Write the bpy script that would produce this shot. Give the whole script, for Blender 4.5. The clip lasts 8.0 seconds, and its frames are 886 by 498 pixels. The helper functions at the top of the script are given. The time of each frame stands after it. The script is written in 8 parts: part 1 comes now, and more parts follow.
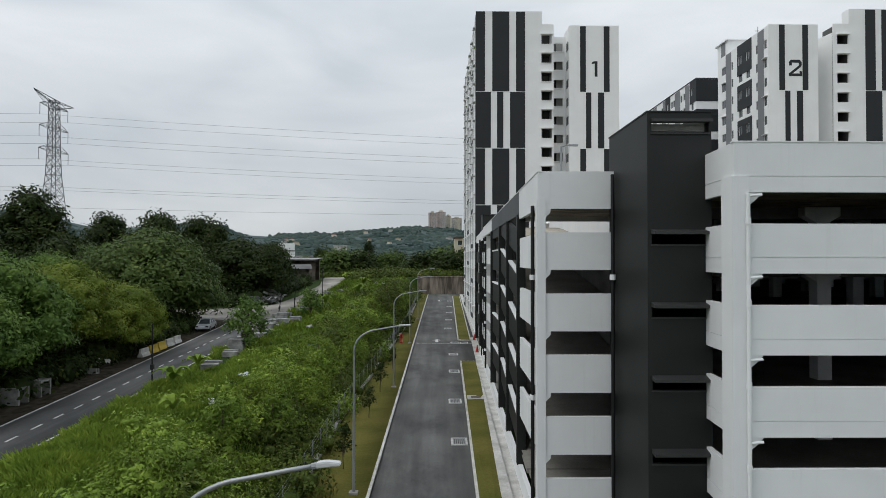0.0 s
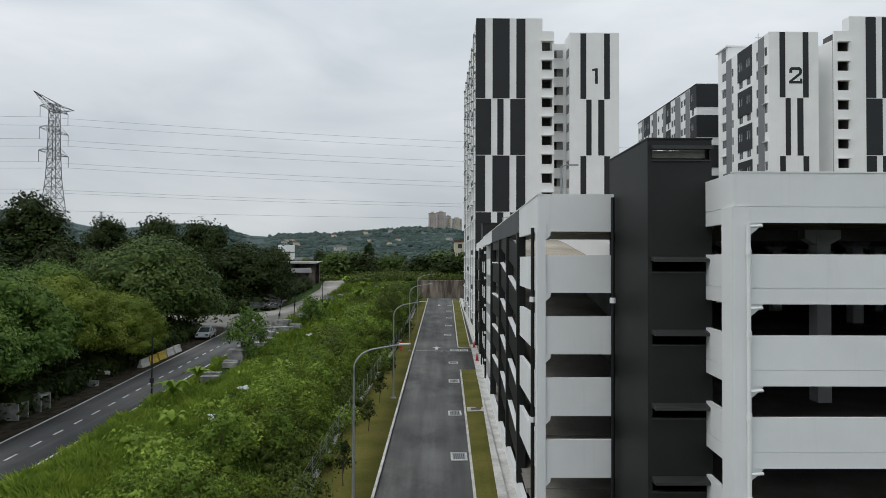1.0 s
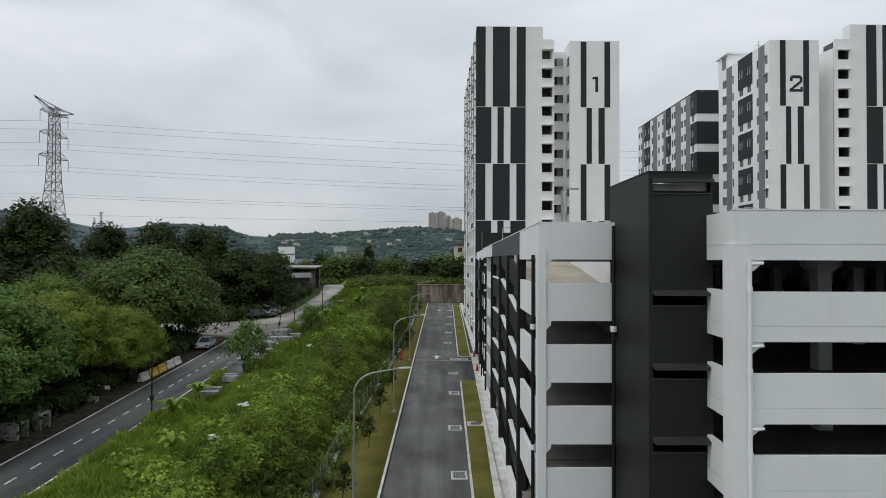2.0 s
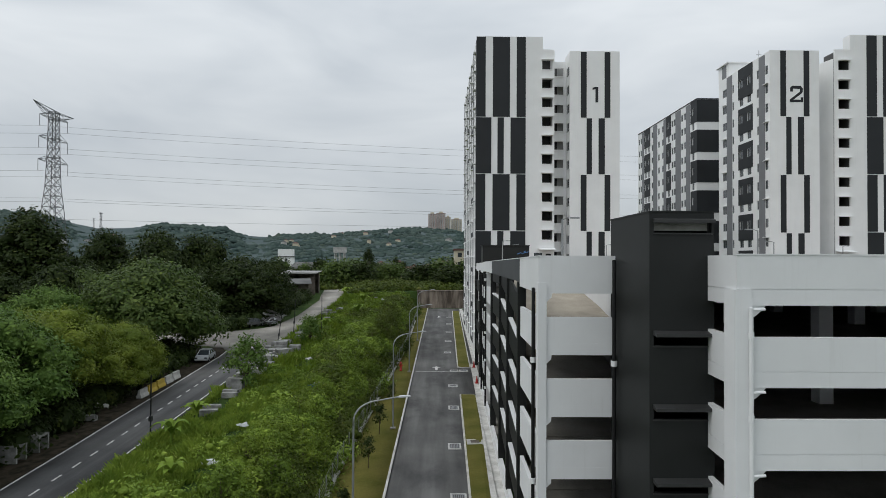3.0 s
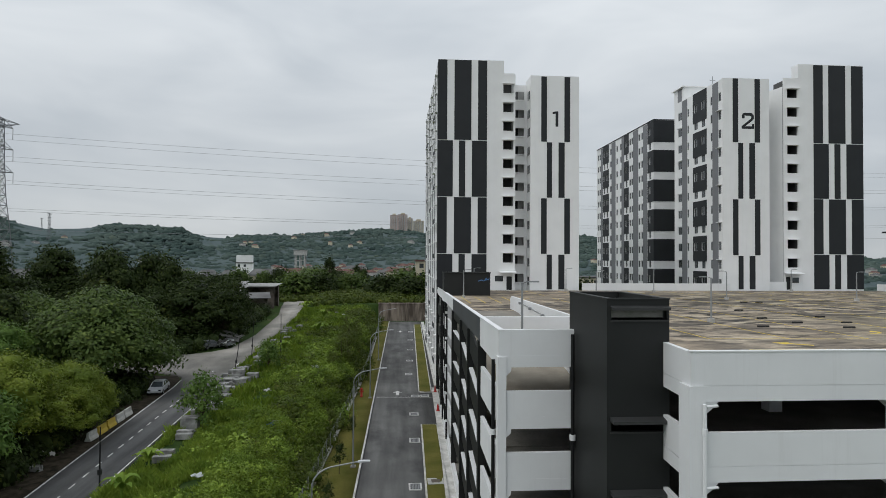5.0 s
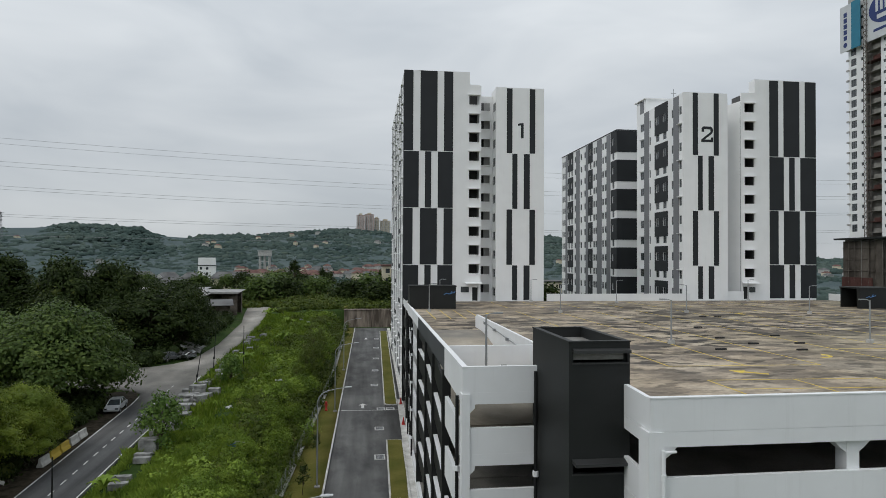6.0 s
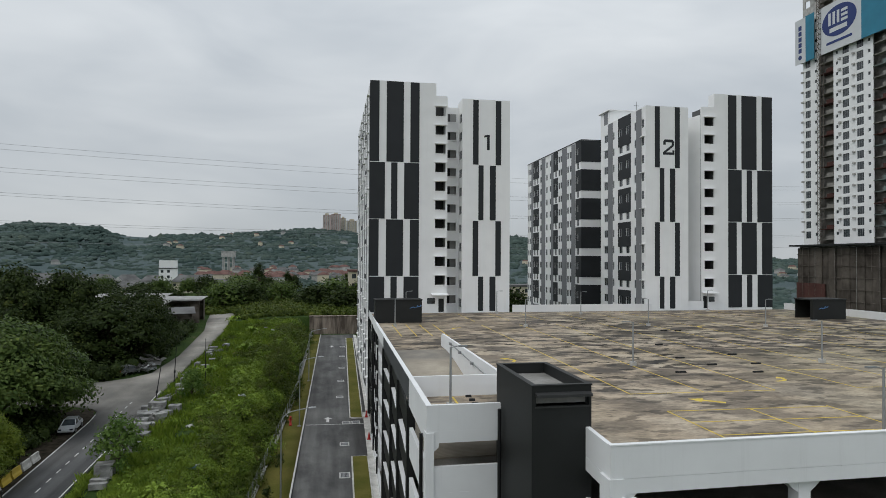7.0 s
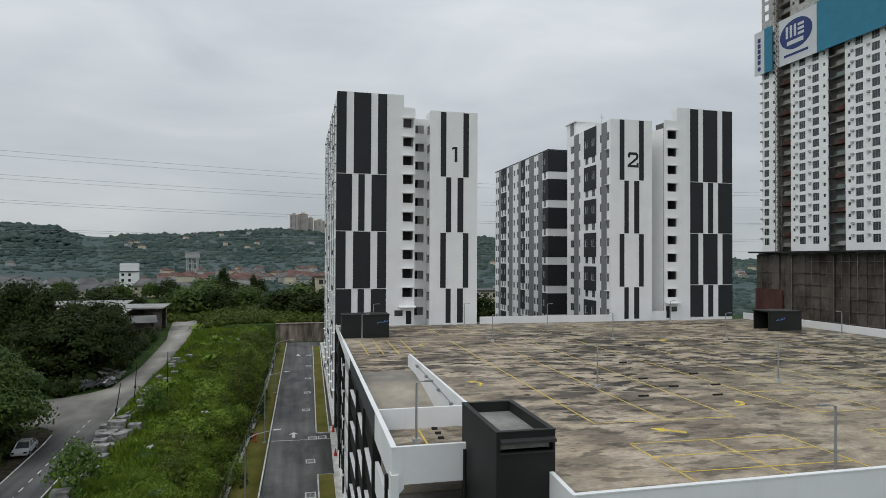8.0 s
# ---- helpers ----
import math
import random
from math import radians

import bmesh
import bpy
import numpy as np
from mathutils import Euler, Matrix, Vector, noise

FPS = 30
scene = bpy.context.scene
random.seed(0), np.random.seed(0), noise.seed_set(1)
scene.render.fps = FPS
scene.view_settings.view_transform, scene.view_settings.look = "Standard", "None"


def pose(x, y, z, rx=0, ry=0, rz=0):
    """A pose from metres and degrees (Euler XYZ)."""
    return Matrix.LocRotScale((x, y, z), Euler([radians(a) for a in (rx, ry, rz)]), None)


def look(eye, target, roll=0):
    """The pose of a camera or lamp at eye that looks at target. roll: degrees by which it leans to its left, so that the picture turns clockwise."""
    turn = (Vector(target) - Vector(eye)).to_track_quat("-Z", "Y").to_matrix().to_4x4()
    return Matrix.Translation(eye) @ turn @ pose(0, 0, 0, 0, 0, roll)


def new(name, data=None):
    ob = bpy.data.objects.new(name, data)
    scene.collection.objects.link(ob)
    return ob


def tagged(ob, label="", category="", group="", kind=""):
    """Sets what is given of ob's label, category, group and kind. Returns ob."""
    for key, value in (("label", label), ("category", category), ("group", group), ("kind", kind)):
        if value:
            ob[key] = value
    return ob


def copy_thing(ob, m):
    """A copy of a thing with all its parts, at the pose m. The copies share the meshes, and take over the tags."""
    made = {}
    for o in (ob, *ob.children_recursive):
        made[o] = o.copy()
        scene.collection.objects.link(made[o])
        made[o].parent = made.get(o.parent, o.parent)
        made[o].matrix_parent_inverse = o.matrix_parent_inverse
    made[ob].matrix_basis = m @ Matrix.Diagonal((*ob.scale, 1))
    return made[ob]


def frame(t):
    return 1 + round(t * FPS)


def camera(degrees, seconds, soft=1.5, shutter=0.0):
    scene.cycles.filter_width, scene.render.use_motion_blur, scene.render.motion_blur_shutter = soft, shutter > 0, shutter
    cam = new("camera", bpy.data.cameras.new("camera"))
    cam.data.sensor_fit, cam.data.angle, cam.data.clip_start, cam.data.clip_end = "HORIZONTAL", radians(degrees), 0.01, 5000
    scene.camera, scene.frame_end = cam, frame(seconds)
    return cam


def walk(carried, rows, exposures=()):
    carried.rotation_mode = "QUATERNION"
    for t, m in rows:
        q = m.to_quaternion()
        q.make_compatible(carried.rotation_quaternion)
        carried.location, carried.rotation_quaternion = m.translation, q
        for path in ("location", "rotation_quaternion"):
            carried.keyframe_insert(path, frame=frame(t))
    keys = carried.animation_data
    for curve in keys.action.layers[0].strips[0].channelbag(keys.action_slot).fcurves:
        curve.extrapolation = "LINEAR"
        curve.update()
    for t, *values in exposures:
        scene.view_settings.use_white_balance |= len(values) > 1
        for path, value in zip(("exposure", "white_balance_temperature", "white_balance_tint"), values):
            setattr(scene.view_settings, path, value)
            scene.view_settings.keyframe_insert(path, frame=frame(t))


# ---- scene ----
cam = camera(71.4, 8.0, soft=0.85)
PATH = [
    (0, (0.288, 2.784, 12.873), (0.31, 4.784, 12.908), 0.1),
    (0.5, (0.293, 2.799, 13.353), (0.315, 4.799, 13.388), 0.1),
    (1, (0.284, 2.783, 13.973), (0.306, 4.783, 14.008), 0.2),
    (1.5, (0.271, 2.786, 14.633), (0.293, 4.785, 14.667), 0.2),
    (3, (0.239, 2.899, 16.982), (0.262, 4.899, 17.016), 0.3),
    (3.5, (0.233, 2.92, 17.881), (0.261, 4.92, 17.916), 0.3),
    (4, (0.265, 2.975, 18.791), (0.313, 4.974, 18.825), 0.3),
    (4.5, (0.296, 3.011, 19.675), (0.389, 5.008, 19.71), 0.3),
    (6, (0.469, 3.112, 22.398), (0.722, 5.095, 22.432), 0.3),
    (6.5, (0.571, 3.153, 23.336), (0.876, 5.129, 23.37), 0.3),
    (7, (0.624, 3.149, 24.285), (0.982, 5.116, 24.318), 0.3),
    (7.5, (0.7, 3.141, 25.265), (1.109, 5.098, 25.298), 0.3),
    (8, (0.766, 3.151, 26.292), (1.224, 5.098, 26.324), 0.3),
]
EXPOSURES = [(0, 0.0), (2.0, -0.02), (4.0, -0.06), (6.0, -0.12), (8.0, -0.17)]
walk(cam, [(t, look(eye, target, roll)) for t, eye, target, roll in PATH], EXPOSURES)


# ---------------------------------------------------------------- light
def build_world():
    world = bpy.data.worlds.new("overcast_sky")
    scene.world = world
    world.use_nodes = True
    nt = world.node_tree
    nt.nodes.clear()
    add, link = nt.nodes.new, nt.links.new
    out, bg = add("ShaderNodeOutputWorld"), add("ShaderNodeBackground")
    sky = add("ShaderNodeTexSky")
    sky.sky_type, sky.sun_disc = "NISHITA", False
    sky.sun_elevation, sky.sun_rotation = radians(SUN_HEIGHT), radians(SUN_TURN)
    sky_dim = add("ShaderNodeVectorMath")
    sky_dim.operation = "SCALE"
    sky_dim.inputs["Scale"].default_value = 0.1
    link(sky.outputs["Color"], sky_dim.inputs[0])
    co, mapping = add("ShaderNodeTexCoord"), add("ShaderNodeMapping")
    mapping.inputs["Scale"].default_value = (1.0, 1.0, 3.2)
    link(co.outputs["Generated"], mapping.inputs["Vector"])
    cloud = add("ShaderNodeTexNoise")
    cloud.inputs["Scale"].default_value = 2.6
    cloud.inputs["Detail"].default_value = 4
    cloud.inputs["Roughness"].default_value = 0.5
    cloud.inputs["Distortion"].default_value = 0.4
    link(mapping.outputs["Vector"], cloud.inputs["Vector"])
    ramp = add("ShaderNodeValToRGB")
    ramp.color_ramp.elements[0].position, ramp.color_ramp.elements[0].color = 0.28, (0.55, 0.60, 0.65, 1)
    ramp.color_ramp.elements[1].position, ramp.color_ramp.elements[1].color = 0.72, (0.80, 0.84, 0.87, 1)
    link(cloud.outputs["Fac"], ramp.inputs["Fac"])
    split = add("ShaderNodeSeparateXYZ")
    link(co.outputs["Generated"], split.inputs["Vector"])
    lift = add("ShaderNodeMapRange")
    lift.inputs["From Min"].default_value, lift.inputs["From Max"].default_value = 0.0, 1.0
    lift.inputs["To Min"].default_value, lift.inputs["To Max"].default_value = 0.80, 1.75
    link(split.outputs["Z"], lift.inputs["Value"])
    bright = add("ShaderNodeVectorMath")
    bright.operation = "SCALE"
    link(ramp.outputs["Color"], bright.inputs[0])
    link(lift.outputs["Result"], bright.inputs["Scale"])
    mix = add("ShaderNodeMix")
    mix.data_type = "RGBA"
    mix.inputs["Factor"].default_value = 0.93
    link(sky_dim.outputs["Vector"], mix.inputs["A"])
    link(bright.outputs["Vector"], mix.inputs["B"])
    link(mix.outputs["Result"], bg.inputs["Color"])
    bg.inputs["Strength"].default_value = SKY_STRENGTH
    link(bg.outputs["Background"], out.inputs["Surface"])


SUN_HEIGHT, SUN_TURN, SKY_STRENGTH = 55, 235, 0.96
build_world()
sun_data = bpy.data.lights.new("sun", "SUN")
sun_data.energy, sun_data.angle, sun_data.color = 0.8, radians(30), (1.0, 0.97, 0.93)
sun = new("sun", sun_data)
sun.matrix_world = look((-92, -48, 122), (0, 0, 0))


# ---------------------------------------------------------------- materials
def shader(name, rough=0.7, metal=0.0, spec=0.4):
    m = bpy.data.materials.new(name)
    m.use_nodes = True
    b = m.node_tree.nodes["Principled BSDF"]
    b.inputs["Roughness"].default_value = rough
    b.inputs["Metallic"].default_value = metal
    b.inputs["Specular IOR Level"].default_value = spec
    return m, m.node_tree, b


def noise_node(nt, scale, detail=4, stretch=(1, 1, 1), world_space=True, rough=0.55):
    add, link = nt.nodes.new, nt.links.new
    tex, mp = add("ShaderNodeTexNoise"), add("ShaderNodeMapping")
    if world_space:
        link(add("ShaderNodeNewGeometry").outputs["Position"], mp.inputs["Vector"])
    else:
        link(add("ShaderNodeTexCoord").outputs["Object"], mp.inputs["Vector"])
    mp.inputs["Scale"].default_value = stretch
    link(mp.outputs["Vector"], tex.inputs["Vector"])
    tex.inputs["Scale"].default_value, tex.inputs["Detail"].default_value = scale, detail
    tex.inputs["Roughness"].default_value = rough
    return tex.outputs["Fac"]


def along_node(nt, axis, lo, hi):
    """0 to 1 along a world axis (0, 1, 2) or outwards from the origin (3)."""
    add, link = nt.nodes.new, nt.links.new
    pos, mr = add("ShaderNodeNewGeometry"), add("ShaderNodeMapRange")
    if axis == 3:
        reach = add("ShaderNodeVectorMath")
        reach.operation = "LENGTH"
        link(pos.outputs["Position"], reach.inputs[0])
        link(reach.outputs["Value"], mr.inputs["Value"])
    else:
        sep = add("ShaderNodeSeparateXYZ")
        link(pos.outputs["Position"], sep.inputs["Vector"])
        link(sep.outputs[axis], mr.inputs["Value"])
    mr.inputs["From Min"].default_value, mr.inputs["From Max"].default_value = lo, hi
    return mr.outputs["Result"]


def ramp_node(nt, fac, stops):
    r = nt.nodes.new("ShaderNodeValToRGB")
    e = r.color_ramp.elements
    while len(e) < len(stops):
        e.new(0.5)
    for k, (p, c) in enumerate(stops):
        e[k].position = p
        e[k].color = (*c, 1) if len(c) == 3 else c
    nt.links.new(fac, r.inputs["Fac"])
    return r.outputs["Color"]


def mix_node(nt, fac, a, b, how="MIX"):
    m = nt.nodes.new("ShaderNodeMix")
    m.data_type, m.blend_type = "RGBA", how
    for key, v in (("Factor", fac), ("A", a), ("B", b)):
        s = m.inputs[key] if key == "Factor" else [i for i in m.inputs if i.name == key and i.type == "RGBA"][0]
        if isinstance(v, (int, float)):
            s.default_value = v
        elif isinstance(v, tuple):
            s.default_value = (*v, 1)
        else:
            nt.links.new(v, s)
    return [o for o in m.outputs if o.type == "RGBA"][0]


def bump(nt, b, height, strength=0.3, distance=0.05):
    n = nt.nodes.new("ShaderNodeBump")
    n.inputs["Strength"].default_value, n.inputs["Distance"].default_value = strength, distance
    nt.links.new(height, n.inputs["Height"])
    nt.links.new(n.outputs["Normal"], b.inputs["Normal"])


def paint(name, colour, rough=0.6, vary=0.12, grime=0.25, stain=(0.25, 0.24, 0.22), spec=0.35, metal=0.0):
    """Painted or plastered surface: broad cloudiness, vertical run marks, fine grain."""
    m, nt, b = shader(name, rough, metal, spec)
    broad = noise_node(nt, 0.35, 5)
    dark = tuple(c * (1 - vary) for c in colour)
    light = tuple(min(1, c * (1 + vary * 0.4)) for c in colour)
    base = ramp_node(nt, broad, [(0.3, dark), (0.7, light)])
    runs = noise_node(nt, 1.0, 6, (2.6, 2.6, 0.16), rough=0.7)
    mask = ramp_node(nt, runs, [(0.56, (0, 0, 0)), (0.82, (grime, grime, grime))])
    base = mix_node(nt, mask, base, tuple(s * max(colour) / 0.5 for s in stain))
    nt.links.new(base, b.inputs["Base Color"])
    bump(nt, b, noise_node(nt, 14, 4), 0.12, 0.01)
    return m


def two_tone(name, a, c, scale=1.2, rough=0.8, spec=0.25, detail=6, stretch=(1, 1, 1), lo=0.35, hi=0.65, grain=9, relief=0.3, depth=0.03, world_space=True):
    m, nt, b = shader(name, rough, 0.0, spec)
    base = ramp_node(nt, noise_node(nt, scale, detail, stretch, world_space), [(lo, a), (hi, c)])
    fine = noise_node(nt, grain, 5, (1, 1, 1), world_space, 0.7)
    base = mix_node(nt, 0.55, base, ramp_node(nt, fine, [(0.3, (0.55, 0.55, 0.55)), (0.7, (1, 1, 1))]), "MULTIPLY")
    nt.links.new(base, b.inputs["Base Color"])
    bump(nt, b, fine, relief, depth)
    return m


def leaf_material(name, dark, light, yellow=(0.16, 0.17, 0.03), gloss=0.5, patch_scale=0.35):
    m, nt, b = shader(name, gloss, 0.0, 0.09)
    info = nt.nodes.new("ShaderNodeNewGeometry")
    each = ramp_node(nt, info.outputs["Random Per Island"], [(0.0, tuple(0.7 * x + 0.3 * y for x, y in zip(dark, light))), (0.55, tuple((x + y) / 2 for x, y in zip(dark, light))), (0.95, tuple(0.2 * x + 0.8 * y for x, y in zip(dark, light))), (1.0, yellow)])
    patch = ramp_node(nt, noise_node(nt, patch_scale, 3), [(0.35, (0.7, 0.78, 0.7)), (0.65, (1.12, 1.1, 0.95))])
    col = mix_node(nt, 1.0, each, patch, "MULTIPLY")
    nt.links.new(col, b.inputs["Base Color"])
    glow = nt.nodes.new("ShaderNodeBsdfTranslucent")
    nt.links.new(col, glow.inputs["Color"])
    mx = nt.nodes.new("ShaderNodeMixShader")
    mx.inputs["Fac"].default_value = 0.16
    nt.links.new(b.outputs["BSDF"], mx.inputs[1])
    nt.links.new(glow.outputs["BSDF"], mx.inputs[2])
    nt.links.new(mx.outputs["Shader"], nt.nodes["Material Output"].inputs["Surface"])
    return m


def window_glass(name, tint=(0.02, 0.024, 0.026)):
    m, nt, b = shader(name, 0.12, 0.0, 0.65)
    nt.links.new(ramp_node(nt, noise_node(nt, 0.8, 2), [(0.35, tint), (0.7, tuple(c * 3 for c in tint))]), b.inputs["Base Color"])
    return m


WHITE = paint("white_masonry_paint", (0.785, 0.795, 0.80), 0.65, 0.06, 0.16)
WHITE_TOWER = paint("tower_white_paint", (0.835, 0.838, 0.832), 0.7, 0.05, 0.14)
CHARCOAL = paint("charcoal_masonry_paint", (0.0165, 0.018, 0.0175), 0.55, 0.22, 0.10, (0.09, 0.09, 0.09), 0.3)
CHARCOAL_PANEL = paint("charcoal_tower_paint", (0.021, 0.0235, 0.026), 0.6, 0.15, 0.08, (0.1, 0.1, 0.1), 0.3)
# Lighter than the core's charcoal: dust, and sky light put into the colour.
HOOD_GREY = paint("skylit_dusty_charcoal", (0.036, 0.037, 0.037), 0.5, 0.2, 0.2, (0.14, 0.14, 0.13), 0.4)
SLATE = paint("slate_grey_paint", (0.075, 0.08, 0.085), 0.6, 0.15, 0.15, (0.1, 0.1, 0.1), 0.3)
LOBBY_GREY = paint("lobby_plaster", (0.42, 0.42, 0.41), 0.75, 0.1, 0.1)
GREY_STRIP = paint("mid_grey_tower_paint", (0.20, 0.205, 0.215), 0.65, 0.1, 0.1)
CEMENT = two_tone("bare_cement", (0.20, 0.195, 0.18), (0.36, 0.35, 0.33), 0.5, 0.85, 0.2, grain=6)
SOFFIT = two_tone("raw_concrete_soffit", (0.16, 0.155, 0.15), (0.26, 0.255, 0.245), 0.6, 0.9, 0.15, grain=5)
PALE_CONCRETE = two_tone("pale_precast_concrete", (0.36, 0.36, 0.34), (0.58, 0.57, 0.54), 0.9, 0.85, 0.2, grain=8)
KERB = two_tone("kerb_concrete", (0.42, 0.41, 0.38), (0.66, 0.65, 0.62), 0.8, 0.8, 0.2, grain=7)
ROADLINE = two_tone("road_marking_paint", (0.45, 0.45, 0.43), (0.72, 0.72, 0.70), 2.0, 0.7, 0.2, grain=15)
YELLOW = two_tone("yellow_line_paint", (0.56, 0.41, 0.06), (0.82, 0.62, 0.11), 2.0, 0.7, 0.2, grain=10)
# Leaf-litter brown, darkened further to carry the shade of the tree crowns.
EARTH = two_tone("shade_dark_leaf_litter", (0.018, 0.016, 0.011), (0.055, 0.045, 0.032), 1.4, 0.95, 0.1)
GALV = paint("galvanised_steel", (0.33, 0.345, 0.35), 0.45, 0.12, 0.1, spec=0.5, metal=0.6)
LAMP_GREY = paint("pale_lamp_casting", (0.52, 0.53, 0.54), 0.45, 0.08, 0.1)
PYLON_STEEL = paint("weathered_lattice_steel", (0.16, 0.165, 0.175), 0.6, 0.1, 0.1, metal=0.3)
CABLE = paint("aluminium_cable", (0.24, 0.25, 0.26), 0.6, 0.05, 0.0)
BLACK_PIPE = paint("black_plastic_pipe", (0.012, 0.012, 0.013), 0.4, 0.1, 0.05)
RED = paint("red_enamel", (0.42, 0.03, 0.025), 0.45, 0.15, 0.1)
BLUE_MARK = paint("blue_sign_paint", (0.08, 0.20, 0.42), 0.5, 0.1, 0.0)
NAVY = paint("navy_sign_print", (0.02, 0.04, 0.16), 0.5, 0.08, 0.0)
BANNER_WHITE = paint("banner_white_sheet", (0.60, 0.62, 0.63), 0.6, 0.06, 0.1)
TEAL = paint("teal_site_sheet", (0.03, 0.20, 0.30), 0.6, 0.12, 0.12)
TRUNK = two_tone("bark", (0.05, 0.04, 0.03), (0.14, 0.11, 0.085), 3, 0.95, 0.1, stretch=(1, 1, 0.3))
GLASS = window_glass("dark_window_glass")
# Dark grey that stands in for shade inside the tower openings.
VOID = paint("interior_shade_grey", (0.10, 0.10, 0.10), 0.9, 0.1, 0.0)
ALU = paint("window_frame_aluminium", (0.30, 0.31, 0.32), 0.5, 0.1, 0.0)
# Clay red with its saturation cut, haze being mixed into the tile colour.
ROOF_RED = two_tone("hazed_clay_roof_tiles", (0.12, 0.068, 0.060), (0.20, 0.12, 0.105), 0.2, 0.9, 0.1)
ROOF_GREY = two_tone("grey_roof_sheets", (0.085, 0.085, 0.085), (0.17, 0.17, 0.168), 0.2, 0.8, 0.2)
ZINC = two_tone("zinc_roof_sheet", (0.17, 0.165, 0.155), (0.42, 0.42, 0.41), 0.45, 0.6, 0.4, stretch=(1, 4, 1))
RUST_WALL = two_tone("rusted_sheet_wall", (0.065, 0.052, 0.042), (0.20, 0.175, 0.15), 0.5, 0.85, 0.2)
BEIGE = paint("beige_house_paint", (0.55, 0.50, 0.38), 0.75, 0.08, 0.15)
# Terracotta paled in the paint itself to give the hill towers haze.
PINKISH = paint("hazed_terracotta_paint", (0.50, 0.39, 0.35), 0.75, 0.08, 0.1)
CAR_SILVER = paint("silver_car_paint", (0.50, 0.52, 0.54), 0.3, 0.04, 0.0, spec=0.6, metal=0.3)
CAR_DARK = paint("dull_grey_car_paint", (0.11, 0.115, 0.12), 0.5, 0.15, 0.2)
RUBBER = paint("tyre_rubber", (0.015, 0.015, 0.015), 0.85, 0.1, 0.0)
NETTING = two_tone("brown_scaffold_netting", (0.050, 0.042, 0.036), (0.150, 0.130, 0.112), 0.22, 0.95, 0.1, stretch=(1, 1.1, 0.5), grain=1.1)
NETTING_RED = two_tone("faded_red_netting", (0.075, 0.038, 0.033), (0.12, 0.058, 0.05), 0.2, 0.95, 0.1, stretch=(1, 1.6, 0.25), grain=1.5)
SLAB_RAW = two_tone("raw_floor_slab", (0.20, 0.19, 0.17), (0.34, 0.325, 0.295), 0.3, 0.9, 0.15)
BALCONY_GREEN = paint("grey_green_balcony_screen", (0.14, 0.175, 0.165), 0.4, 0.15, 0.1)
BARRIER_YELLOW = paint("yellow_barrier_paint", (0.50, 0.36, 0.05), 0.7, 0.15, 0.3)
BLUE_PLASTIC = paint("blue_plastic_sheet", (0.05, 0.16, 0.42), 0.5, 0.15, 0.0)
RETAINING = two_tone("stained_retaining_wall", (0.11, 0.088, 0.073), (0.36, 0.30, 0.25), 0.9, 0.9, 0.15, stretch=(1, 1, 0.14), lo=0.38, hi=0.62)

LEAF_DARK = leaf_material("dark_tree_leaves", (0.012, 0.022, 0.007), (0.046, 0.066, 0.017), (0.085, 0.10, 0.025))
LEAF_MID = leaf_material("mid_green_tree_leaves", (0.057, 0.106, 0.027), (0.148, 0.230, 0.056), (0.16, 0.23, 0.05))
LEAF_LIGHT = leaf_material("yellowish_tree_leaves", (0.090, 0.124, 0.019), (0.190, 0.240, 0.040), (0.21, 0.23, 0.05))
LEAF_SHRUB = leaf_material("shrub_leaves", (0.110, 0.174, 0.026), (0.285, 0.385, 0.070), (0.36, 0.43, 0.09))
LEAF_FERN = leaf_material("deep_green_fern_leaves", (0.060, 0.100, 0.014), (0.185, 0.255, 0.038), (0.22, 0.28, 0.06))
LEAF_GRASS = leaf_material("tall_grass_blades", (0.122, 0.186, 0.027), (0.270, 0.355, 0.063), (0.37, 0.40, 0.11), 0.6, 0.6)
# Blue-grey and lightened: the haze of distance is put into this leaf colour.
LEAF_FAR = leaf_material("hazed_hill_leaves", (0.063, 0.092, 0.096), (0.088, 0.119, 0.118), (0.096, 0.124, 0.113), 0.9, 0.012)
LEAF_GRASS_DULL = leaf_material("dull_grass_blades", (0.088, 0.142, 0.016), (0.200, 0.275, 0.038), (0.28, 0.30, 0.08), 0.6)
LEAF_OLIVE = leaf_material("olive_scrub_leaves", (0.034, 0.054, 0.011), (0.118, 0.150, 0.030), (0.20, 0.18, 0.06))
LEAF_BROAD = leaf_material("broad_tree_leaves", (0.030, 0.055, 0.016), (0.118, 0.165, 0.046), (0.15, 0.19, 0.05), 0.42)


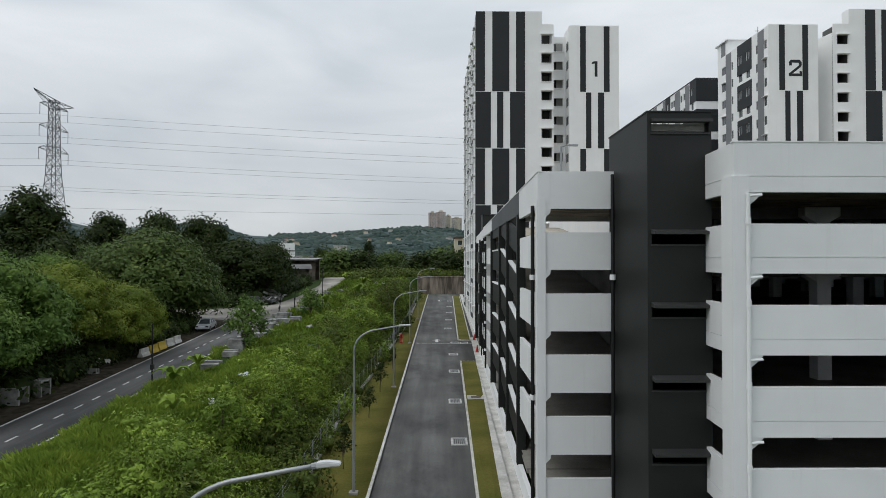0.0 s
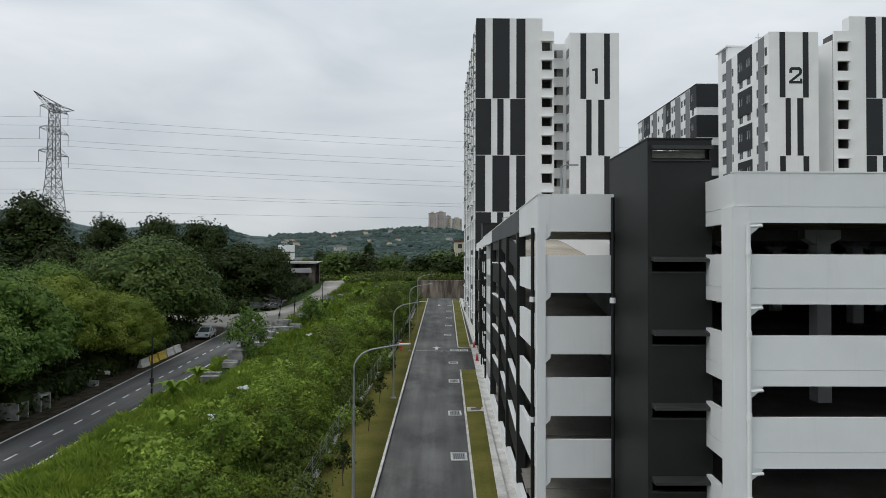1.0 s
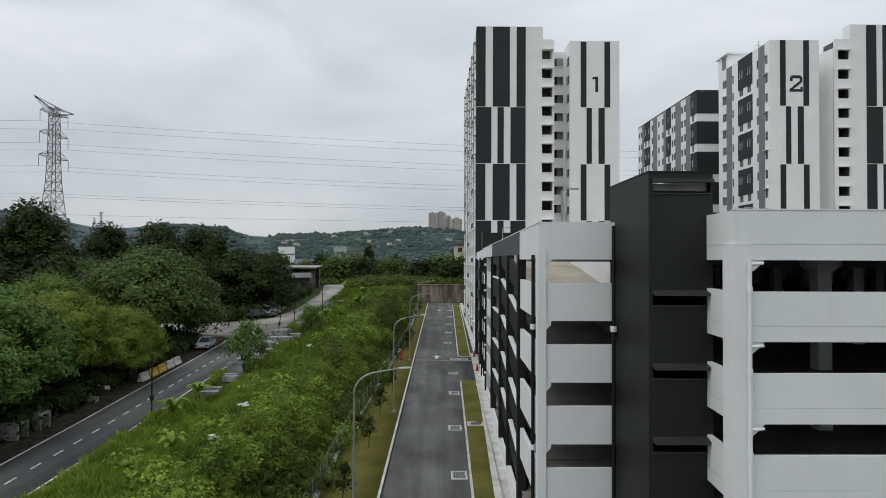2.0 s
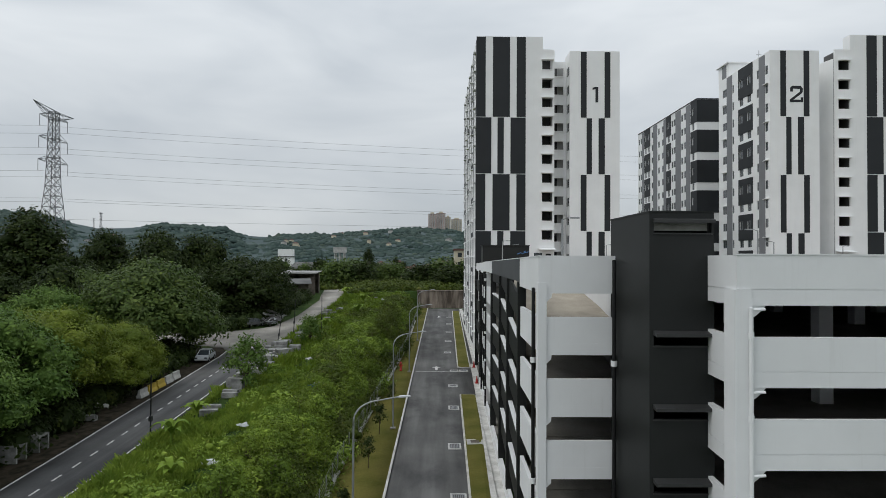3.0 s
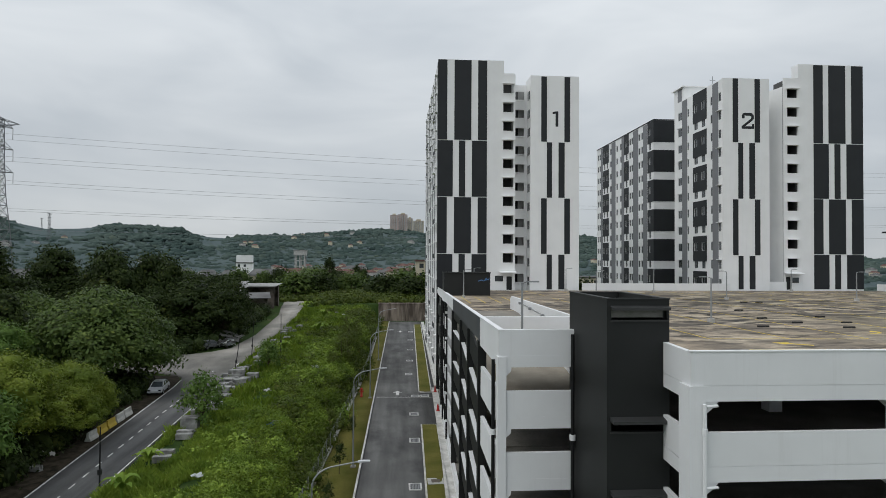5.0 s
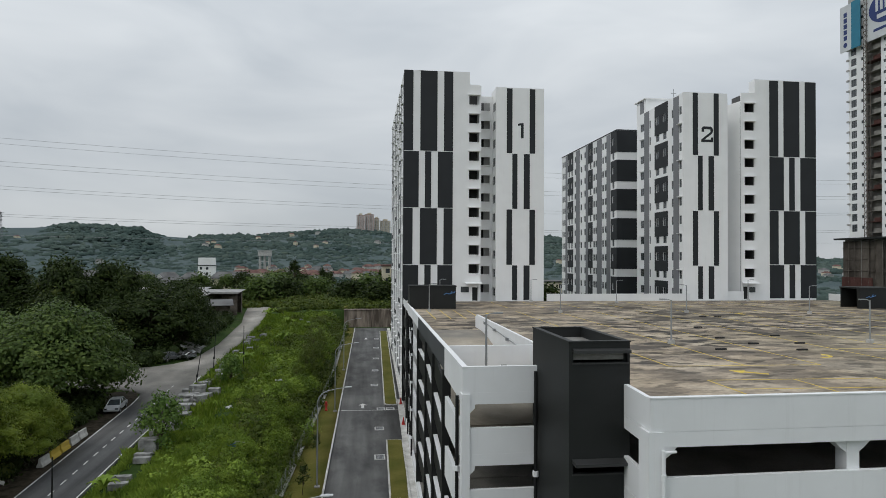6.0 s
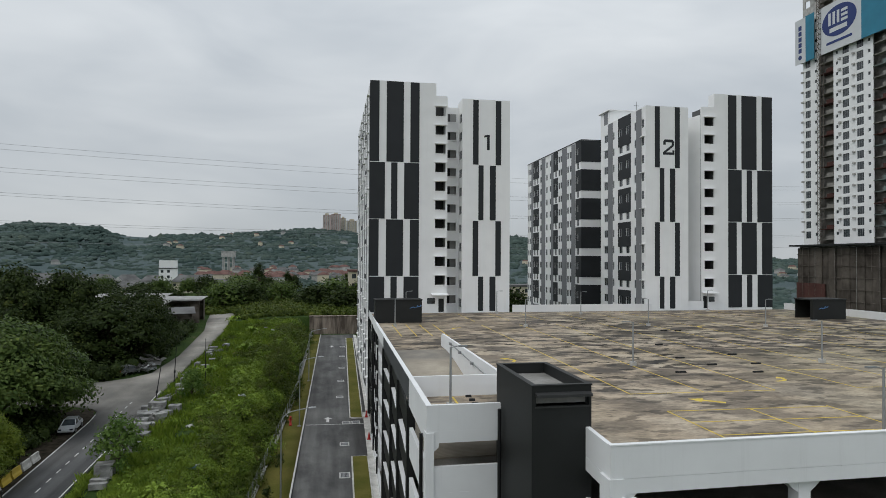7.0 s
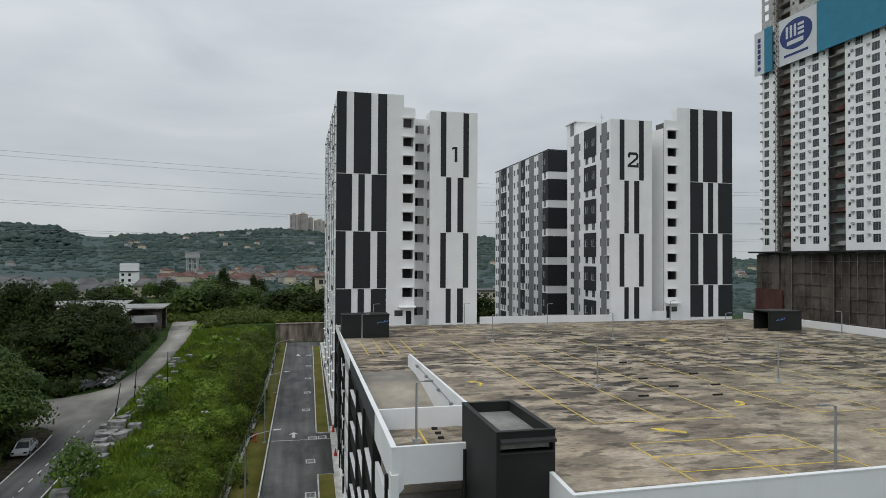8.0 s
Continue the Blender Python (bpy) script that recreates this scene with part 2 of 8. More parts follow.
def deck_material():
    m, nt, b = shader("stained_roof_deck_concrete", 0.75, 0.0, 0.3)
    pale = ramp_node(nt, noise_node(nt, 0.16, 7, rough=0.6), [(0.30, (0.325, 0.265, 0.185)), (0.48, (0.475, 0.388, 0.288)), (0.70, (0.58, 0.50, 0.39))])
    moss = ramp_node(nt, noise_node(nt, 0.07, 5), [(0.40, (0, 0, 0)), (0.62, (0.8, 0.8, 0.8))])
    moss = mix_node(nt, 1.0, moss, ramp_node(nt, along_node(nt, 0, 20, 75), [(0.0, (0.1, 0.1, 0.1)), (1.0, (1, 1, 1))]), "MULTIPLY")
    pale = mix_node(nt, moss, pale, (0.27, 0.265, 0.165))
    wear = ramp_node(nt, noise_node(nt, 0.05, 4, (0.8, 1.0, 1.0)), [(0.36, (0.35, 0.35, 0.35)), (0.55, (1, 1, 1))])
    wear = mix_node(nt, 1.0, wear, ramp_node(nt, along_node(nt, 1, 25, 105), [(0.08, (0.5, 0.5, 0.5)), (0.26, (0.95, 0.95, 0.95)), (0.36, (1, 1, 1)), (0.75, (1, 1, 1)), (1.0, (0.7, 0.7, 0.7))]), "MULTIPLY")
    streak = noise_node(nt, 0.52, 9, (0.56, 1.0, 1.0), rough=0.62)
    broad = ramp_node(nt, streak, [(0.43, (0, 0, 0)), (0.50, (0.5, 0.5, 0.5)), (0.565, (1, 1, 1))])
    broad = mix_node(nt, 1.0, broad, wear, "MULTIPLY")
    col = mix_node(nt, broad, pale, (0.075, 0.060, 0.046))
    smudge = ramp_node(nt, noise_node(nt, 0.33, 5, (0.5, 1.0, 1.0), rough=0.7), [(0.53, (0, 0, 0)), (0.66, (0.85, 0.85, 0.85))])
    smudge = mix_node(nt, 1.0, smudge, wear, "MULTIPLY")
    col = mix_node(nt, smudge, col, (0.050, 0.041, 0.029))
    spots = ramp_node(nt, noise_node(nt, 0.95, 4, (0.48, 1.0, 1.0)), [(0.54, (0, 0, 0)), (0.59, (0.95, 0.95, 0.95))])
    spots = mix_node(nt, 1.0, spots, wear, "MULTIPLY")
    col = mix_node(nt, spots, col, (0.016, 0.014, 0.012))
    grain = ramp_node(nt, noise_node(nt, 4, 6, (0.6, 1, 1), rough=0.7), [(0.3, (0.62, 0.62, 0.62)), (0.7, (1.08, 1.08, 1.08))])
    col = mix_node(nt, 1.0, col, grain, "MULTIPLY")
    nt.links.new(col, b.inputs["Base Color"])
    rough = nt.nodes.new("ShaderNodeMapRange")
    rough.inputs["To Min"].default_value, rough.inputs["To Max"].default_value = 0.8, 0.55
    nt.links.new(broad, rough.inputs["Value"])
    nt.links.new(rough.outputs["Result"], b.inputs["Roughness"])
    bump(nt, b, noise_node(nt, 3, 5), 0.15, 0.02)
    return m


def asphalt_material(name, a, c, patches, dust=False):
    m, nt, b = shader(name, 0.85, 0.0, 0.25)
    col = ramp_node(nt, noise_node(nt, 0.16, 6), [(0.3, a), (0.7, c)])
    wheel = ramp_node(nt, noise_node(nt, 0.5, 4, (1.2, 0.07, 1)), [(0.33, (0.66, 0.66, 0.66)), (0.67, (1.28, 1.28, 1.28))])
    col = mix_node(nt, 1.0, col, wheel, "MULTIPLY")
    wet = ramp_node(nt, noise_node(nt, 0.20, 7, (1, 0.45, 1), rough=0.65), [(0.50, (0, 0, 0)), (0.66, (patches,) * 3)])
    col = mix_node(nt, wet, col, (0.022, 0.022, 0.024))
    if dust:
        far = ramp_node(nt, along_node(nt, 1, 82, 104), [(0.0, (0, 0, 0)), (1.0, (1, 1, 1))])
        blotch = ramp_node(nt, noise_node(nt, 0.16, 6), [(0.3, (0.62, 0.62, 0.62)), (0.7, (1, 1, 1))])
        loose = ramp_node(nt, noise_node(nt, 0.11, 6, (1, 0.5, 1)), [(0.34, (0.16, 0.15, 0.135)), (0.5, (0.32, 0.30, 0.265)), (0.64, (0.46, 0.43, 0.385))])
        col = mix_node(nt, mix_node(nt, 1.0, far, blotch, "MULTIPLY"), col, loose)
    fine = noise_node(nt, 12, 5)
    col = mix_node(nt, 0.5, col, ramp_node(nt, fine, [(0.3, (0.6, 0.6, 0.6)), (0.7, (1.1, 1.1, 1.1))]), "MULTIPLY")
    nt.links.new(col, b.inputs["Base Color"])
    bump(nt, b, fine, 0.25, 0.01)
    return m


def ground_material():
    m, nt, b = shader("overgrown_ground", 0.95, 0.0, 0.1)
    green = ramp_node(nt, noise_node(nt, 0.25, 6), [(0.3, (0.022, 0.045, 0.010)), (0.55, (0.040, 0.072, 0.016)), (0.75, (0.065, 0.085, 0.028))])
    soil = ramp_node(nt, noise_node(nt, 0.12, 5), [(0.60, (0, 0, 0)), (0.68, (0.6, 0.6, 0.6))])
    col = mix_node(nt, soil, green, (0.14, 0.11, 0.07))
    # Far ground fades to a woodland green with blue haze mixed into the colour.
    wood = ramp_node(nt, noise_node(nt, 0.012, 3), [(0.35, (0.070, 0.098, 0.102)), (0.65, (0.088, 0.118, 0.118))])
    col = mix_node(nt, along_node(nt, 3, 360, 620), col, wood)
    fine = noise_node(nt, 4, 6, rough=0.75)
    col = mix_node(nt, 0.6, col, ramp_node(nt, fine, [(0.3, (0.45, 0.45, 0.45)), (0.7, (1.2, 1.2, 1.2))]), "MULTIPLY")
    nt.links.new(col, b.inputs["Base Color"])
    bump(nt, b, fine, 0.8, 0.15)
    return m


def ramp_material():
    """Brushed concrete: fine curved strokes, damp and dark where the ramp leaves the deck."""
    m, nt, b = shader("brushed_ramp_concrete", 0.85, 0.0, 0.25)
    add, link = nt.nodes.new, nt.links.new
    col = ramp_node(nt, noise_node(nt, 0.5, 6), [(0.3, (0.28, 0.248, 0.202)), (0.7, (0.43, 0.382, 0.310))])
    wave, mp, pos = add("ShaderNodeTexWave"), add("ShaderNodeMapping"), add("ShaderNodeNewGeometry")
    wave.wave_type, wave.rings_direction = "RINGS", "Z"
    mp.inputs["Location"].default_value = (-8.5, -30.0, 0)
    wave.inputs["Scale"].default_value, wave.inputs["Distortion"].default_value = 1.7, 1.6
    link(pos.outputs["Position"], mp.inputs["Vector"]), link(mp.outputs["Vector"], wave.inputs["Vector"])
    strokes = ramp_node(nt, wave.outputs["Fac"], [(0.2, (0.88, 0.88, 0.88)), (0.8, (1.04, 1.04, 1.04))])
    col = mix_node(nt, 1.0, col, strokes, "MULTIPLY")
    damp = ramp_node(nt, along_node(nt, 1, 52, 60), [(0.45, (0, 0, 0)), (0.62, (0.75, 0.75, 0.75))])
    col = mix_node(nt, mix_node(nt, 1.0, damp, ramp_node(nt, noise_node(nt, 0.6, 5), [(0.3, (0.6, 0.6, 0.6)), (0.6, (1, 1, 1))]), "MULTIPLY"), col, (0.15, 0.145, 0.135))
    link(col, b.inputs["Base Color"])
    bump(nt, b, wave.outputs["Fac"], 0.25, 0.02)
    return m


DECK = deck_material()
RAMP = ramp_material()
ASPHALT = asphalt_material("access_road_asphalt", (0.085, 0.085, 0.085), (0.152, 0.151, 0.147), 0.6)
ASPHALT_OLD = asphalt_material("old_road_asphalt", (0.076, 0.077, 0.079), (0.132, 0.131, 0.129), 0.3, True)
GROUND = ground_material()
LAWN = two_tone("mown_verge_turf", (0.092, 0.099, 0.019), (0.160, 0.142, 0.037), 0.25, 0.95, 0.1, grain=6, relief=0.7, depth=0.06)


# ---------------------------------------------------------------- mesh helpers
def box(bm, x0, x1, y0, y1, z0, z1):
    v = [bm.verts.new((x, y, z)) for z in (z0, z1) for x, y in ((x0, y0), (x1, y0), (x1, y1), (x0, y1))]
    for f in ((3, 2, 1, 0), (4, 5, 6, 7), (0, 1, 5, 4), (1, 2, 6, 5), (2, 3, 7, 6), (3, 0, 4, 7)):
        bm.faces.new([v[i] for i in f])


def prism(bm, ring, z0, z1):
    """A ring of (x, y), counter-clockwise, raised from z0 to z1; either may be a function of (x, y)."""
    lo = [bm.verts.new((x, y, z0(x, y) if callable(z0) else z0)) for x, y in ring]
    hi = [bm.verts.new((x, y, z1(x, y) if callable(z1) else z1)) for x, y in ring]
    n = len(ring)
    bm.faces.new(lo[::-1])
    bm.faces.new(hi)
    for i in range(n):
        bm.faces.new([lo[i], lo[(i + 1) % n], hi[(i + 1) % n], hi[i]])


def tube(bm, points, radii, sides=8, cap=True):
    """A round bar through points, with a radius at each (or one for all)."""
    pts = [Vector(p) for p in points]
    if not isinstance(radii, (list, tuple)):
        radii = [radii] * len(pts)
    rings = []
    for i, p in enumerate(pts):
        d = (pts[min(i + 1, len(pts) - 1)] - pts[max(i - 1, 0)]).normalized()
        side = d.cross(Vector((0, 0, 1)) if abs(d.z) < 0.95 else Vector((1, 0, 0))).normalized()
        up = side.cross(d)
        rings.append([bm.verts.new(p + radii[i] * (math.cos(a) * side + math.sin(a) * up)) for a in (2 * math.pi * k / sides for k in range(sides))])
    for a, c in zip(rings, rings[1:]):
        for k in range(sides):
            bm.faces.new([a[k], c[k], c[(k + 1) % sides], a[(k + 1) % sides]])
    if cap:
        bm.faces.new(rings[0])
        bm.faces.new(rings[-1][::-1])


def beam(bm, a, c, w):
    """A square bar of width w from a to c."""
    tube(bm, [a, c], w * 0.707, 4)


def extrude_profile(bm, profile, axis, a, c):
    """A closed profile of (u, z), swept along 'x' or 'y' from a to c."""
    put = (lambda u, z, s: (s, u, z)) if axis == "x" else (lambda u, z, s: (u, s, z))
    first = [bm.verts.new(put(u, z, a)) for u, z in profile]
    last = [bm.verts.new(put(u, z, c)) for u, z in profile]
    n = len(profile)
    bm.faces.new(first)
    bm.faces.new(last[::-1])
    for i in range(n):
        bm.faces.new([first[i], last[i], last[(i + 1) % n], first[(i + 1) % n]])


def wall_mesh(bm, place, length, z0, z1, holes, thick):
    """A wall with openings right through it. place(u, d, z) gives the point u along the wall and d behind its face."""
    us = sorted({0.0, length, *(h[0] for h in holes), *(h[1] for h in holes)})
    zs = sorted({z0, z1, *(h[2] for h in holes), *(h[3] for h in holes)})
    cache = {}

    def vert(u, d, z):
        key = (round(u, 4), round(d, 4), round(z, 4))
        if key not in cache:
            cache[key] = bm.verts.new(place(u, d, z))
        return cache[key]

    for a, c in zip(us, us[1:]):
        for e, f in zip(zs, zs[1:]):
            mu, mz = (a + c) / 2, (e + f) / 2
            if any(h[0] < mu < h[1] and h[2] < mz < h[3] for h in holes):
                continue
            for d in (0.0, thick):
                q = [vert(a, d, e), vert(c, d, e), vert(c, d, f), vert(a, d, f)]
                bm.faces.new(q if d == 0 else q[::-1])
    for h in [*holes, (0.0, length, z0, z1)]:
        ring = [(h[0], h[2]), (h[1], h[2]), (h[1], h[3]), (h[0], h[3])]
        for (u, z), (w, y) in zip(ring, ring[1:] + ring[:1]):
            bm.faces.new([vert(u, 0, z), vert(w, 0, y), vert(w, thick, y), vert(u, thick, z)])


def mesh_from(bm, name, material, smooth=False):
    bmesh.ops.recalc_face_normals(bm, faces=bm.faces)
    me = bpy.data.meshes.new(name)
    bm.to_mesh(me)
    bm.free()
    me.materials.append(material)
    if smooth:
        me.polygons.foreach_set("use_smooth", [True] * len(me.polygons))
    return me


def part(name, bm, material, parent, label="", smooth=False):
    """Links a bmesh as one mesh object under a thing or a part."""
    ob = new(name, mesh_from(bm, name, material, smooth))
    ob.parent = parent
    if parent:
        ob.matrix_parent_inverse = Matrix.Identity(4)
    if label:
        tagged(ob, label)
    return ob


def shared(name, me, parent, m):
    """One more object on a mesh that alike pieces share."""
    ob = new(name, me)
    ob.parent = parent
    ob.matrix_basis = m
    return ob


def thing(name, label, category, group="", m=None):
    ob = new(name)
    ob.empty_display_size = 0.3
    if m is not None:
        ob.matrix_basis = m
    return tagged(ob, label, category, group)


def solid(name, bm, material, label, category="", group="", kind="", smooth=False):
    ob = new(name, mesh_from(bm, name, material, smooth))
    return tagged(ob, label, category, group, kind)


def quick_mesh(name, verts, faces, material):
    """A mesh straight from arrays: verts (n, 3) and faces (m, k)."""
    me = bpy.data.meshes.new(name)
    verts, faces = np.asarray(verts, dtype=np.float32), np.asarray(faces, dtype=np.int32)
    k = faces.shape[1]
    me.vertices.add(len(verts))
    me.vertices.foreach_set("co", verts.ravel())
    me.loops.add(faces.size)
    me.loops.foreach_set("vertex_index", faces.ravel())
    me.polygons.add(len(faces))
    me.polygons.foreach_set("loop_start", np.arange(0, faces.size, k, dtype=np.int32))
    me.update(calc_edges=True)
    me.validate()
    me.materials.append(material)
    return me


def smooth_step(a, c, v):
    t = min(1.0, max(0.0, (v - a) / (c - a)))
    return t * t * (3 - 2 * t)


def ramp_of(points, v):
    """Straight lines through (v, value) points."""
    return float(np.interp(v, [p[0] for p in points], [p[1] for p in points]))
DRAIN_CONCRETE = two_tone("stained_precast_concrete", (0.16, 0.16, 0.155), (0.40, 0.40, 0.385), 1.1, 0.9, 0.1)


# ---------------------------------------------------------------- lie of the land
def site_z(y):
    """The access road climbs away from the car park's front."""
    return 0.0265 * (max(36.0, min(y, 186.0)) - 64)


def lane_z(y):
    """The public road on the higher ground beyond the bank."""
    return 3.6 + 0.03 * (max(-40.0, min(y, 200.0)) - 80)


def fence_x(y):
    return ramp_of([(-40, -8.2), (53, -7.5), (111, -4.9), (185, -4.2)], y)


def road_left(y):
    return -3.48 + 0.0114 * (y - 38.4)


def road_right(y):
    return 2.59 + 0.0160 * (y - 38.4)


LANE_RIGHT = [(-40, -20.7), (36, -22.0), (46, -22.1), (54, -22.3), (63, -22.6), (72, -22.85), (82, -22.95), (99, -24.0), (120, -24.6), (139, -24.6), (165, -25.6), (199, -28.2), (260, -44.0), (330, -54)]
LANE_LEFT = [(-40, -25.6), (36, -26.7), (50, -27.2), (60, -27.7), (74, -28.3), (88, -28.9), (92, -29.6), (94, -31.5), (95.5, -36), (96.5, -62), (106, -62), (108, -38.5), (110, -34), (112, -31.4), (115.5, -29.2), (131, -28.4), (165, -30.2), (181, -32.7), (199, -35), (260, -50), (330, -60)]
RIDGE = [(-180, 21.3), (-60, 58.2), (-40, 86.9), (-33.1, 89.3), (-32, 83.6), (-31, 76.2), (-29.4, 59), (-27.9, 57.4), (-26.9, 54.1), (-25.5, 60.7), (-24.3, 70.5), (-22.6, 72.1), (-21.2, 71.3), (-20, 68), (-19, 70.5), (-18.1, 59), (-17, 48.4), (-15.6, 45.1), (-13.9, 52.5), (-11.4, 54.1), (-9.5, 54.1), (-7.9, 59), (-5.9, 65.6), (-3.8, 68.9), (-2.3, 72.1), (-0.8, 73), (1.5, 70.5), (4, 76.2), (10, 68), (17, 64.8), (25, 35.2), (39, 12.3), (60, 25.4), (180, 21.3)]


def land_z(x, y):
    a, c = site_z(y), lane_z(y)
    xf = fence_x(y)
    up = smooth_step(xf - 0.6, xf - 5.5, x)
    z = a + (c - a) * up
    if y > 182.5:
        z = c + ((7.6 if x < 30 else 7.6 - 9 * smooth_step(48, 75, x)) - c) * smooth_step(-24, -14, x)
    r = math.hypot(x, y)
    if r > 220:
        n = noise.noise((x / 90, y / 90, 0.3)) * 1.2 + noise.noise((x / 400, y / 400, 1.7)) * 3
        z += n * smooth_step(220, 500, r)
        z -= 8 * smooth_step(330, 460, r)
        az = math.degrees(math.atan2(x, y))
        hill = ramp_of(RIDGE, az) * 1.22 * smooth_step(820, 1900, r) + 18 * smooth_step(800, 1300, r)
        rough = 1 - 0.85 * smooth_step(1300, 1750, r)
        hill *= 1 + rough * (0.22 * noise.noise((x / 260, y / 260, 4.1)) + 0.08 * noise.noise((x / 90, y / 90, 2.2)))
        z += hill
    if y < 182 and x > xf - 1.5:
        z -= 0.12
    if -40 < y < 330 and ramp_of(LANE_LEFT, y) - 0.9 < x < ramp_of(LANE_RIGHT, y) + 0.9:
        z -= 0.22
    return z


def spread(near_lo, near_hi, step, lo, hi):
    """Grid lines: even where the camera is near, widening outwards."""
    mid = list(np.arange(near_lo, near_hi + 0.01, step))
    out, s, v = [], step, near_hi
    while v < hi:
        s *= 1.13
        v += s
        out.append(min(v, hi))
    left, s, v = [], step, near_lo
    while v > lo:
        s *= 1.13
        v -= s
        left.append(max(v, lo))
    return left[::-1] + mid + out


def build_ground():
    xs, ys = spread(-60, 12, 1.2, -4200, 4200), spread(-10, 178, 2.0, -900, 4600)
    ys = sorted(set(ys) | {182.4, 182.6, 184})
    verts = [(x, y, land_z(x, y)) for y in ys for x in xs]
    n = len(xs)
    faces = [(j * n + i, j * n + i + 1, (j + 1) * n + i + 1, (j + 1) * n + i) for j in range(len(ys) - 1) for i in range(n - 1)]
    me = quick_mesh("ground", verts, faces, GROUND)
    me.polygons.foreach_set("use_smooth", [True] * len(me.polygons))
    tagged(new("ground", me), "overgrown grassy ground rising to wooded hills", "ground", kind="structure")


build_ground()


def ribbon(name, left, right, y0, y1, step, lift, material, label, category, kind="structure", zf=site_z, drop=0.25):
    """A paved strip between two edges (functions of y), with a little thickness."""
    ys = list(np.arange(y0, y1, step)) + [y1]
    verts, faces = [], []
    for y in ys:
        for x, d in ((left(y), -drop), (left(y), 0), (right(y), 0), (right(y), -drop)):
            verts.append((x, y, zf(y) + lift + d))
    for j in range(len(ys) - 1):
        for k in range(3):
            faces.append((4 * j + k, 4 * j + k + 1, 4 * j + k + 5, 4 * j + k + 4))
    me = quick_mesh(name, verts, faces, material)
    return tagged(new(name, me), label, category, kind=kind)


ribbon("road", road_left, lambda y: 5.6 + 0.012 * (y - 38), -30, 178.4, 4, 0.0, ASPHALT, "dark asphalt access road beside the car park", "road")
ribbon("grass_verge", lambda y: fence_x(y) - 0.4, lambda y: road_left(y) - 0.18, -30, 178.4, 3, 0.06, LAWN, "mown yellow-green turf verge between fence and kerb", "verge")
lane = ribbon("lane", lambda y: ramp_of(LANE_LEFT, y), lambda y: ramp_of(LANE_RIGHT, y), -40, 330, 0.5, 0.02, ASPHALT_OLD, "grey two-lane public road with dashed centre line", "road", zf=lane_z)
ribbon("dirt_verge", lambda y: ramp_of(LANE_LEFT, y) - 15.0, lambda y: ramp_of(LANE_LEFT, y) - 0.02, 0, 93, 3, 0.03, EARTH, "leaf-littered dirt strip under the roadside trees, coloured dark for their shade", "verge", zf=lane_z)


def build_kerbs():
    def kerb_line(name, xf, y0, y1, w, label):
        owner = tagged(new(name), label, "kerb", kind="structure")
        y = y0
        while y < y1 - 0.01:
            e = min(y + 3.0, y1)
            bm = bmesh.new()
            ring = [(xf(y), y + 0.012), (xf(y) + w, y + 0.012), (xf(e) + w, e - 0.012), (xf(e), e - 0.012)]
            prism(bm, ring, lambda px, py: site_z(py) - 0.2, lambda px, py: site_z(py) + 0.15)
            part("kerb_stone", bm, KERB, owner)
            y = e
    kerb_line("kerb", lambda y: road_left(y) - 0.18, -20, 178, 0.18, "pale concrete kerb along the access road")

    def island(y0, y1, inner, label, grass_label):
        """A long kerbed strip of turf with rounded ends."""
        def edge(inset):
            ring = []
            xl, xr = road_right, lambda y: road_right(y) + inner
            for y in np.linspace(y0 + 0.9, y1 - 0.6, 14):
                ring.append((xr(y) - inset, y))
            for a in np.linspace(0, math.pi / 2, 5)[1:]:
                ring.append((xr(y1) - 0.6 - inset + 0.6 * math.cos(a), y1 - 0.6 + (0.6 - inset) * math.sin(a)))
            ring.append((xl(y1) + inset, y1 - inset))
            for y in np.linspace(y1 - 0.6, y0 + 0.9, 14):
                ring.append((xl(y) + inset, y))
            for a in np.linspace(0, math.pi / 2, 6)[1:]:
                ring.append((xl(y0) + 0.9 - (0.9 - inset) * math.cos(a), y0 + 0.9 - (0.9 - inset) * math.sin(a)))
            ring.append((xr(y0) - inset, y0 + inset))
            return ring
        bm = bmesh.new()
        prism(bm, edge(0), lambda px, py: site_z(py) - 0.2, lambda px, py: site_z(py) + 0.15)
        ob = solid("kerb_island", bm, KERB, label, "kerb", kind="structure")
        bm = bmesh.new()
        prism(bm, edge(0.17), lambda px, py: site_z(py) - 0.1, lambda px, py: site_z(py) + 0.18)
        part("turf", bm, LAWN, ob, grass_label)
    island(30, 78.5, 2.05, "long kerbed planting strip beside the car park", "patchy brown-green turf")
    island(94.8, 171, 2.0, "kerbed planting strip beside the tower", "patchy brown-green turf")
    bm = bmesh.new()
    ring = [(4.6, 36), (5.5, 36), (6.3, 84), (6.5, 98), (5.6, 98), (5.2, 78)]
    prism(bm, ring, lambda px, py: site_z(py) - 0.2, lambda px, py: site_z(py) + 0.07)
    solid("pavement", bm, KERB, "pale concrete apron along the car park wall", "pavement", kind="structure")
    bm = bmesh.new()
    ring = [(6.05, 98), (6.7, 98), (7.7, 176), (6.9, 176)]
    prism(bm, ring, lambda px, py: site_z(py) - 0.2, lambda px, py: site_z(py) + 0.2)
    solid("pavement", bm, KERB, "pale concrete apron along the tower", "pavement", kind="structure")


build_kerbs()


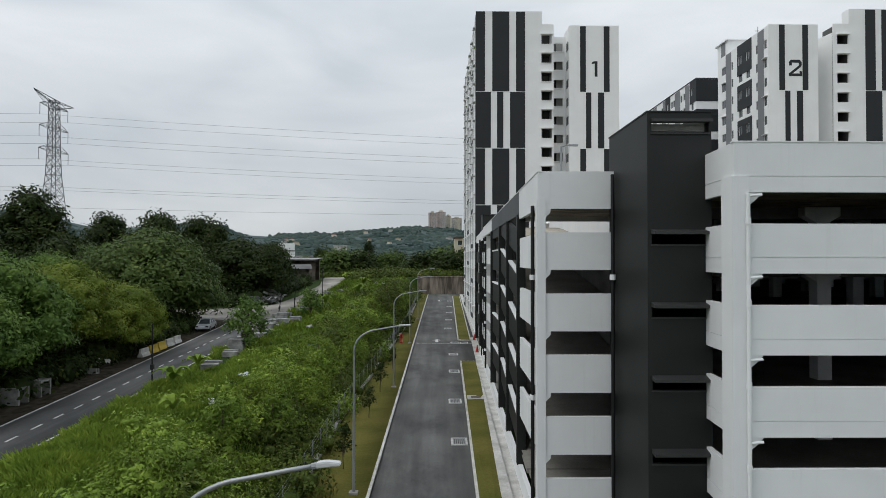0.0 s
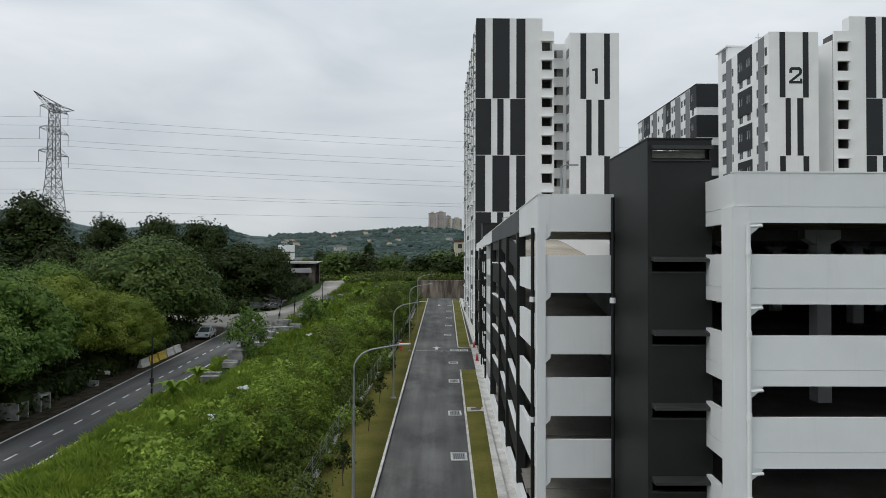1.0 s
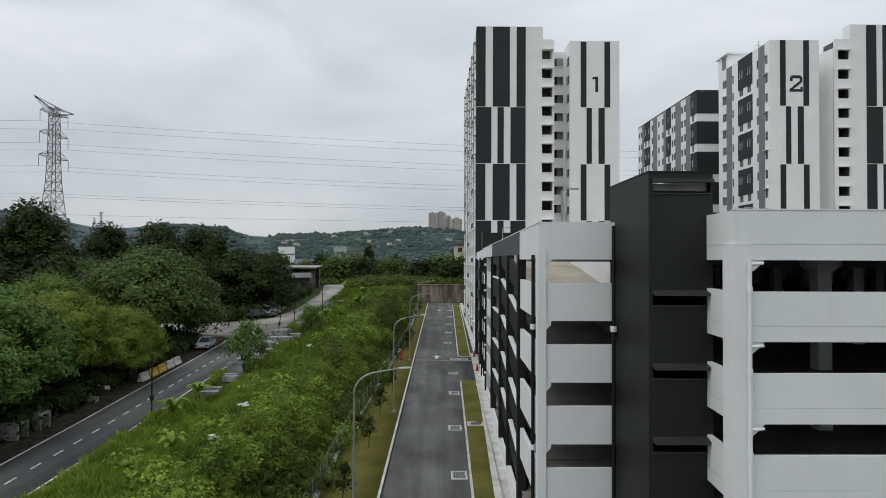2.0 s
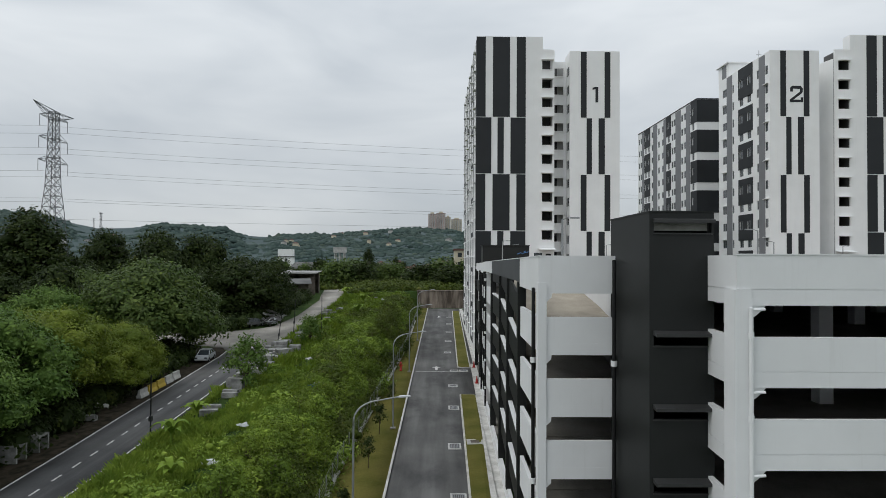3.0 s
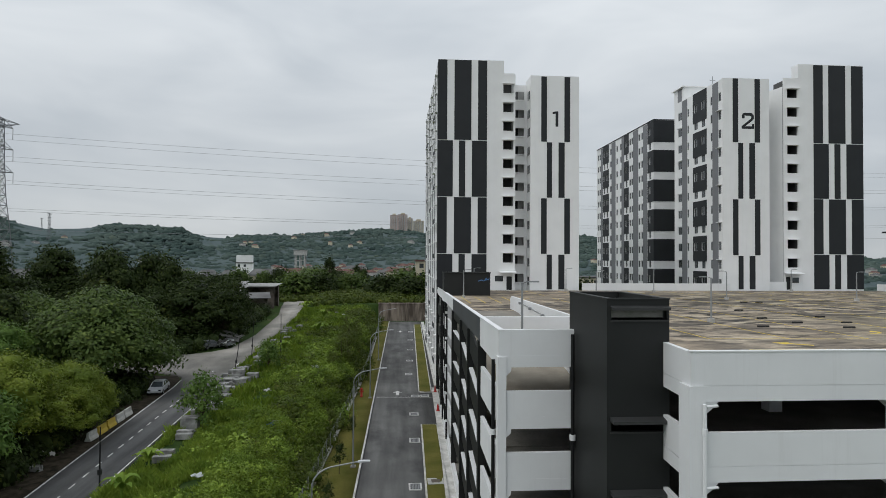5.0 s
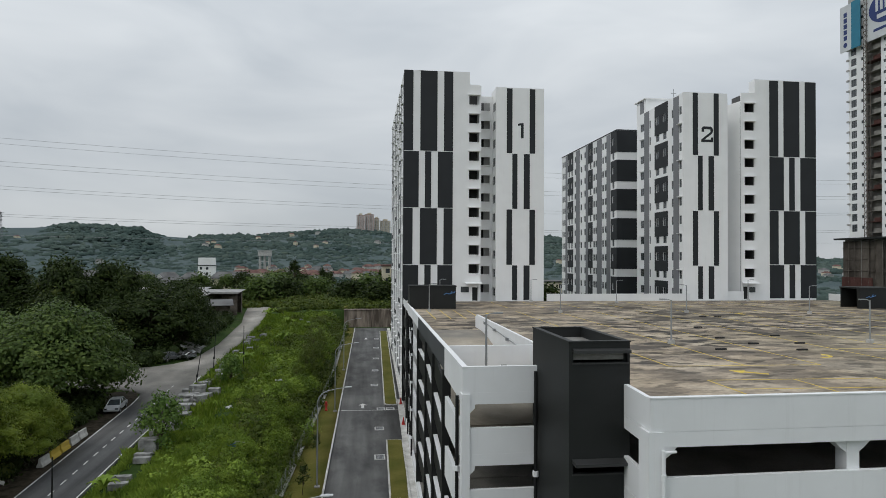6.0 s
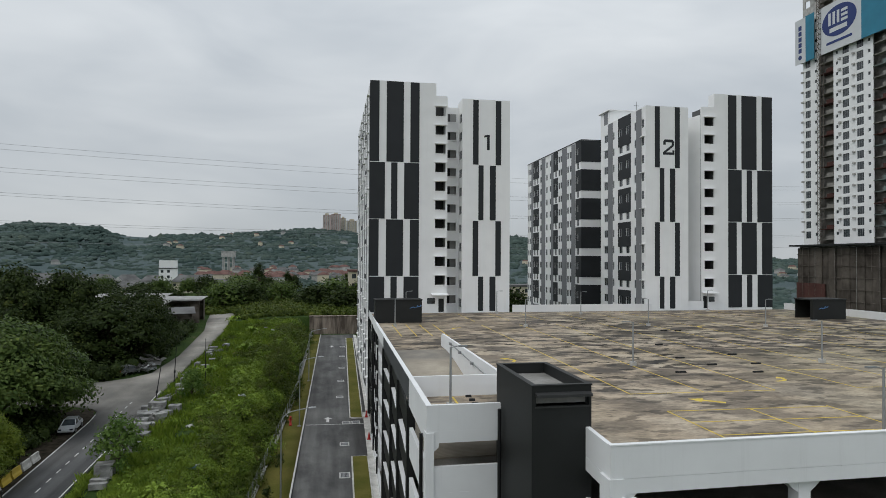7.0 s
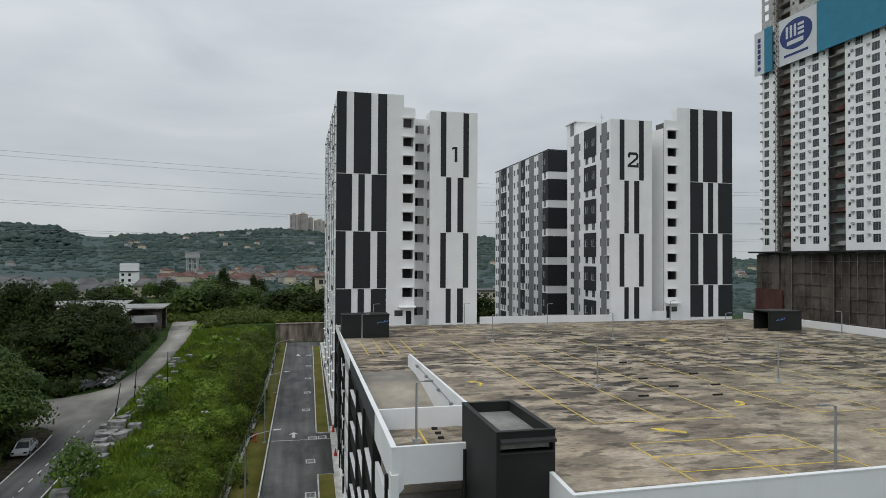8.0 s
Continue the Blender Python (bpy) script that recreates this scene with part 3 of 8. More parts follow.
def build_end_wall():
    owner = tagged(new("retaining_wall"), "brown stained concrete retaining wall closing the access road", "wall", kind="structure")
    x = -5.1
    while x < 30:
        bm = bmesh.new()
        box(bm, x + 0.015, x + 1.785, 180.6 + 0.05 * math.sin(x * 3), 182.8, 2.2, 7.9)
        part("wall_panel", bm, RETAINING, owner)
        x += 1.8
    bm = bmesh.new()
    box(bm, -5.2, 30, 180.45, 182.9, 7.9, 8.05)
    part("coping", bm, RETAINING, owner)


build_end_wall()


# ---------------------------------------------------------------- car park
DECK_Z, STOREY = 15.85, 2.98
SLABS = [DECK_Z - STOREY * k for k in range(6)]
BAND_UP, BAND_DOWN = 1.35, 0.48


def side_x(y):
    """The car park's long wall drifts away from the road."""
    return 5.24 + 0.0158 * (y - 32.8)


car_park = thing("car_park", "white and charcoal open multi-storey car park", "building")


def band(bm, a, c, outward, z, thick=0.2, groove=0.03):
    """A parapet band from plan point a to c: slab edge below, a fine groove, the upstand above, in one profile."""
    lo, g0, g1, hi = z - BAND_DOWN, z + 0.085, z + 0.115, z + BAND_UP
    prof = [(0, lo), (0, g0), (groove, g0), (groove, g1), (0, g1), (0, hi), (thick, hi), (thick, lo)]
    nx, ny = outward
    ends = [[bm.verts.new((p[0] - nx * d, p[1] - ny * d, h)) for d, h in prof] for p in (a, c)]
    bm.faces.new(ends[0]), bm.faces.new(ends[1][::-1])
    for i in range(8):
        bm.faces.new([ends[0][i], ends[1][i], ends[1][(i + 1) % 8], ends[0][(i + 1) % 8]])


FRONT_Y, SMALL_Y, RIGHT_X, BACK_Y = 25.12, 32.7, 79.0, 98.8


def build_front():
    bm = bmesh.new()
    band(bm, (5.62, SMALL_Y + 0.02), (8.95, SMALL_Y + 0.02), (0, -1), SLABS[5], 0.2, 0.004)
    part("parapet", bm, WHITE, car_park)
    bm = bmesh.new()
    band(bm, (11.74, FRONT_Y + 0.04), (RIGHT_X, FRONT_Y + 0.04), (0, -1), SLABS[5])
    part("parapet", bm, WHITE, car_park)
    for z in SLABS[:5]:
        bm = bmesh.new()
        band(bm, (11.16 if z == DECK_Z else 11.74, FRONT_Y + 0.04), (RIGHT_X, FRONT_Y + 0.04), (0, -1), z)
        part("parapet", bm, WHITE, car_park)
        bm = bmesh.new()
        band(bm, (11.34, 27.95), (11.16, FRONT_Y + 0.24), (-1, 0), z)
        part("parapet_return", bm, WHITE, car_park)
        bm = bmesh.new()
        band(bm, (5.25 if z == DECK_Z else 5.62, SMALL_Y + 0.02), (8.95, SMALL_Y + 0.02), (0, -1), z, 0.2, 0.004)
        part("parapet", bm, WHITE, car_park)
    bm = bmesh.new()
    box(bm, 11.13, RIGHT_X, FRONT_Y + 0.02, FRONT_Y + 0.26, DECK_Z + BAND_UP, DECK_Z + BAND_UP + 0.05)
    part("coping", bm, WHITE, car_park)
    for k in range(9):
        x = 11.07 + k * 8.35
        bm = bmesh.new()
        w = 0.62 if k == 0 else 0.55
        top = 15.95 if k == 0 else DECK_Z - BAND_DOWN
        box(bm, x, x + w, FRONT_Y - (0.02 if k == 0 else -0.25), FRONT_Y + 0.85, -2, top)
        part("column", bm, WHITE, car_park)
        for z in SLABS[:5]:
            for s in ((1,) if k == 0 else (-1, 1)):
                bm = bmesh.new()
                u = x + w if s > 0 else x
                lo = z - BAND_DOWN
                prof = [(u, lo), (u + s * 0.55, lo), (u + s * 0.42, lo - 0.16), (u + s * 0.22, lo - 0.34), (u, lo - 0.5)]
                extrude_profile(bm, [(p[0], p[1]) for p in prof], "y", FRONT_Y + 0.08 + (0 if k == 0 else 0.2), FRONT_Y + 0.7)
                part("haunch", bm, WHITE, car_park)
    bm = bmesh.new()
    box(bm, 5.2, 5.6, SMALL_Y - 0.06, SMALL_Y + 0.6, -1.6, 15.88)
    part("column", bm, WHITE, car_park)
    for z in SLABS[:5]:
        bm = bmesh.new()
        lo = z - BAND_DOWN
        extrude_profile(bm, [(5.6, lo), (5.86, lo), (5.84, lo - 0.2), (5.74, lo - 0.3), (5.6, lo - 0.42)], "y", SMALL_Y + 0.02, SMALL_Y + 0.5)
        part("haunch", bm, WHITE, car_park)


build_front()


def build_floors():
    """Slabs, inner columns and beams, seen dimly through the openings."""
    for k, z in enumerate(SLABS):
        bm = bmesh.new()
        if k == 0:
            box(bm, 11.48, RIGHT_X - 0.2, FRONT_Y + 0.24, BACK_Y - 0.2, z - 0.3, z)
            prism(bm, [(5.85, 60), (11.48, 60), (11.48, BACK_Y - 0.2), (6.5, BACK_Y - 0.2)], z - 0.3, z)
            prism(bm, [(5.45, 32.9), (8.95, 32.9), (8.95, 33.6), (11.48, 33.6), (11.48, 40.8), (5.5, 40.8)], z - 0.3, z)
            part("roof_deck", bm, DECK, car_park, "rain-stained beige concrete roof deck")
        else:
            box(bm, 11.6, RIGHT_X - 0.2, FRONT_Y + 0.25, BACK_Y - 0.2, z - 0.3, z)
            prism(bm, [(5.6, 32.9), (8.95, 32.9), (8.95, 33.6), (11.6, 33.6), (11.6, 40.8), (5.6, 40.8)], z - 0.3, z)
            prism(bm, [(5.9, 60), (11.6, 60), (11.6, BACK_Y - 0.2), (6.6, BACK_Y - 0.2)], z - 0.3, z)
            part("floor_slab", bm, SLAB_RAW, car_park, "bare concrete parking floor")
    bm = bmesh.new()
    box(bm, -0.35, 0.35, -0.35, 0.35, -3, DECK_Z - 0.3)
    for z in SLABS[:5]:
        for s in (-1, 1):
            lo = z - 0.3
            extrude_profile(bm, [(s * 0.35, lo), (s * 0.9, lo), (s * 0.9, lo - 0.45), (s * 0.35, lo - 0.75)], "y", -0.3, 0.3)
    inner = mesh_from(bm, "inner_column", WHITE)
    for i in range(8):
        for j in range(7):
            x, y = 19.7 + 8.35 * i, 33.8 + 9.6 * j
            if x < 78:
                shared("inner_column", inner, car_park, pose(x, y, 0))
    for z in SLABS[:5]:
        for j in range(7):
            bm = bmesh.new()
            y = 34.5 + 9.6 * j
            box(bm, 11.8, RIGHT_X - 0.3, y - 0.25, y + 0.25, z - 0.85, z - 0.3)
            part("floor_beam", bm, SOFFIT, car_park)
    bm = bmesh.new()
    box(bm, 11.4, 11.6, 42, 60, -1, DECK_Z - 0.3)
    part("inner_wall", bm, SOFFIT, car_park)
    bm = bmesh.new()
    box(bm, RIGHT_X - 0.25, RIGHT_X, FRONT_Y + 0.3, BACK_Y, -2, DECK_Z + 1.1)
    part("end_wall", bm, WHITE, car_park)
    bm = bmesh.new()
    box(bm, 29.4, 53.7, BACK_Y - 0.2, BACK_Y, -1, DECK_Z + 1.15)
    part("back_wall", bm, WHITE, car_park)
    bm = bmesh.new()
    box(bm, 8.0, 29.4, BACK_Y - 0.2, BACK_Y, -1, DECK_Z - 0.32)
    part("back_wall", bm, WHITE, car_park)
    bm = bmesh.new()
    box(bm, 53.7, RIGHT_X, BACK_Y - 0.2, BACK_Y, -1, DECK_Z - 0.32)
    part("back_wall", bm, WHITE, car_park)


build_floors()


def build_ramps():
    """Ramps along the road side, falling towards the front, one under the other."""
    for k in range(5):
        z = SLABS[k]
        bm = bmesh.new()
        prof = [(60, z), (58.5, z - 0.05), (56, z - 0.3)] + [(56 - s * 1.4, z - 0.3 - s * 0.2) for s in range(1, 9)] + [(42.5, z - 2.35), (40.8, z - 2.6), (38, z - 2.9)]
        under = [(y, q - 0.28) for y, q in prof[::-1]]
        ring = prof + under
        lo = [bm.verts.new((side_x(y) + 0.15, y, q)) for y, q in ring]
        hi = [bm.verts.new((11.25, y, q)) for y, q in ring]
        n = len(ring)
        for i in range(n):
            bm.faces.new([lo[i], lo[(i + 1) % n], hi[(i + 1) % n], hi[i]])
        part("ramp", bm, RAMP if k == 0 else SLAB_RAW, car_park, "brushed concrete vehicle ramp" if k == 0 else "")
    bm = bmesh.new()
    extrude_profile(bm, [(40.8, 13.2), (62.4, 15.4), (62.4, DECK_Z + 1.0), (61.8, DECK_Z + 1.25), (40.8, DECK_Z + 1.25)], "x", 11.25, 11.45)
    part("ramp_wall", bm, WHITE, car_park)
    bm = bmesh.new()
    box(bm, 5.6, 11.25, 40.6, 40.8, DECK_Z - 0.6, DECK_Z + 1.25)
    part("ramp_wall", bm, WHITE, car_park)
    bm = bmesh.new()
    box(bm, 11.25, 11.45, 33.6, 40.8, DECK_Z, DECK_Z + 1.25)
    part("ramp_wall", bm, WHITE, car_park)
    bm = bmesh.new()
    tube(bm, [(11.2, 42.5, 16.2), (11.2, 47, 16.4), (11.2, 58, 16.8)], 0.04, 6)
    part("conduit", bm, GALV, car_park, "thin grey conduit on the ramp wall")
    for y, q in ((44.5, 16.3), (48.5, 16.45), (53, 16.62), (57, 16.77)):
        bm = bmesh.new()
        box(bm, 11.02, 11.22, y - 0.16, y + 0.16, q - 0.1, q + 0.1)
        part("flood_light", bm, GALV, car_park, "small grey floodlight box")


build_ramps()


def build_road_side():
    """The long elevation: a white bay, three charcoal ramp bays, white and charcoal bays beyond."""
    def strip(bm, y0, y1, z0a, z1a, z0b, z1b, out=0.0, thick=0.22):
        a = [(side_x(y0) - out, y0), (side_x(y1) - out, y1), (side_x(y1) + thick, y1), (side_x(y0) + thick, y0)]
        lo = [bm.verts.new((x, y, z0a if y == y0 else z0b)) for x, y in a]
        hi = [bm.verts.new((x, y, z1a if y == y0 else z1b)) for x, y in a]
        bm.faces.new(lo), bm.faces.new(hi[::-1])
        for i in range(4):
            bm.faces.new([lo[i], hi[i], hi[(i + 1) % 4], lo[(i + 1) % 4]])

    def piece(name, mat, *args, **kw):
        bm = bmesh.new()
        strip(bm, *args, **kw)
        part(name, bm, mat, car_park)

    top, soff = DECK_Z + BAND_UP, DECK_Z - 0.30
    # roof parapet: white, slate, white
    # the wall head falls a little towards the tower
    head = lambda y: top - 0.05 - 0.011 * (y - 33)
    for mat, y0, y1, lo, out in ((WHITE, 32.93, 40.5, soff - 0.18, 0.0), (SLATE, 40.5, 63.0, soff + 0.1, 0.01), (WHITE, 63.0, 77.0, soff + 0.1, 0.0), (WHITE, 77.6, 86, soff - 0.2, -0.12), (WHITE, 87, 97.6, soff - 0.2, -0.2)):
        piece("parapet", mat, y0, y1, lo, head(y0), lo, head(y1), out=out)
    bm = bmesh.new()
    strip(bm, 32.7, 77.0, head(32.7), head(32.7) + 0.05, head(77), head(77) + 0.05, out=0.03, thick=0.25)
    part("coping", bm, WHITE, car_park)
    for z in SLABS[1:5]:
        piece("parapet", WHITE, 34.4, 40.1, z - 0.45, z + 1.3, z - 0.45, z + 1.3)
        piece("parapet", WHITE, 64.2, 71.4, z - 0.45, z + 1.2, z - 0.45, z + 1.2)
        piece("parapet", WHITE, 73.2, 77.0, z - 0.4, z + 0.9, z - 0.4, z + 0.9, out=-0.06)
        piece("parapet", WHITE, 79.0, 83.5, z - 0.4, z + 0.9, z - 0.4, z + 0.9, out=-0.12)
        piece("parapet", CHARCOAL, 86.5, 96.5, z - 0.4, z + 1.2, z - 0.4, z + 1.2, out=-0.2)
    posts = [40.5, 47.2, 53.5, 62.6]
    for y in posts:
        piece("fin", CHARCOAL, y, y + 0.55, site_z(y) + 1.0, soff + 0.1, site_z(y) + 1.0, soff + 0.1, out=0.12, thick=0.4)
    for y0, y1 in zip(posts, posts[1:]):
        for z in SLABS[:5]:
            za = z - 0.4 - max(0, 54 - (y0 + 0.55)) * 0.15
            zb = z - 0.4 - max(0, 54 - y1) * 0.15
            if y0 > 53:
                za = zb = z - 0.5
            if z == SLABS[0]:
                piece("ramp_parapet", CHARCOAL, y0 + 0.55, y1, za - 0.45, min(za + 1.15, soff + 0.1), zb - 0.45, min(zb + 1.15, soff + 0.1), out=-0.06)
                continue
            piece("ramp_parapet", CHARCOAL, y0 + 0.55, y1, za - 0.45, za + 1.3, zb - 0.45, zb + 1.3, out=-0.06)
            piece("ramp_kerb", WHITE, y0 + 0.55, y1, za + 1.3, za + 1.42, zb + 1.3, zb + 1.42, out=0.0, thick=0.3)
    for y in (71.6, 77.1, 84.5, 86.0, 97.0):
        piece("fin", WHITE if y < 73 else CHARCOAL, y, y + 0.5, site_z(y), soff, site_z(y), soff, out=-0.02, thick=0.5)
    y = 33.3
    while y < 84:
        e = min(y + 6, 84)
        piece("plinth", WHITE, y, e, site_z(y) - 0.3, site_z(y) + 1.05, site_z(e) - 0.3, site_z(e) + 1.05, out=0.05)
        y = e


build_road_side()


def downpipe(points, label, radius=0.075, brackets=()):
    ob = thing("downpipe", label, "pipe", "rainwater pipes")
    bm = bmesh.new()
    tube(bm, points, radius, 10)
    part("pipe", bm, BLACK_PIPE, ob)
    for z in brackets:
        bm = bmesh.new()
        x, y = points[0][0], points[0][1]
        tube(bm, [(x, y, z - 0.13), (x, y, z + 0.13)], radius + 0.06, 10)
        part("coupling", bm, WHITE, ob, "white pipe coupling")


downpipe([(5.13, 33.75, 15.6), (5.13, 33.75, -0.6)], "black plastic rainwater downpipe on the white bay", 0.09, (12.0, 6.0))
downpipe([(8.78, 32.35, 17.0), (8.78, 32.35, -0.6)], "black plastic rainwater downpipe beside the dark stair core", 0.09, (12.05,))
downpipe([(5.72, 70.6, 15.4), (5.72, 70.6, 1.0)], "black plastic rainwater downpipe on the long wall", 0.1, (14.8, 12, 9, 6, 3))
downpipe([(5.85, 78.2, 15.2), (5.85, 78.2, 1.2)], "black plastic rainwater downpipe near the tower", 0.1, ())


def white_pipe(x, y):
    ob = thing("downpipe", "white plastic rainwater pipe on the corner column", "pipe", "rainwater pipes")
    bm = bmesh.new()
    tube(bm, [(x, y, 15.3), (x, y, -1.2)], 0.075, 10)
    part("pipe", bm, WHITE, ob)
    for z in SLABS[:5]:
        bm = bmesh.new()
        lo = z - BAND_DOWN
        tube(bm, [(x - 0.02, y, lo - 0.16), (x + 0.5, y, lo - 0.12)], 0.055, 8)
        part("inlet", bm, WHITE, ob, "short white inlet stub")
        bm = bmesh.new()
        tube(bm, [(x, y, lo - 1.2), (x, y, lo - 0.95)], 0.1, 10)
        part("coupling", bm, WHITE, ob)


white_pipe(11.6, FRONT_Y - 0.12)


def build_core():
    """The charcoal stair core with hooded slots and a sunken flat roof."""
    ob = thing("stair_core", "charcoal painted stair core with hooded ventilation slots", "building")
    x0, x1, y0, y1, top = 8.95, 11.6, 27.95, 33.5, 18.96
    slots = [(18.12, 18.55)] + [(13.52 - STOREY * k, 13.95 - STOREY * k) for k in range(5)]
    bm = bmesh.new()
    wall_mesh(bm, lambda u, d, z: (x0 + u, y0 + d, z), x1 - x0, -1.6, top, [(0.18, x1 - x0 - 0.1, a, c) for a, c in slots], 0.2)
    part("front_wall", bm, CHARCOAL, ob)
    bm = bmesh.new()
    box(bm, x0, x0 + 0.2, y0 + 0.2, y1, -1.6, top)
    part("side_wall", bm, CHARCOAL, ob)
    bm = bmesh.new()
    box(bm, x1 - 0.2, x1, y0 + 0.2, y1, -1.6, top)
    part("side_wall", bm, CHARCOAL, ob)
    bm = bmesh.new()
    box(bm, x0 + 0.2, x1 - 0.2, y1 - 0.2, y1, -1.6, top)
    part("back_wall", bm, CHARCOAL, ob)
    bm = bmesh.new()
    box(bm, x0 + 0.2, x1 - 0.2, y0 + 0.2, y1 - 0.2, top - 0.75, top - 0.45)
    part("flat_roof", bm, CEMENT, ob, "grey weathered cement roof with standing grime")
    for k, (a, c) in enumerate(slots):
        bm = bmesh.new()
        if k == 0:
            extrude_profile(bm, [(y0, c + 0.004), (y0 - 0.26, c - 0.02), (y0 - 0.26, c + 0.1), (y0, c + 0.16)], "x", x0 + 0.14, x1 - 0.04)
        else:
            extrude_profile(bm, [(y0, c + 0.004), (y0 - 0.46, c - 0.03), (y0 - 0.46, c + 0.09), (y0, c + 0.18)], "x", x0 + 0.14, x1 + 0.1)
        part("hood", bm, HOOD_GREY, ob, "charcoal sheet hood, lightened for sky light and dust")
        bm = bmesh.new()
        box(bm, x0 + 0.14, x1 - 0.06, y0 - 0.06, y0 + 0.15, a - 0.06, a - 0.002)
        part("sill", bm, HOOD_GREY, ob)
    bm = bmesh.new()
    for e in ((x0 - 0.03, x1 + 0.03, y0 - 0.03, y0 + 0.22), (x0 - 0.03, x1 + 0.03, y1 - 0.22, y1 + 0.03), (x0 - 0.03, x0 + 0.22, y0 + 0.22, y1 - 0.22), (x1 - 0.22, x1 + 0.03, y0 + 0.22, y1 - 0.22)):
        box(bm, *e, top, top + 0.06)
    part("coping", bm, CHARCOAL, ob)
    for z in SLABS[1:]:
        bm = bmesh.new()
        box(bm, x0 + 0.2, x1 - 0.2, y0 + 1.6, y1 - 0.2, z - 1.5, z - 1.3)
        part("landing", bm, SLAB_RAW, ob)


build_core()


# ---------------------------------------------------------------- towers
def window_meshes(w, h, bars=1, sill=True):
    """Frame and pane of a window; face towards -y, centred, foot at z 0."""
    bm = bmesh.new()
    t = 0.06
    box(bm, -w / 2, w / 2, 0, 0.08, 0, t), box(bm, -w / 2, w / 2, 0, 0.08, h - t, h)
    box(bm, -w / 2, -w / 2 + t, 0, 0.08, t, h - t), box(bm, w / 2 - t, w / 2, 0, 0.08, t, h - t)
    for k in range(bars):
        x = -w / 2 + w * (k + 1) / (bars + 1)
        box(bm, x - t / 2, x + t / 2, 0, 0.08, t, h - t)
    f = mesh_from(bm, "window_frame", ALU)
    bm = bmesh.new()
    box(bm, -w / 2 + t, w / 2 - t, 0.03, 0.05, t, h - t)
    p = mesh_from(bm, "pane", GLASS)
    return f, p


def put_window(owner, meshes, m):
    f = shared("window", meshes[0], owner, m)
    shared("pane", meshes[1], f, Matrix.Identity(4))
    return f


def hood_mesh(w, out=0.55, t=0.1):
    bm = bmesh.new()
    box(bm, -w / 2, w / 2, -out, 0, 0, t)
    return mesh_from(bm, "sunshade", WHITE_TOWER)


def stripes(owner, mat, y, rows, proud=0.05):
    """Charcoal panels proud of a front wall: rows of (z0, z1, [(x0, x1), ...])."""
    for z0, z1, spans in rows:
        for a, c in spans:
            bm = bmesh.new()
            box(bm, a, c, y - proud, y + 0.02, z0 + 0.06, z1 - 0.06)
            part("charcoal_panel", bm, mat, owner)


TOWER_ROWS = (52.4, 39.56, 30.56, 21.56, 15.9)


def stair_column(owner, x0, x1, y, flip):
    """Ten open stair windows with hoods, one a storey, as holes with dark depth behind."""
    for k in range(10):
        z = 47.2 - 3.0 * k
        bm = bmesh.new()
        box(bm, x0 - 0.12, x1 + 0.12, y - 0.35, y + 0.01, z + 1.5, z + 1.62)
        part("sunshade", bm, WHITE_TOWER, owner)
        bm = bmesh.new()
        box(bm, x0 - 0.05, x1 + 0.05, y - 0.08, y + 0.05, z - 0.13, z - 0.01)
        part("sill", bm, WHITE_TOWER, owner)


def numeral(name, pieces, x, y, z, material, owner):
    """A painted block numeral of abutting strokes, raised a little from the wall."""
    bm = bmesh.new()
    for outline in pieces:
        front = [bm.verts.new((x + u, y - 0.03, z + v)) for u, v in outline]
        rear = [bm.verts.new((x + u, y + 0.01, z + v)) for u, v in outline]
        n = len(outline)
        bm.faces.new(front), bm.faces.new(rear[::-1])
        for i in range(n):
            bm.faces.new([front[i], rear[i], rear[(i + 1) % n], front[(i + 1) % n]])
    bmesh.ops.recalc_face_normals(bm, faces=bm.faces[:])
    return part(name, bm, material, owner)


ONE = [[(0.0, 0), (0.46, 0), (0.46, 2.8), (0.0, 2.8)], [(-0.5, 2.28), (0.0, 2.38), (0.0, 2.8), (-0.28, 2.72), (-0.5, 2.6)]]
TWO = [[(-1.05, 0), (1.1, 0), (1.1, 0.42), (-1.05, 0.42)], [(0.72, 0.42), (1.1, 0.42), (1.1, 0.8), (0.72, 0.8)], [(-1.05, 0.42), (-0.45, 0.42), (0.85, 1.42), (1.05, 1.75), (0.6, 1.72)], [(0.6, 1.72), (1.05, 1.75), (1.05, 2.25), (0.6, 2.15)], [(0.6, 2.15), (1.05, 2.25), (0.72, 2.65), (-0.7, 2.65), (-1.0, 2.3), (-0.55, 2.2)], [(-1.0, 1.72), (-0.55, 1.72), (-0.55, 2.2), (-1.0, 2.3)]]


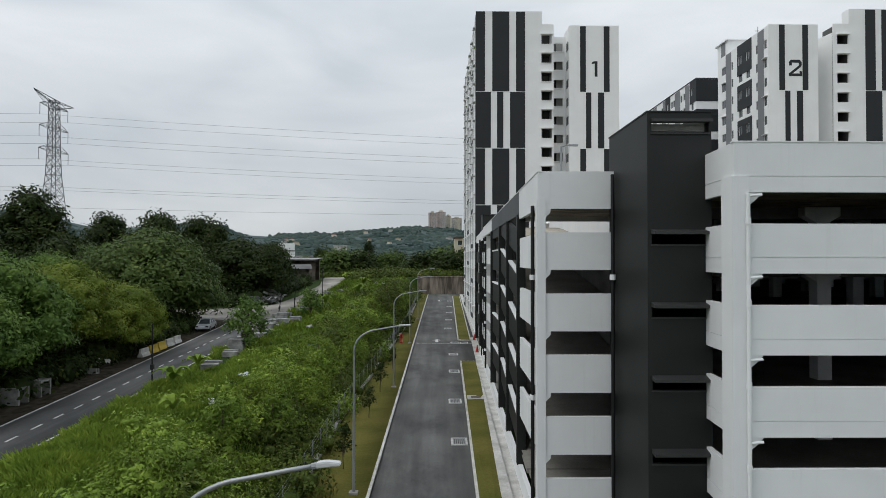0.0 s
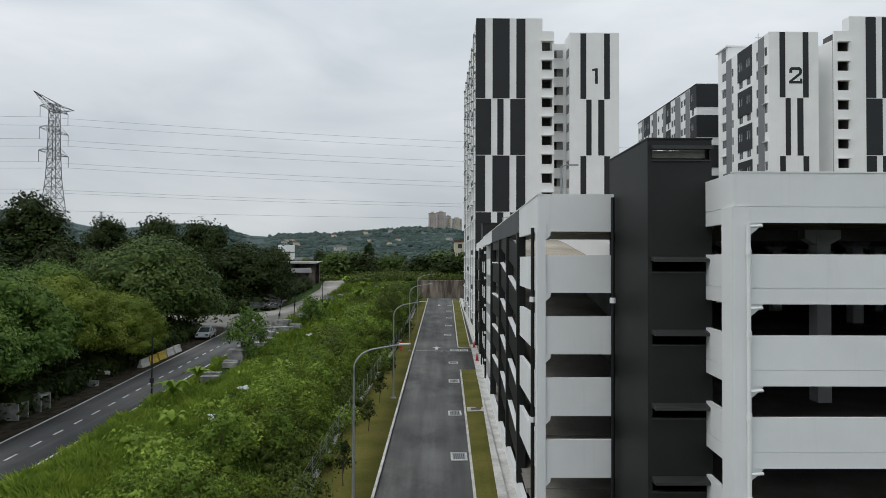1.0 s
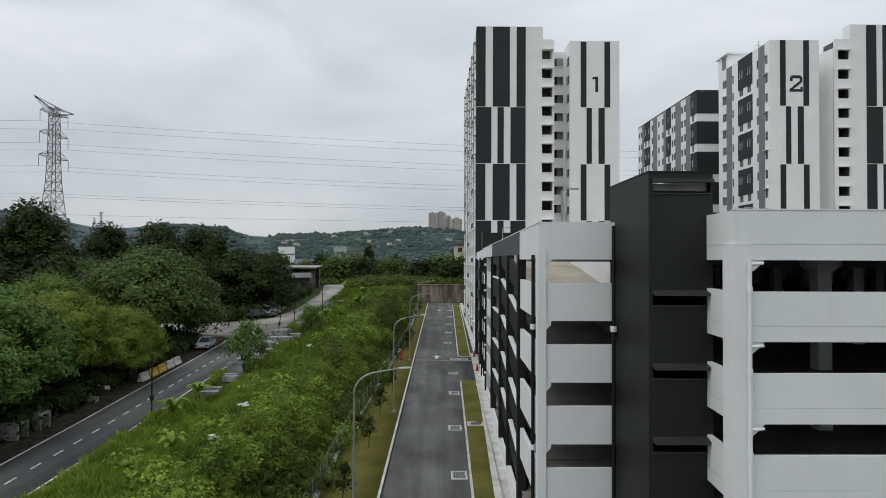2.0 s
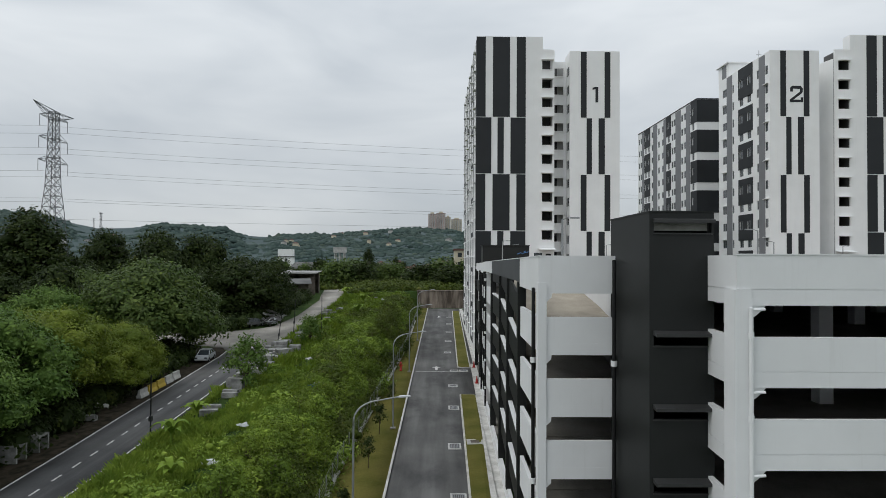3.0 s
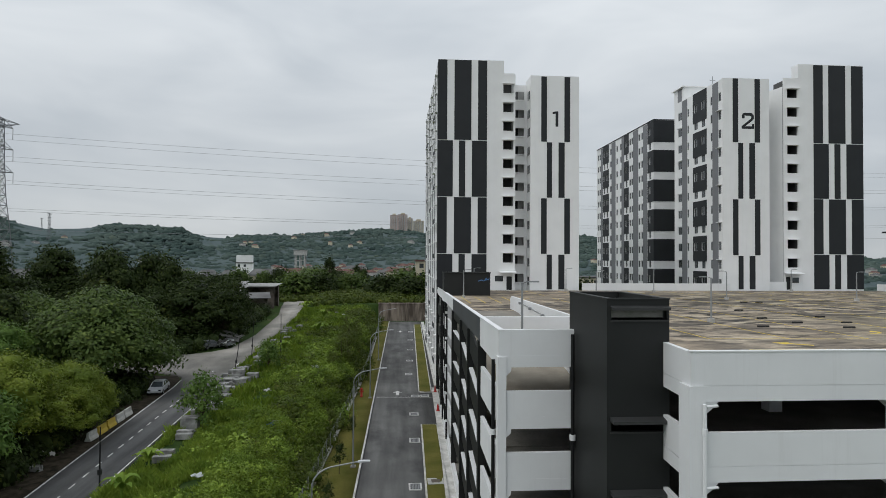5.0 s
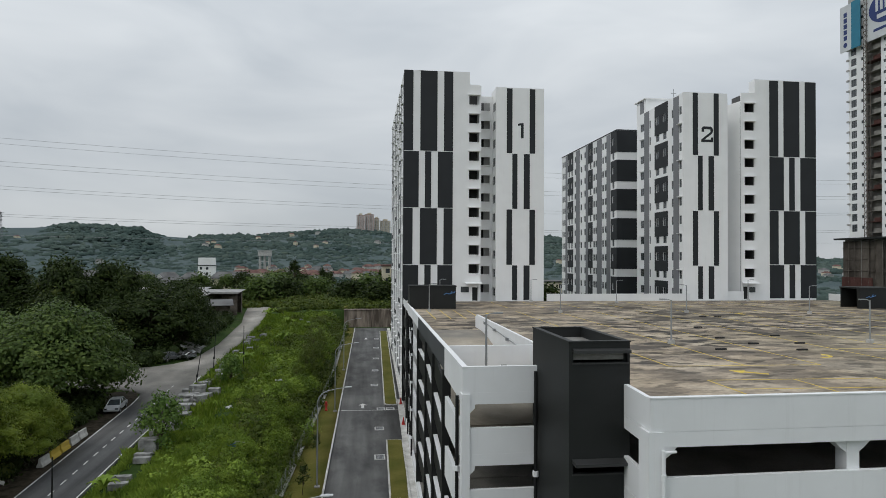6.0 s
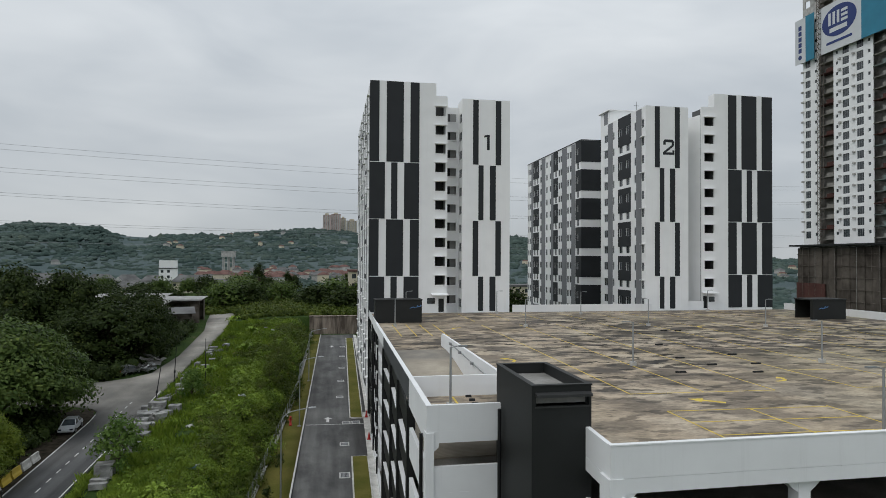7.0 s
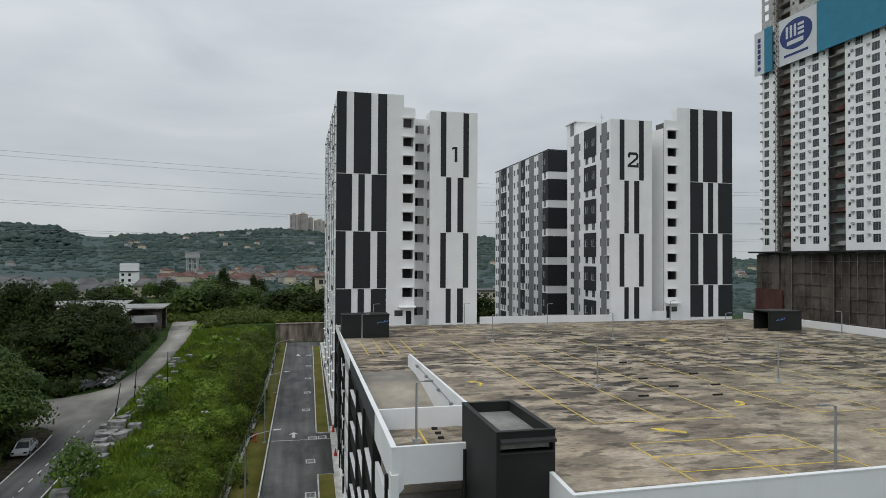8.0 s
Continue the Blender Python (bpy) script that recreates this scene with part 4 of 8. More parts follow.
def build_tower_one():
    ob = thing("apartment_tower", "white apartment tower with charcoal stripes, block one", "building", "apartment towers")
    back, foot = 141.5, -0.5
    # striped slab and its stair windows
    holes = [(16.95 - 6.55, 18.6 - 6.55, 47.2 - 3 * k, 48.65 - 3 * k) for k in range(10)] + [(17.55 - 6.55, 18.45 - 6.55, 15.86, 18.0)]
    bm = bmesh.new()
    wall_mesh(bm, lambda u, d, z: (6.55 + u, 100 + d, z), 17.05 - 6.55 + 1.85, foot, 50.25, holes, 0.25)
    part("front_wall", bm, WHITE_TOWER, ob)
    bm = bmesh.new()
    box(bm, 6.55, 17.05, 100, 100.25, 50.25, 52.4)
    part("front_parapet", bm, WHITE_TOWER, ob)
    a_row = [(6.5, 7.97), (9.13, 11.82), (12.9, 14.33)]
    b_row = [(6.5, 8.9), (9.89, 10.87), (11.95, 14.33)]
    rows = [(z1, z0, a_row if k % 2 == 0 else b_row) for k, (z0, z1) in enumerate(zip(TOWER_ROWS, TOWER_ROWS[1:]))]
    stripes(ob, CHARCOAL_PANEL, 100, rows)
    stair_column(ob, 16.95, 18.6, 100, 1)
    # stairwell behind the openings, its shade put into a dark colour
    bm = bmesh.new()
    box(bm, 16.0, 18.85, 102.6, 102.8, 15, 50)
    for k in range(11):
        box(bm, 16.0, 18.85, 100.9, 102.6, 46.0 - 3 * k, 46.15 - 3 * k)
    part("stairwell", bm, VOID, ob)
    bm = bmesh.new()
    box(bm, 18.7, 18.9, 100.25, 106.9, foot, 50.25)
    part("return_wall", bm, WHITE_TOWER, ob)
    # recess with its own openings
    holes = [(0.05, 2.05, 47.0 - 3 * k, 48.35 - 3 * k) for k in range(11)]
    bm = bmesh.new()
    wall_mesh(bm, lambda u, d, z: (18.9 + u, 103.0 + d, z), 2.5, foot, 49.4, holes, 0.25)
    part("recess_wall", bm, WHITE_TOWER, ob)
    # dark-coloured wall behind the recess openings, in place of interior shade
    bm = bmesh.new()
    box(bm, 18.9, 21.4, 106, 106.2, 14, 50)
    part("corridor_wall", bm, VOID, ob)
    for k in range(11):
        bm = bmesh.new()
        box(bm, 18.95, 21.0, 102.85, 103.0, 46.82 - 3 * k, 46.98 - 3 * k)
        part("ledge", bm, WHITE_TOWER, ob)
        bm = bmesh.new()
        box(bm, 20.15, 21.38, 104.2, 104.35, 46.6 - 3 * k, 49.3 - 3 * k)
        part("lobby_wall", bm, LOBBY_GREY, ob)
        # slab added on each storey to keep daylight out of the openings
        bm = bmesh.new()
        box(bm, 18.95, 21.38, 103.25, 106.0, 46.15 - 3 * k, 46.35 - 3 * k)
        part("lobby_shade_slab", bm, VOID, ob)
    # numbered bay
    bm = bmesh.new()
    box(bm, 21.4, 29.3, 100.1, 104, foot, 50.22)
    part("number_bay", bm, WHITE_TOWER, ob)
    a_row, b_row = [(23.12, 24.03), (26.9, 27.81)], [(24.05, 24.88), (25.95, 26.93)]
    rows = [(z1, min(z0, 50.15), a_row if k % 2 == 0 else b_row) for k, (z0, z1) in enumerate(zip((50.2, *TOWER_ROWS[1:]), TOWER_ROWS[1:]))]
    stripes(ob, CHARCOAL_PANEL, 100.1, rows, 0.04)
    numeral("numeral", [[(u * 0.95, v * 0.88) for u, v in q] for q in ONE], 25.45, 100.1, 42.05, CHARCOAL_PANEL, ob)
    for k in range(11):
        bm = bmesh.new()
        box(bm, 21.32, 21.42, 100.8, 102.2, 46.6 - 3 * k, 47.9 - 3 * k)
        part("side_window", bm, GLASS, ob)
    # body behind, with the long elevation towards the road
    length = back - 100.25
    cols = [2.2, 5.0, 9.0, 11.6, 15.5, 18.2, 22.2, 25.0, 29.0, 31.6, 35.6, 38.4]
    holes = [(u - 0.6, u + 0.6, 3.9 + 3 * r, 5.3 + 3 * r) for u in cols for r in range(16)]
    bm = bmesh.new()
    wall_mesh(bm, lambda u, d, z: (6.55 + d, 100.25 + u, z), length, foot, 52.3, holes, 0.25)
    part("long_wall", bm, WHITE_TOWER, ob)
    win, hood = window_meshes(1.2, 1.4, 1), hood_mesh(1.5, 0.4)
    for i, u in enumerate(cols):
        for r in range(16):
            put_window(ob, win, pose(6.65, 100.25 + u, 3.9 + 3 * r, 0, 0, -90))
            if i % 2 == 0:
                shared("sunshade", hood, ob, pose(6.55, 100.25 + u, 5.4 + 3 * r, 0, 0, -90))
    for i, u in enumerate((0.6, 7.2, 13.6, 20.2, 27.0, 33.6, 40.4)):
        bm = bmesh.new()
        box(bm, 6.49, 6.56, 100.25 + u - 0.45, 100.25 + u + 0.45, 3, 52)
        part("grey_strip", bm, GREY_STRIP, ob)
    panel = bmesh.new()
    box(panel, -0.05, 0.01, -2.6, 2.6, 0.0, 0.75)
    panel = mesh_from(panel, "charcoal_panel", CHARCOAL_PANEL)
    for j, u in enumerate((10.3, 23.6, 36.9)):
        for r in range(16):
            if (r + j) % 2 == 0:
                shared("charcoal_panel", panel, ob, pose(6.55, 100.25 + u, 2.9 + 3 * r))
    bm = bmesh.new()
    box(bm, 7.0, 18.7, 104.5, back, foot, 50.0)
    part("body", bm, WHITE_TOWER, ob)
    bm = bmesh.new()
    box(bm, 18.9, 29.3, 107, back, foot, 49.9)
    part("body", bm, WHITE_TOWER, ob)
    bm = bmesh.new()
    box(bm, 17.05, 18.85, 100.6, 104.5, 50.0, 50.6)
    part("stair_roof", bm, WHITE_TOWER, ob)
    # ground-deck door, canopy and small window
    bm = bmesh.new()
    box(bm, 17.6, 18.4, 100.1, 100.16, 15.86, 17.95)
    part("door", bm, CHARCOAL, ob, "dark metal door")
    bm = bmesh.new()
    extrude_profile(bm, [(98.9, 18.55), (100, 18.75), (100, 18.85), (98.9, 18.65)], "x", 16.4, 19.0)
    part("canopy", bm, WHITE, ob, "thin white canopy over the door")
    bm = bmesh.new()
    box(bm, 15.7, 17.0, 99.95, 100.02, 17.2, 18.1)
    part("vent_window", bm, GLASS, ob)
    return ob


def build_tower_two():
    ob = thing("apartment_tower", "white apartment tower with charcoal stripes, block two", "building", "apartment towers")
    foot = -0.5
    x0 = 53.84
    bm = bmesh.new()
    box(bm, x0, x0 + 8.03, 101.1, 101.34, foot, 51.0)
    part("number_bay", bm, WHITE_TOWER, ob)
    edges = (51.0, 40.28, 30.9, 21.53, 15.9)
    a_row = [(x0 + 1.72, x0 + 2.63), (x0 + 5.5, x0 + 6.41)]
    b_row = [(x0 + 2.65, x0 + 3.48), (x0 + 4.55, x0 + 5.53)]
    rows = [(z1, z0, a_row if k % 2 == 0 else b_row) for k, (z0, z1) in enumerate(zip(edges, edges[1:]))]
    stripes(ob, CHARCOAL_PANEL, 101.1, rows, 0.04)
    numeral("numeral", TWO, x0 + 4.3, 101.1, 42.6, CHARCOAL_PANEL, ob)
    # long elevation towards block one
    zs = [16.2 + 3.115 * r for r in range(-4, 11)]
    cols = [(0.3, 1.15), (3.05, 3.75), (5.6, 6.9), (8.3, 9.6), (11.65, 12.3), (14.35, 16.0)]
    holes = [(a, c, z, z + 1.45) for a, c in cols for z in zs]
    bm = bmesh.new()
    wall_mesh(bm, lambda u, d, z: (x0 + d, 101.35 + u, z), 17.6, foot, 50.9, holes, 0.25)
    part("long_wall", bm, WHITE_TOWER, ob)
    for a, c in cols:
        win = window_meshes(c - a, 1.45, 1)
        for z in zs:
            put_window(ob, win, pose(x0 + 0.08, 101.35 + (a + c) / 2, z, 0, 0, -90))
    for a, c in ((1.17, 3.03), (12.32, 14.33)):
        bm = bmesh.new()
        box(bm, x0 - 0.06, x0 + 0.01, 101.35 + a, 101.35 + c, 3.0, 50.75)
        part("grey_strip", bm, GREY_STRIP, ob)
    for r, z in enumerate(zs):
        if r % 2 == 0:
            bm = bmesh.new()
            wall_mesh(bm, lambda a, d, q: (x0 - 0.07 + d, 101.35 + 5.05 + a, q), 4.95, z - 1.9, z + 2.6 if r < 14 else 50.85, [(0.55, 1.85, z, z + 1.45), (3.25, 4.55, z, z + 1.45)], 0.06)
            part("charcoal_panel", bm, CHARCOAL_PANEL, ob)
    for k in range(len(zs)):
        for u in (0.75, 15.2):
            if k % 2:
                bm = bmesh.new()
                box(bm, x0 - 0.35, x0, 101.35 + u - 0.7, 101.35 + u + 0.7, zs[k] + 1.5, zs[k] + 1.58)
                part("sunshade", bm, WHITE_TOWER, ob)
    # recess, stair windows and striped slab
    holes = [(0.62, 2.45, 48.25 - 3.185 * k, 49.75 - 3.185 * k) for k in range(10)] + [(0.3, 1.15, 15.86, 18.0)]
    bm = bmesh.new()
    wall_mesh(bm, lambda u, d, z: (65.1 + u, 102.2 + d, z), 2.6, foot, 51.6, holes, 0.25)
    part("stair_wall", bm, WHITE_TOWER, ob)
    for k in range(10):
        z = 48.25 - 3.185 * k
        bm = bmesh.new()
        box(bm, 65.62, 67.7, 101.75, 102.2, z + 1.5, z + 1.64)
        part("sunshade", bm, WHITE_TOWER, ob)
    # closed dark box added behind the windows to shut out sky and bright walls
    bm = bmesh.new()
    box(bm, 65.1, 67.7, 104.8, 105, 14, 51)
    box(bm, 65.1, 65.25, 102.46, 104.8, 14, 51)
    box(bm, 67.5, 67.69, 102.46, 104.8, 14, 51)
    box(bm, 65.1, 67.69, 102.46, 105, 51.02, 51.2)
    for k in range(11):
        box(bm, 65.25, 67.5, 102.46, 104.8, 47.0 - 3.185 * k, 47.15 - 3.185 * k)
    part("stairwell", bm, VOID, ob)
    bm = bmesh.new()
    ring = [(61.87, 102.9), (62.3, 105.2), (63.4, 106.2), (64.6, 105.4), (65.08, 102.5), (65.08, 107.5), (61.87, 107.5)]
    prism(bm, ring, foot, 50.2)
    part("recess_wall", bm, WHITE_TOWER, ob)
    bm = bmesh.new()
    box(bm, 61.6, 61.86, 101.35, 107.5, foot, 50.9)
    part("side_wall", bm, WHITE_TOWER, ob)
    bm = bmesh.new()
    box(bm, 61.9, 65.1, 101.6, 101.8, 15.0, 17.2)
    part("recess_parapet", bm, WHITE_TOWER, ob)
    bm = bmesh.new()
    box(bm, 67.7, 79.2, 102.25, 104, foot, 54.05)
    part("front_wall", bm, WHITE_TOWER, ob)
    a_row = [(70.4, 72.06), (73.08, 76.08), (77.16, 79.24)]
    b_row = [(70.4, 73.08), (74.12, 75.15), (76.25, 79.24)]
    edges = (54.0, 40.6, 31.2, 21.8, 15.9)
    rows = [(z1, z0, a_row if k % 2 == 0 else b_row) for k, (z0, z1) in enumerate(zip(edges, edges[1:]))]
    stripes(ob, CHARCOAL_PANEL, 102.25, rows, 0.05)
    bm = bmesh.new()
    box(bm, x0 + 0.6, 78.7, 107.5, 119.6, foot, 50.4)
    part("body", bm, WHITE_TOWER, ob)
    bm = bmesh.new()
    box(bm, 54.1, 60.6, 115.5, 119.6, 50.4, 53.5)
    part("roof_room", bm, WHITE_TOWER, ob, "white lift room on the roof")
    bm = bmesh.new()
    box(bm, 54.04, 54.1, 116.4, 118.0, 50.9, 53.4)
    part("grey_strip", bm, GREY_STRIP, ob)
    bm = bmesh.new()
    box(bm, 53.7, 60.9, 115.2, 119.9, 53.5, 53.7)
    part("roof_slab", bm, WHITE_TOWER, ob)
    bm = bmesh.new()
    tube(bm, [(56.8, 110, 50.9), (56.8, 110, 54.0)], 0.05, 6)
    box(bm, 56.3, 57.3, 109.97, 110.03, 53.2, 53.28)
    part("aerial", bm, GALV, ob)
    bm = bmesh.new()
    box(bm, 65.45, 66.2, 102.3, 102.36, 15.86, 17.95)
    part("door", bm, CHARCOAL, ob, "dark metal door")
    bm = bmesh.new()
    extrude_profile(bm, [(101.0, 18.5), (102.2, 18.7), (102.2, 18.8), (101.0, 18.6)], "x", 65.0, 67.9)
    part("canopy", bm, WHITE, ob, "thin white canopy over the door")
    bm = bmesh.new()
    box(bm, 66.5, 67.6, 102.12, 102.24, 17.0, 17.9)
    part("vent_window", bm, GLASS, ob)
    return ob


def build_block_three():
    ob = thing("apartment_block", "long white and grey apartment block behind the towers", "building", "apartment towers")
    x0, y0, y1, top = 53.4, 127.7, 164.2, 50.0
    zs = [47.1 - 3.1 * r for r in range(15)]
    strips = [(3.4, 5.5), (8.3, 11.2), (16.8, 18.4), (22.6, 25.3), (32.0, 33.4)]
    cols = [1.9, 6.1, 7.7, 11.8, 13.1, 15.3, 19.0, 21.6, 26.0, 28.5, 30.7, 34.2, 35.7]
    holes = [(u - 0.55, u + 0.55, z, z + 1.45) for u in cols for z in zs]
    bm = bmesh.new()
    wall_mesh(bm, lambda u, d, z: (x0 + d, y0 + u, z), y1 - y0, -0.5, top, holes, 0.25)
    part("long_wall", bm, WHITE_TOWER, ob)
    win = window_meshes(1.1, 1.45, 1)
    for u in cols:
        for z in zs:
            put_window(ob, win, pose(x0 + 0.1, y0 + u, z, 0, 0, -90))
    for a, c in strips:
        bm = bmesh.new()
        box(bm, x0 - 0.06, x0 + 0.01, y0 + a, y0 + c, 3, top - 0.2)
        part("grey_strip", bm, GREY_STRIP, ob)

    def pierced(width, gaps):
        bm = bmesh.new()
        wall_mesh(bm, lambda a, d, q: (-0.07 + d, a, q), width, -1.7, 2.85, [(g - 0.55, g + 0.55, 0, 1.45) for g in gaps], 0.06)
        return mesh_from(bm, "charcoal_panel", CHARCOAL_PANEL)
    corner, one, two = pierced(3.1, (1.9,)), pierced(2.8, (1.4,)), pierced(4.3, (1.1, 3.3))
    for r, z in enumerate(zs):
        if r % 2 == 0:
            shared("charcoal_panel", corner, ob, pose(x0, y0, z))
            shared("charcoal_panel", one, ob, pose(x0, y0 + 13.9, z))
            shared("charcoal_panel", two, ob, pose(x0, y0 + 27.4, z))
    # end towards the camera: stacked charcoal storeys between white bands
    bm = bmesh.new()
    box(bm, x0 + 0.25, 70, y0, y0 + 0.25, -0.5, top)
    part("end_wall", bm, WHITE_TOWER, ob)
    for k in range(8):
        z = zs[2 * k] + 2.85
        bm = bmesh.new()
        box(bm, x0 - 0.07, 69, y0 - 0.07, y0 - 0.002, z - 4.55, z)
        part("charcoal_panel", bm, CHARCOAL_PANEL, ob)
        for q in (z - 1.2, z - 4.3):
            bm = bmesh.new()
            box(bm, 57.9, 59.6, y0 - 0.95, y0 - 0.075, q, q + 0.12)
            part("ledge", bm, WHITE_TOWER, ob)
    bm = bmesh.new()
    box(bm, x0 + 0.5, 70, y0 + 0.3, y1, -0.5, top - 0.3)
    part("body", bm, WHITE_TOWER, ob)
    bm = bmesh.new()
    box(bm, x0 - 0.12, 70, y0 - 0.1, y1 + 0.1, top, top + 0.18)
    part("roof_edge", bm, CHARCOAL_PANEL, ob)


build_tower_one()
build_tower_two()
build_block_three()


# ---------------------------------------------------------------- unfinished tower and its podium
def build_site_tower():
    ob = thing("unfinished_tower", "tall white apartment tower under construction with site banners", "building")
    x0, ya, yb, top = 140.5, 96.0, 166.0, 118.0
    units = []
    for k in range(4):
        o = -18.4 * k
        units += [(150.4 + o, 2.2, 2.1), (145.7 + o, 2.2, 2.1), (153.4 + o, 0.8, 0.9), (142.8 + o, 0.8, 0.9)]
    units += [(164.1, 2.0, 2.1), (161.1, 0.8, 0.9)]
    recess = [(154.6 - 18.4 * k, 160.0 - 18.4 * k) for k in range(4)]
    floors = [30.6 + 3.0 * r for r in range(28)]
    at, spans = yb, []
    for a, c in recess:
        spans.append((c, at))
        at = a
    spans.append((ya, at))
    for a, c in spans:
        for lo, hi, mat in ((20.0, 97.0, WHITE_TOWER), (97.0, top, PALE_CONCRETE)):
            holes = [(u - w / 2 - a, u + w / 2 - a, z + (0.4 if h > 1 else 1.1), z + (0.4 if h > 1 else 1.1) + h) for u, w, h in units if a < u - w / 2 and u + w / 2 < c for z in floors if lo <= z < hi - 3.0]
            if c - a < 0.5:
                continue
            bm = bmesh.new()
            wall_mesh(bm, lambda u, d, z: (x0 + d, a + u, z), c - a, lo, hi, holes, 0.3)
            part("facade_wall", bm, mat, ob, "" if lo < 50 else "bare concrete upper storeys")
    big, small = window_meshes(2.2, 2.1, 2), window_meshes(0.8, 0.9, 0)
    box_me = bmesh.new()
    box(box_me, -0.45, 0, -0.4, 0.4, 0, 0.5)
    box_me = mesh_from(box_me, "condenser_ledge", PALE_CONCRETE)
    for u, w, h in units:
        if u < 118:
            continue
        for z in floors:
            if z > 94:
                continue
            put_window(ob, big if h > 1 else small, pose(x0 + 0.12, u, z + (0.4 if h > 1 else 1.1), 0, 0, -90))
            if h > 1:
                shared("ledge", box_me, ob, pose(x0, u + 1.9, z + 2.2))
    for i, (a, c) in enumerate(recess):
        if c < 112:
            continue
        bm = bmesh.new()
        box(bm, x0 + 2.2, x0 + 2.5, a, c, 20, top)
        part("recess_wall", bm, (SLAB_RAW, CEMENT, CEMENT, CEMENT)[i], ob)
        for r, z in enumerate(floors):
            bm = bmesh.new()
            box(bm, x0 - 0.05, x0 + 2.2, a, c, z - 0.2, z)
            box(bm, x0 - 0.05, x0 + 0.05, a, (a + c) / 2 - 0.2, z, z + 1.0)
            part("balcony", bm, (NETTING_RED, CEMENT, BALCONY_GREEN, SLAB_RAW, BALCONY_GREEN)[(3 * r + r // 4 + i) % 5] if i else (NETTING_RED if r % 3 == 1 else SLAB_RAW), ob)
    bm = bmesh.new()
    box(bm, x0 + 2.6, 165, ya, yb, 15, top)
    part("body", bm, CEMENT, ob)
    # hoist mast in the first recess
    bm = bmesh.new()
    for y in (157.6, 158.8):
        for x in (x0 - 1.6, x0 - 0.6):
            beam(bm, (x, y, 28), (x, y, top), 0.14)
    for k in range(60):
        z = 28 + 1.5 * k
        beam(bm, (x0 - 1.6, 157.6, z), (x0 - 1.6, 158.8, z + 1.5), 0.1)
        beam(bm, (x0 - 1.6, 158.8, z), (x0 - 0.6, 158.8, z + 1.5), 0.1)
        beam(bm, (x0 - 1.6, 157.6, z), (x0 - 0.6, 157.6, z + 1.5), 0.1)
    part("hoist_mast", bm, RUST_WALL, ob, "rusty builders' hoist mast")
    return ob


def build_banners():
    x = 139.2
    def sheet(y0, y1, z0, z1, mat, label, dx=0.0):
        bm = bmesh.new()
        n = 8
        for k in range(n):
            a, c = y0 + (y1 - y0) * k / n, y0 + (y1 - y0) * (k + 1) / n
            box(bm, x - dx, x + 0.15, a, c, z0, z1)
        bmesh.ops.remove_doubles(bm, verts=bm.verts, dist=0.001)
        return solid("banner", bm, mat, label, "banner", "site banners")
    first = sheet(163.5, 167.6, 83.6, 97.0, BANNER_WHITE, "white site banner with plain navy marks")
    sheet(160.2, 163.46, 83.6, 97.2, TEAL, "plain teal site sheet on scaffold")
    main = sheet(143.9, 158.3, 83.6, 97.2, BANNER_WHITE, "white site banner with a navy oval emblem")
    sheet(116.0, 143.86, 83.6, 97.6, TEAL, "long plain teal site sheet on scaffold")
    # plain marks: upright bar on the narrow sheet, oval with bars on the wide one
    bm = bmesh.new()
    for k in range(5):
        box(bm, x - 0.06, x - 0.01, 165.0, 166.2, 86.8 + 1.7 * k, 88.1 + 1.7 * k)
    tube(bm, [(x - 0.06, 165.6, 85.4), (x - 0.01, 165.6, 85.4)], 0.7, 14)
    part("mark", bm, NAVY, first)
    bm = bmesh.new()
    ring = [(151.2 + 5.9 * math.cos(a), 91.6 + 4.3 * math.sin(a)) for a in np.linspace(0, 2 * math.pi, 40)[:-1]]
    lo = [bm.verts.new((x - 0.05, y, z)) for y, z in ring]
    hi = [bm.verts.new((x - 0.01, y, z)) for y, z in ring]
    bm.faces.new(lo), bm.faces.new(hi[::-1])
    for i in range(len(ring)):
        bm.faces.new([lo[i], hi[i], hi[(i + 1) % len(ring)], lo[(i + 1) % len(ring)]])
    part("emblem", bm, NAVY, main, "navy oval")
    bm = bmesh.new()
    for y in (154.4, 152.9, 151.4):
        box(bm, x - 0.09, x - 0.055, y - 0.42, y + 0.42, 90.9, 94.4)
    for z in (91.2, 92.5, 93.8):
        box(bm, x - 0.09, x - 0.055, 148.2, 150.4, z - 0.38, z + 0.38)
    box(bm, x - 0.09, x - 0.055, 148.4, 154.4, 88.8, 90.0)
    part("emblem_bar", bm, BANNER_WHITE, main)
    bm = bmesh.new()
    box(bm, x - 0.05, x - 0.01, 146.8, 155.6, 85.6, 86.3)
    part("mark", bm, NAVY, main)


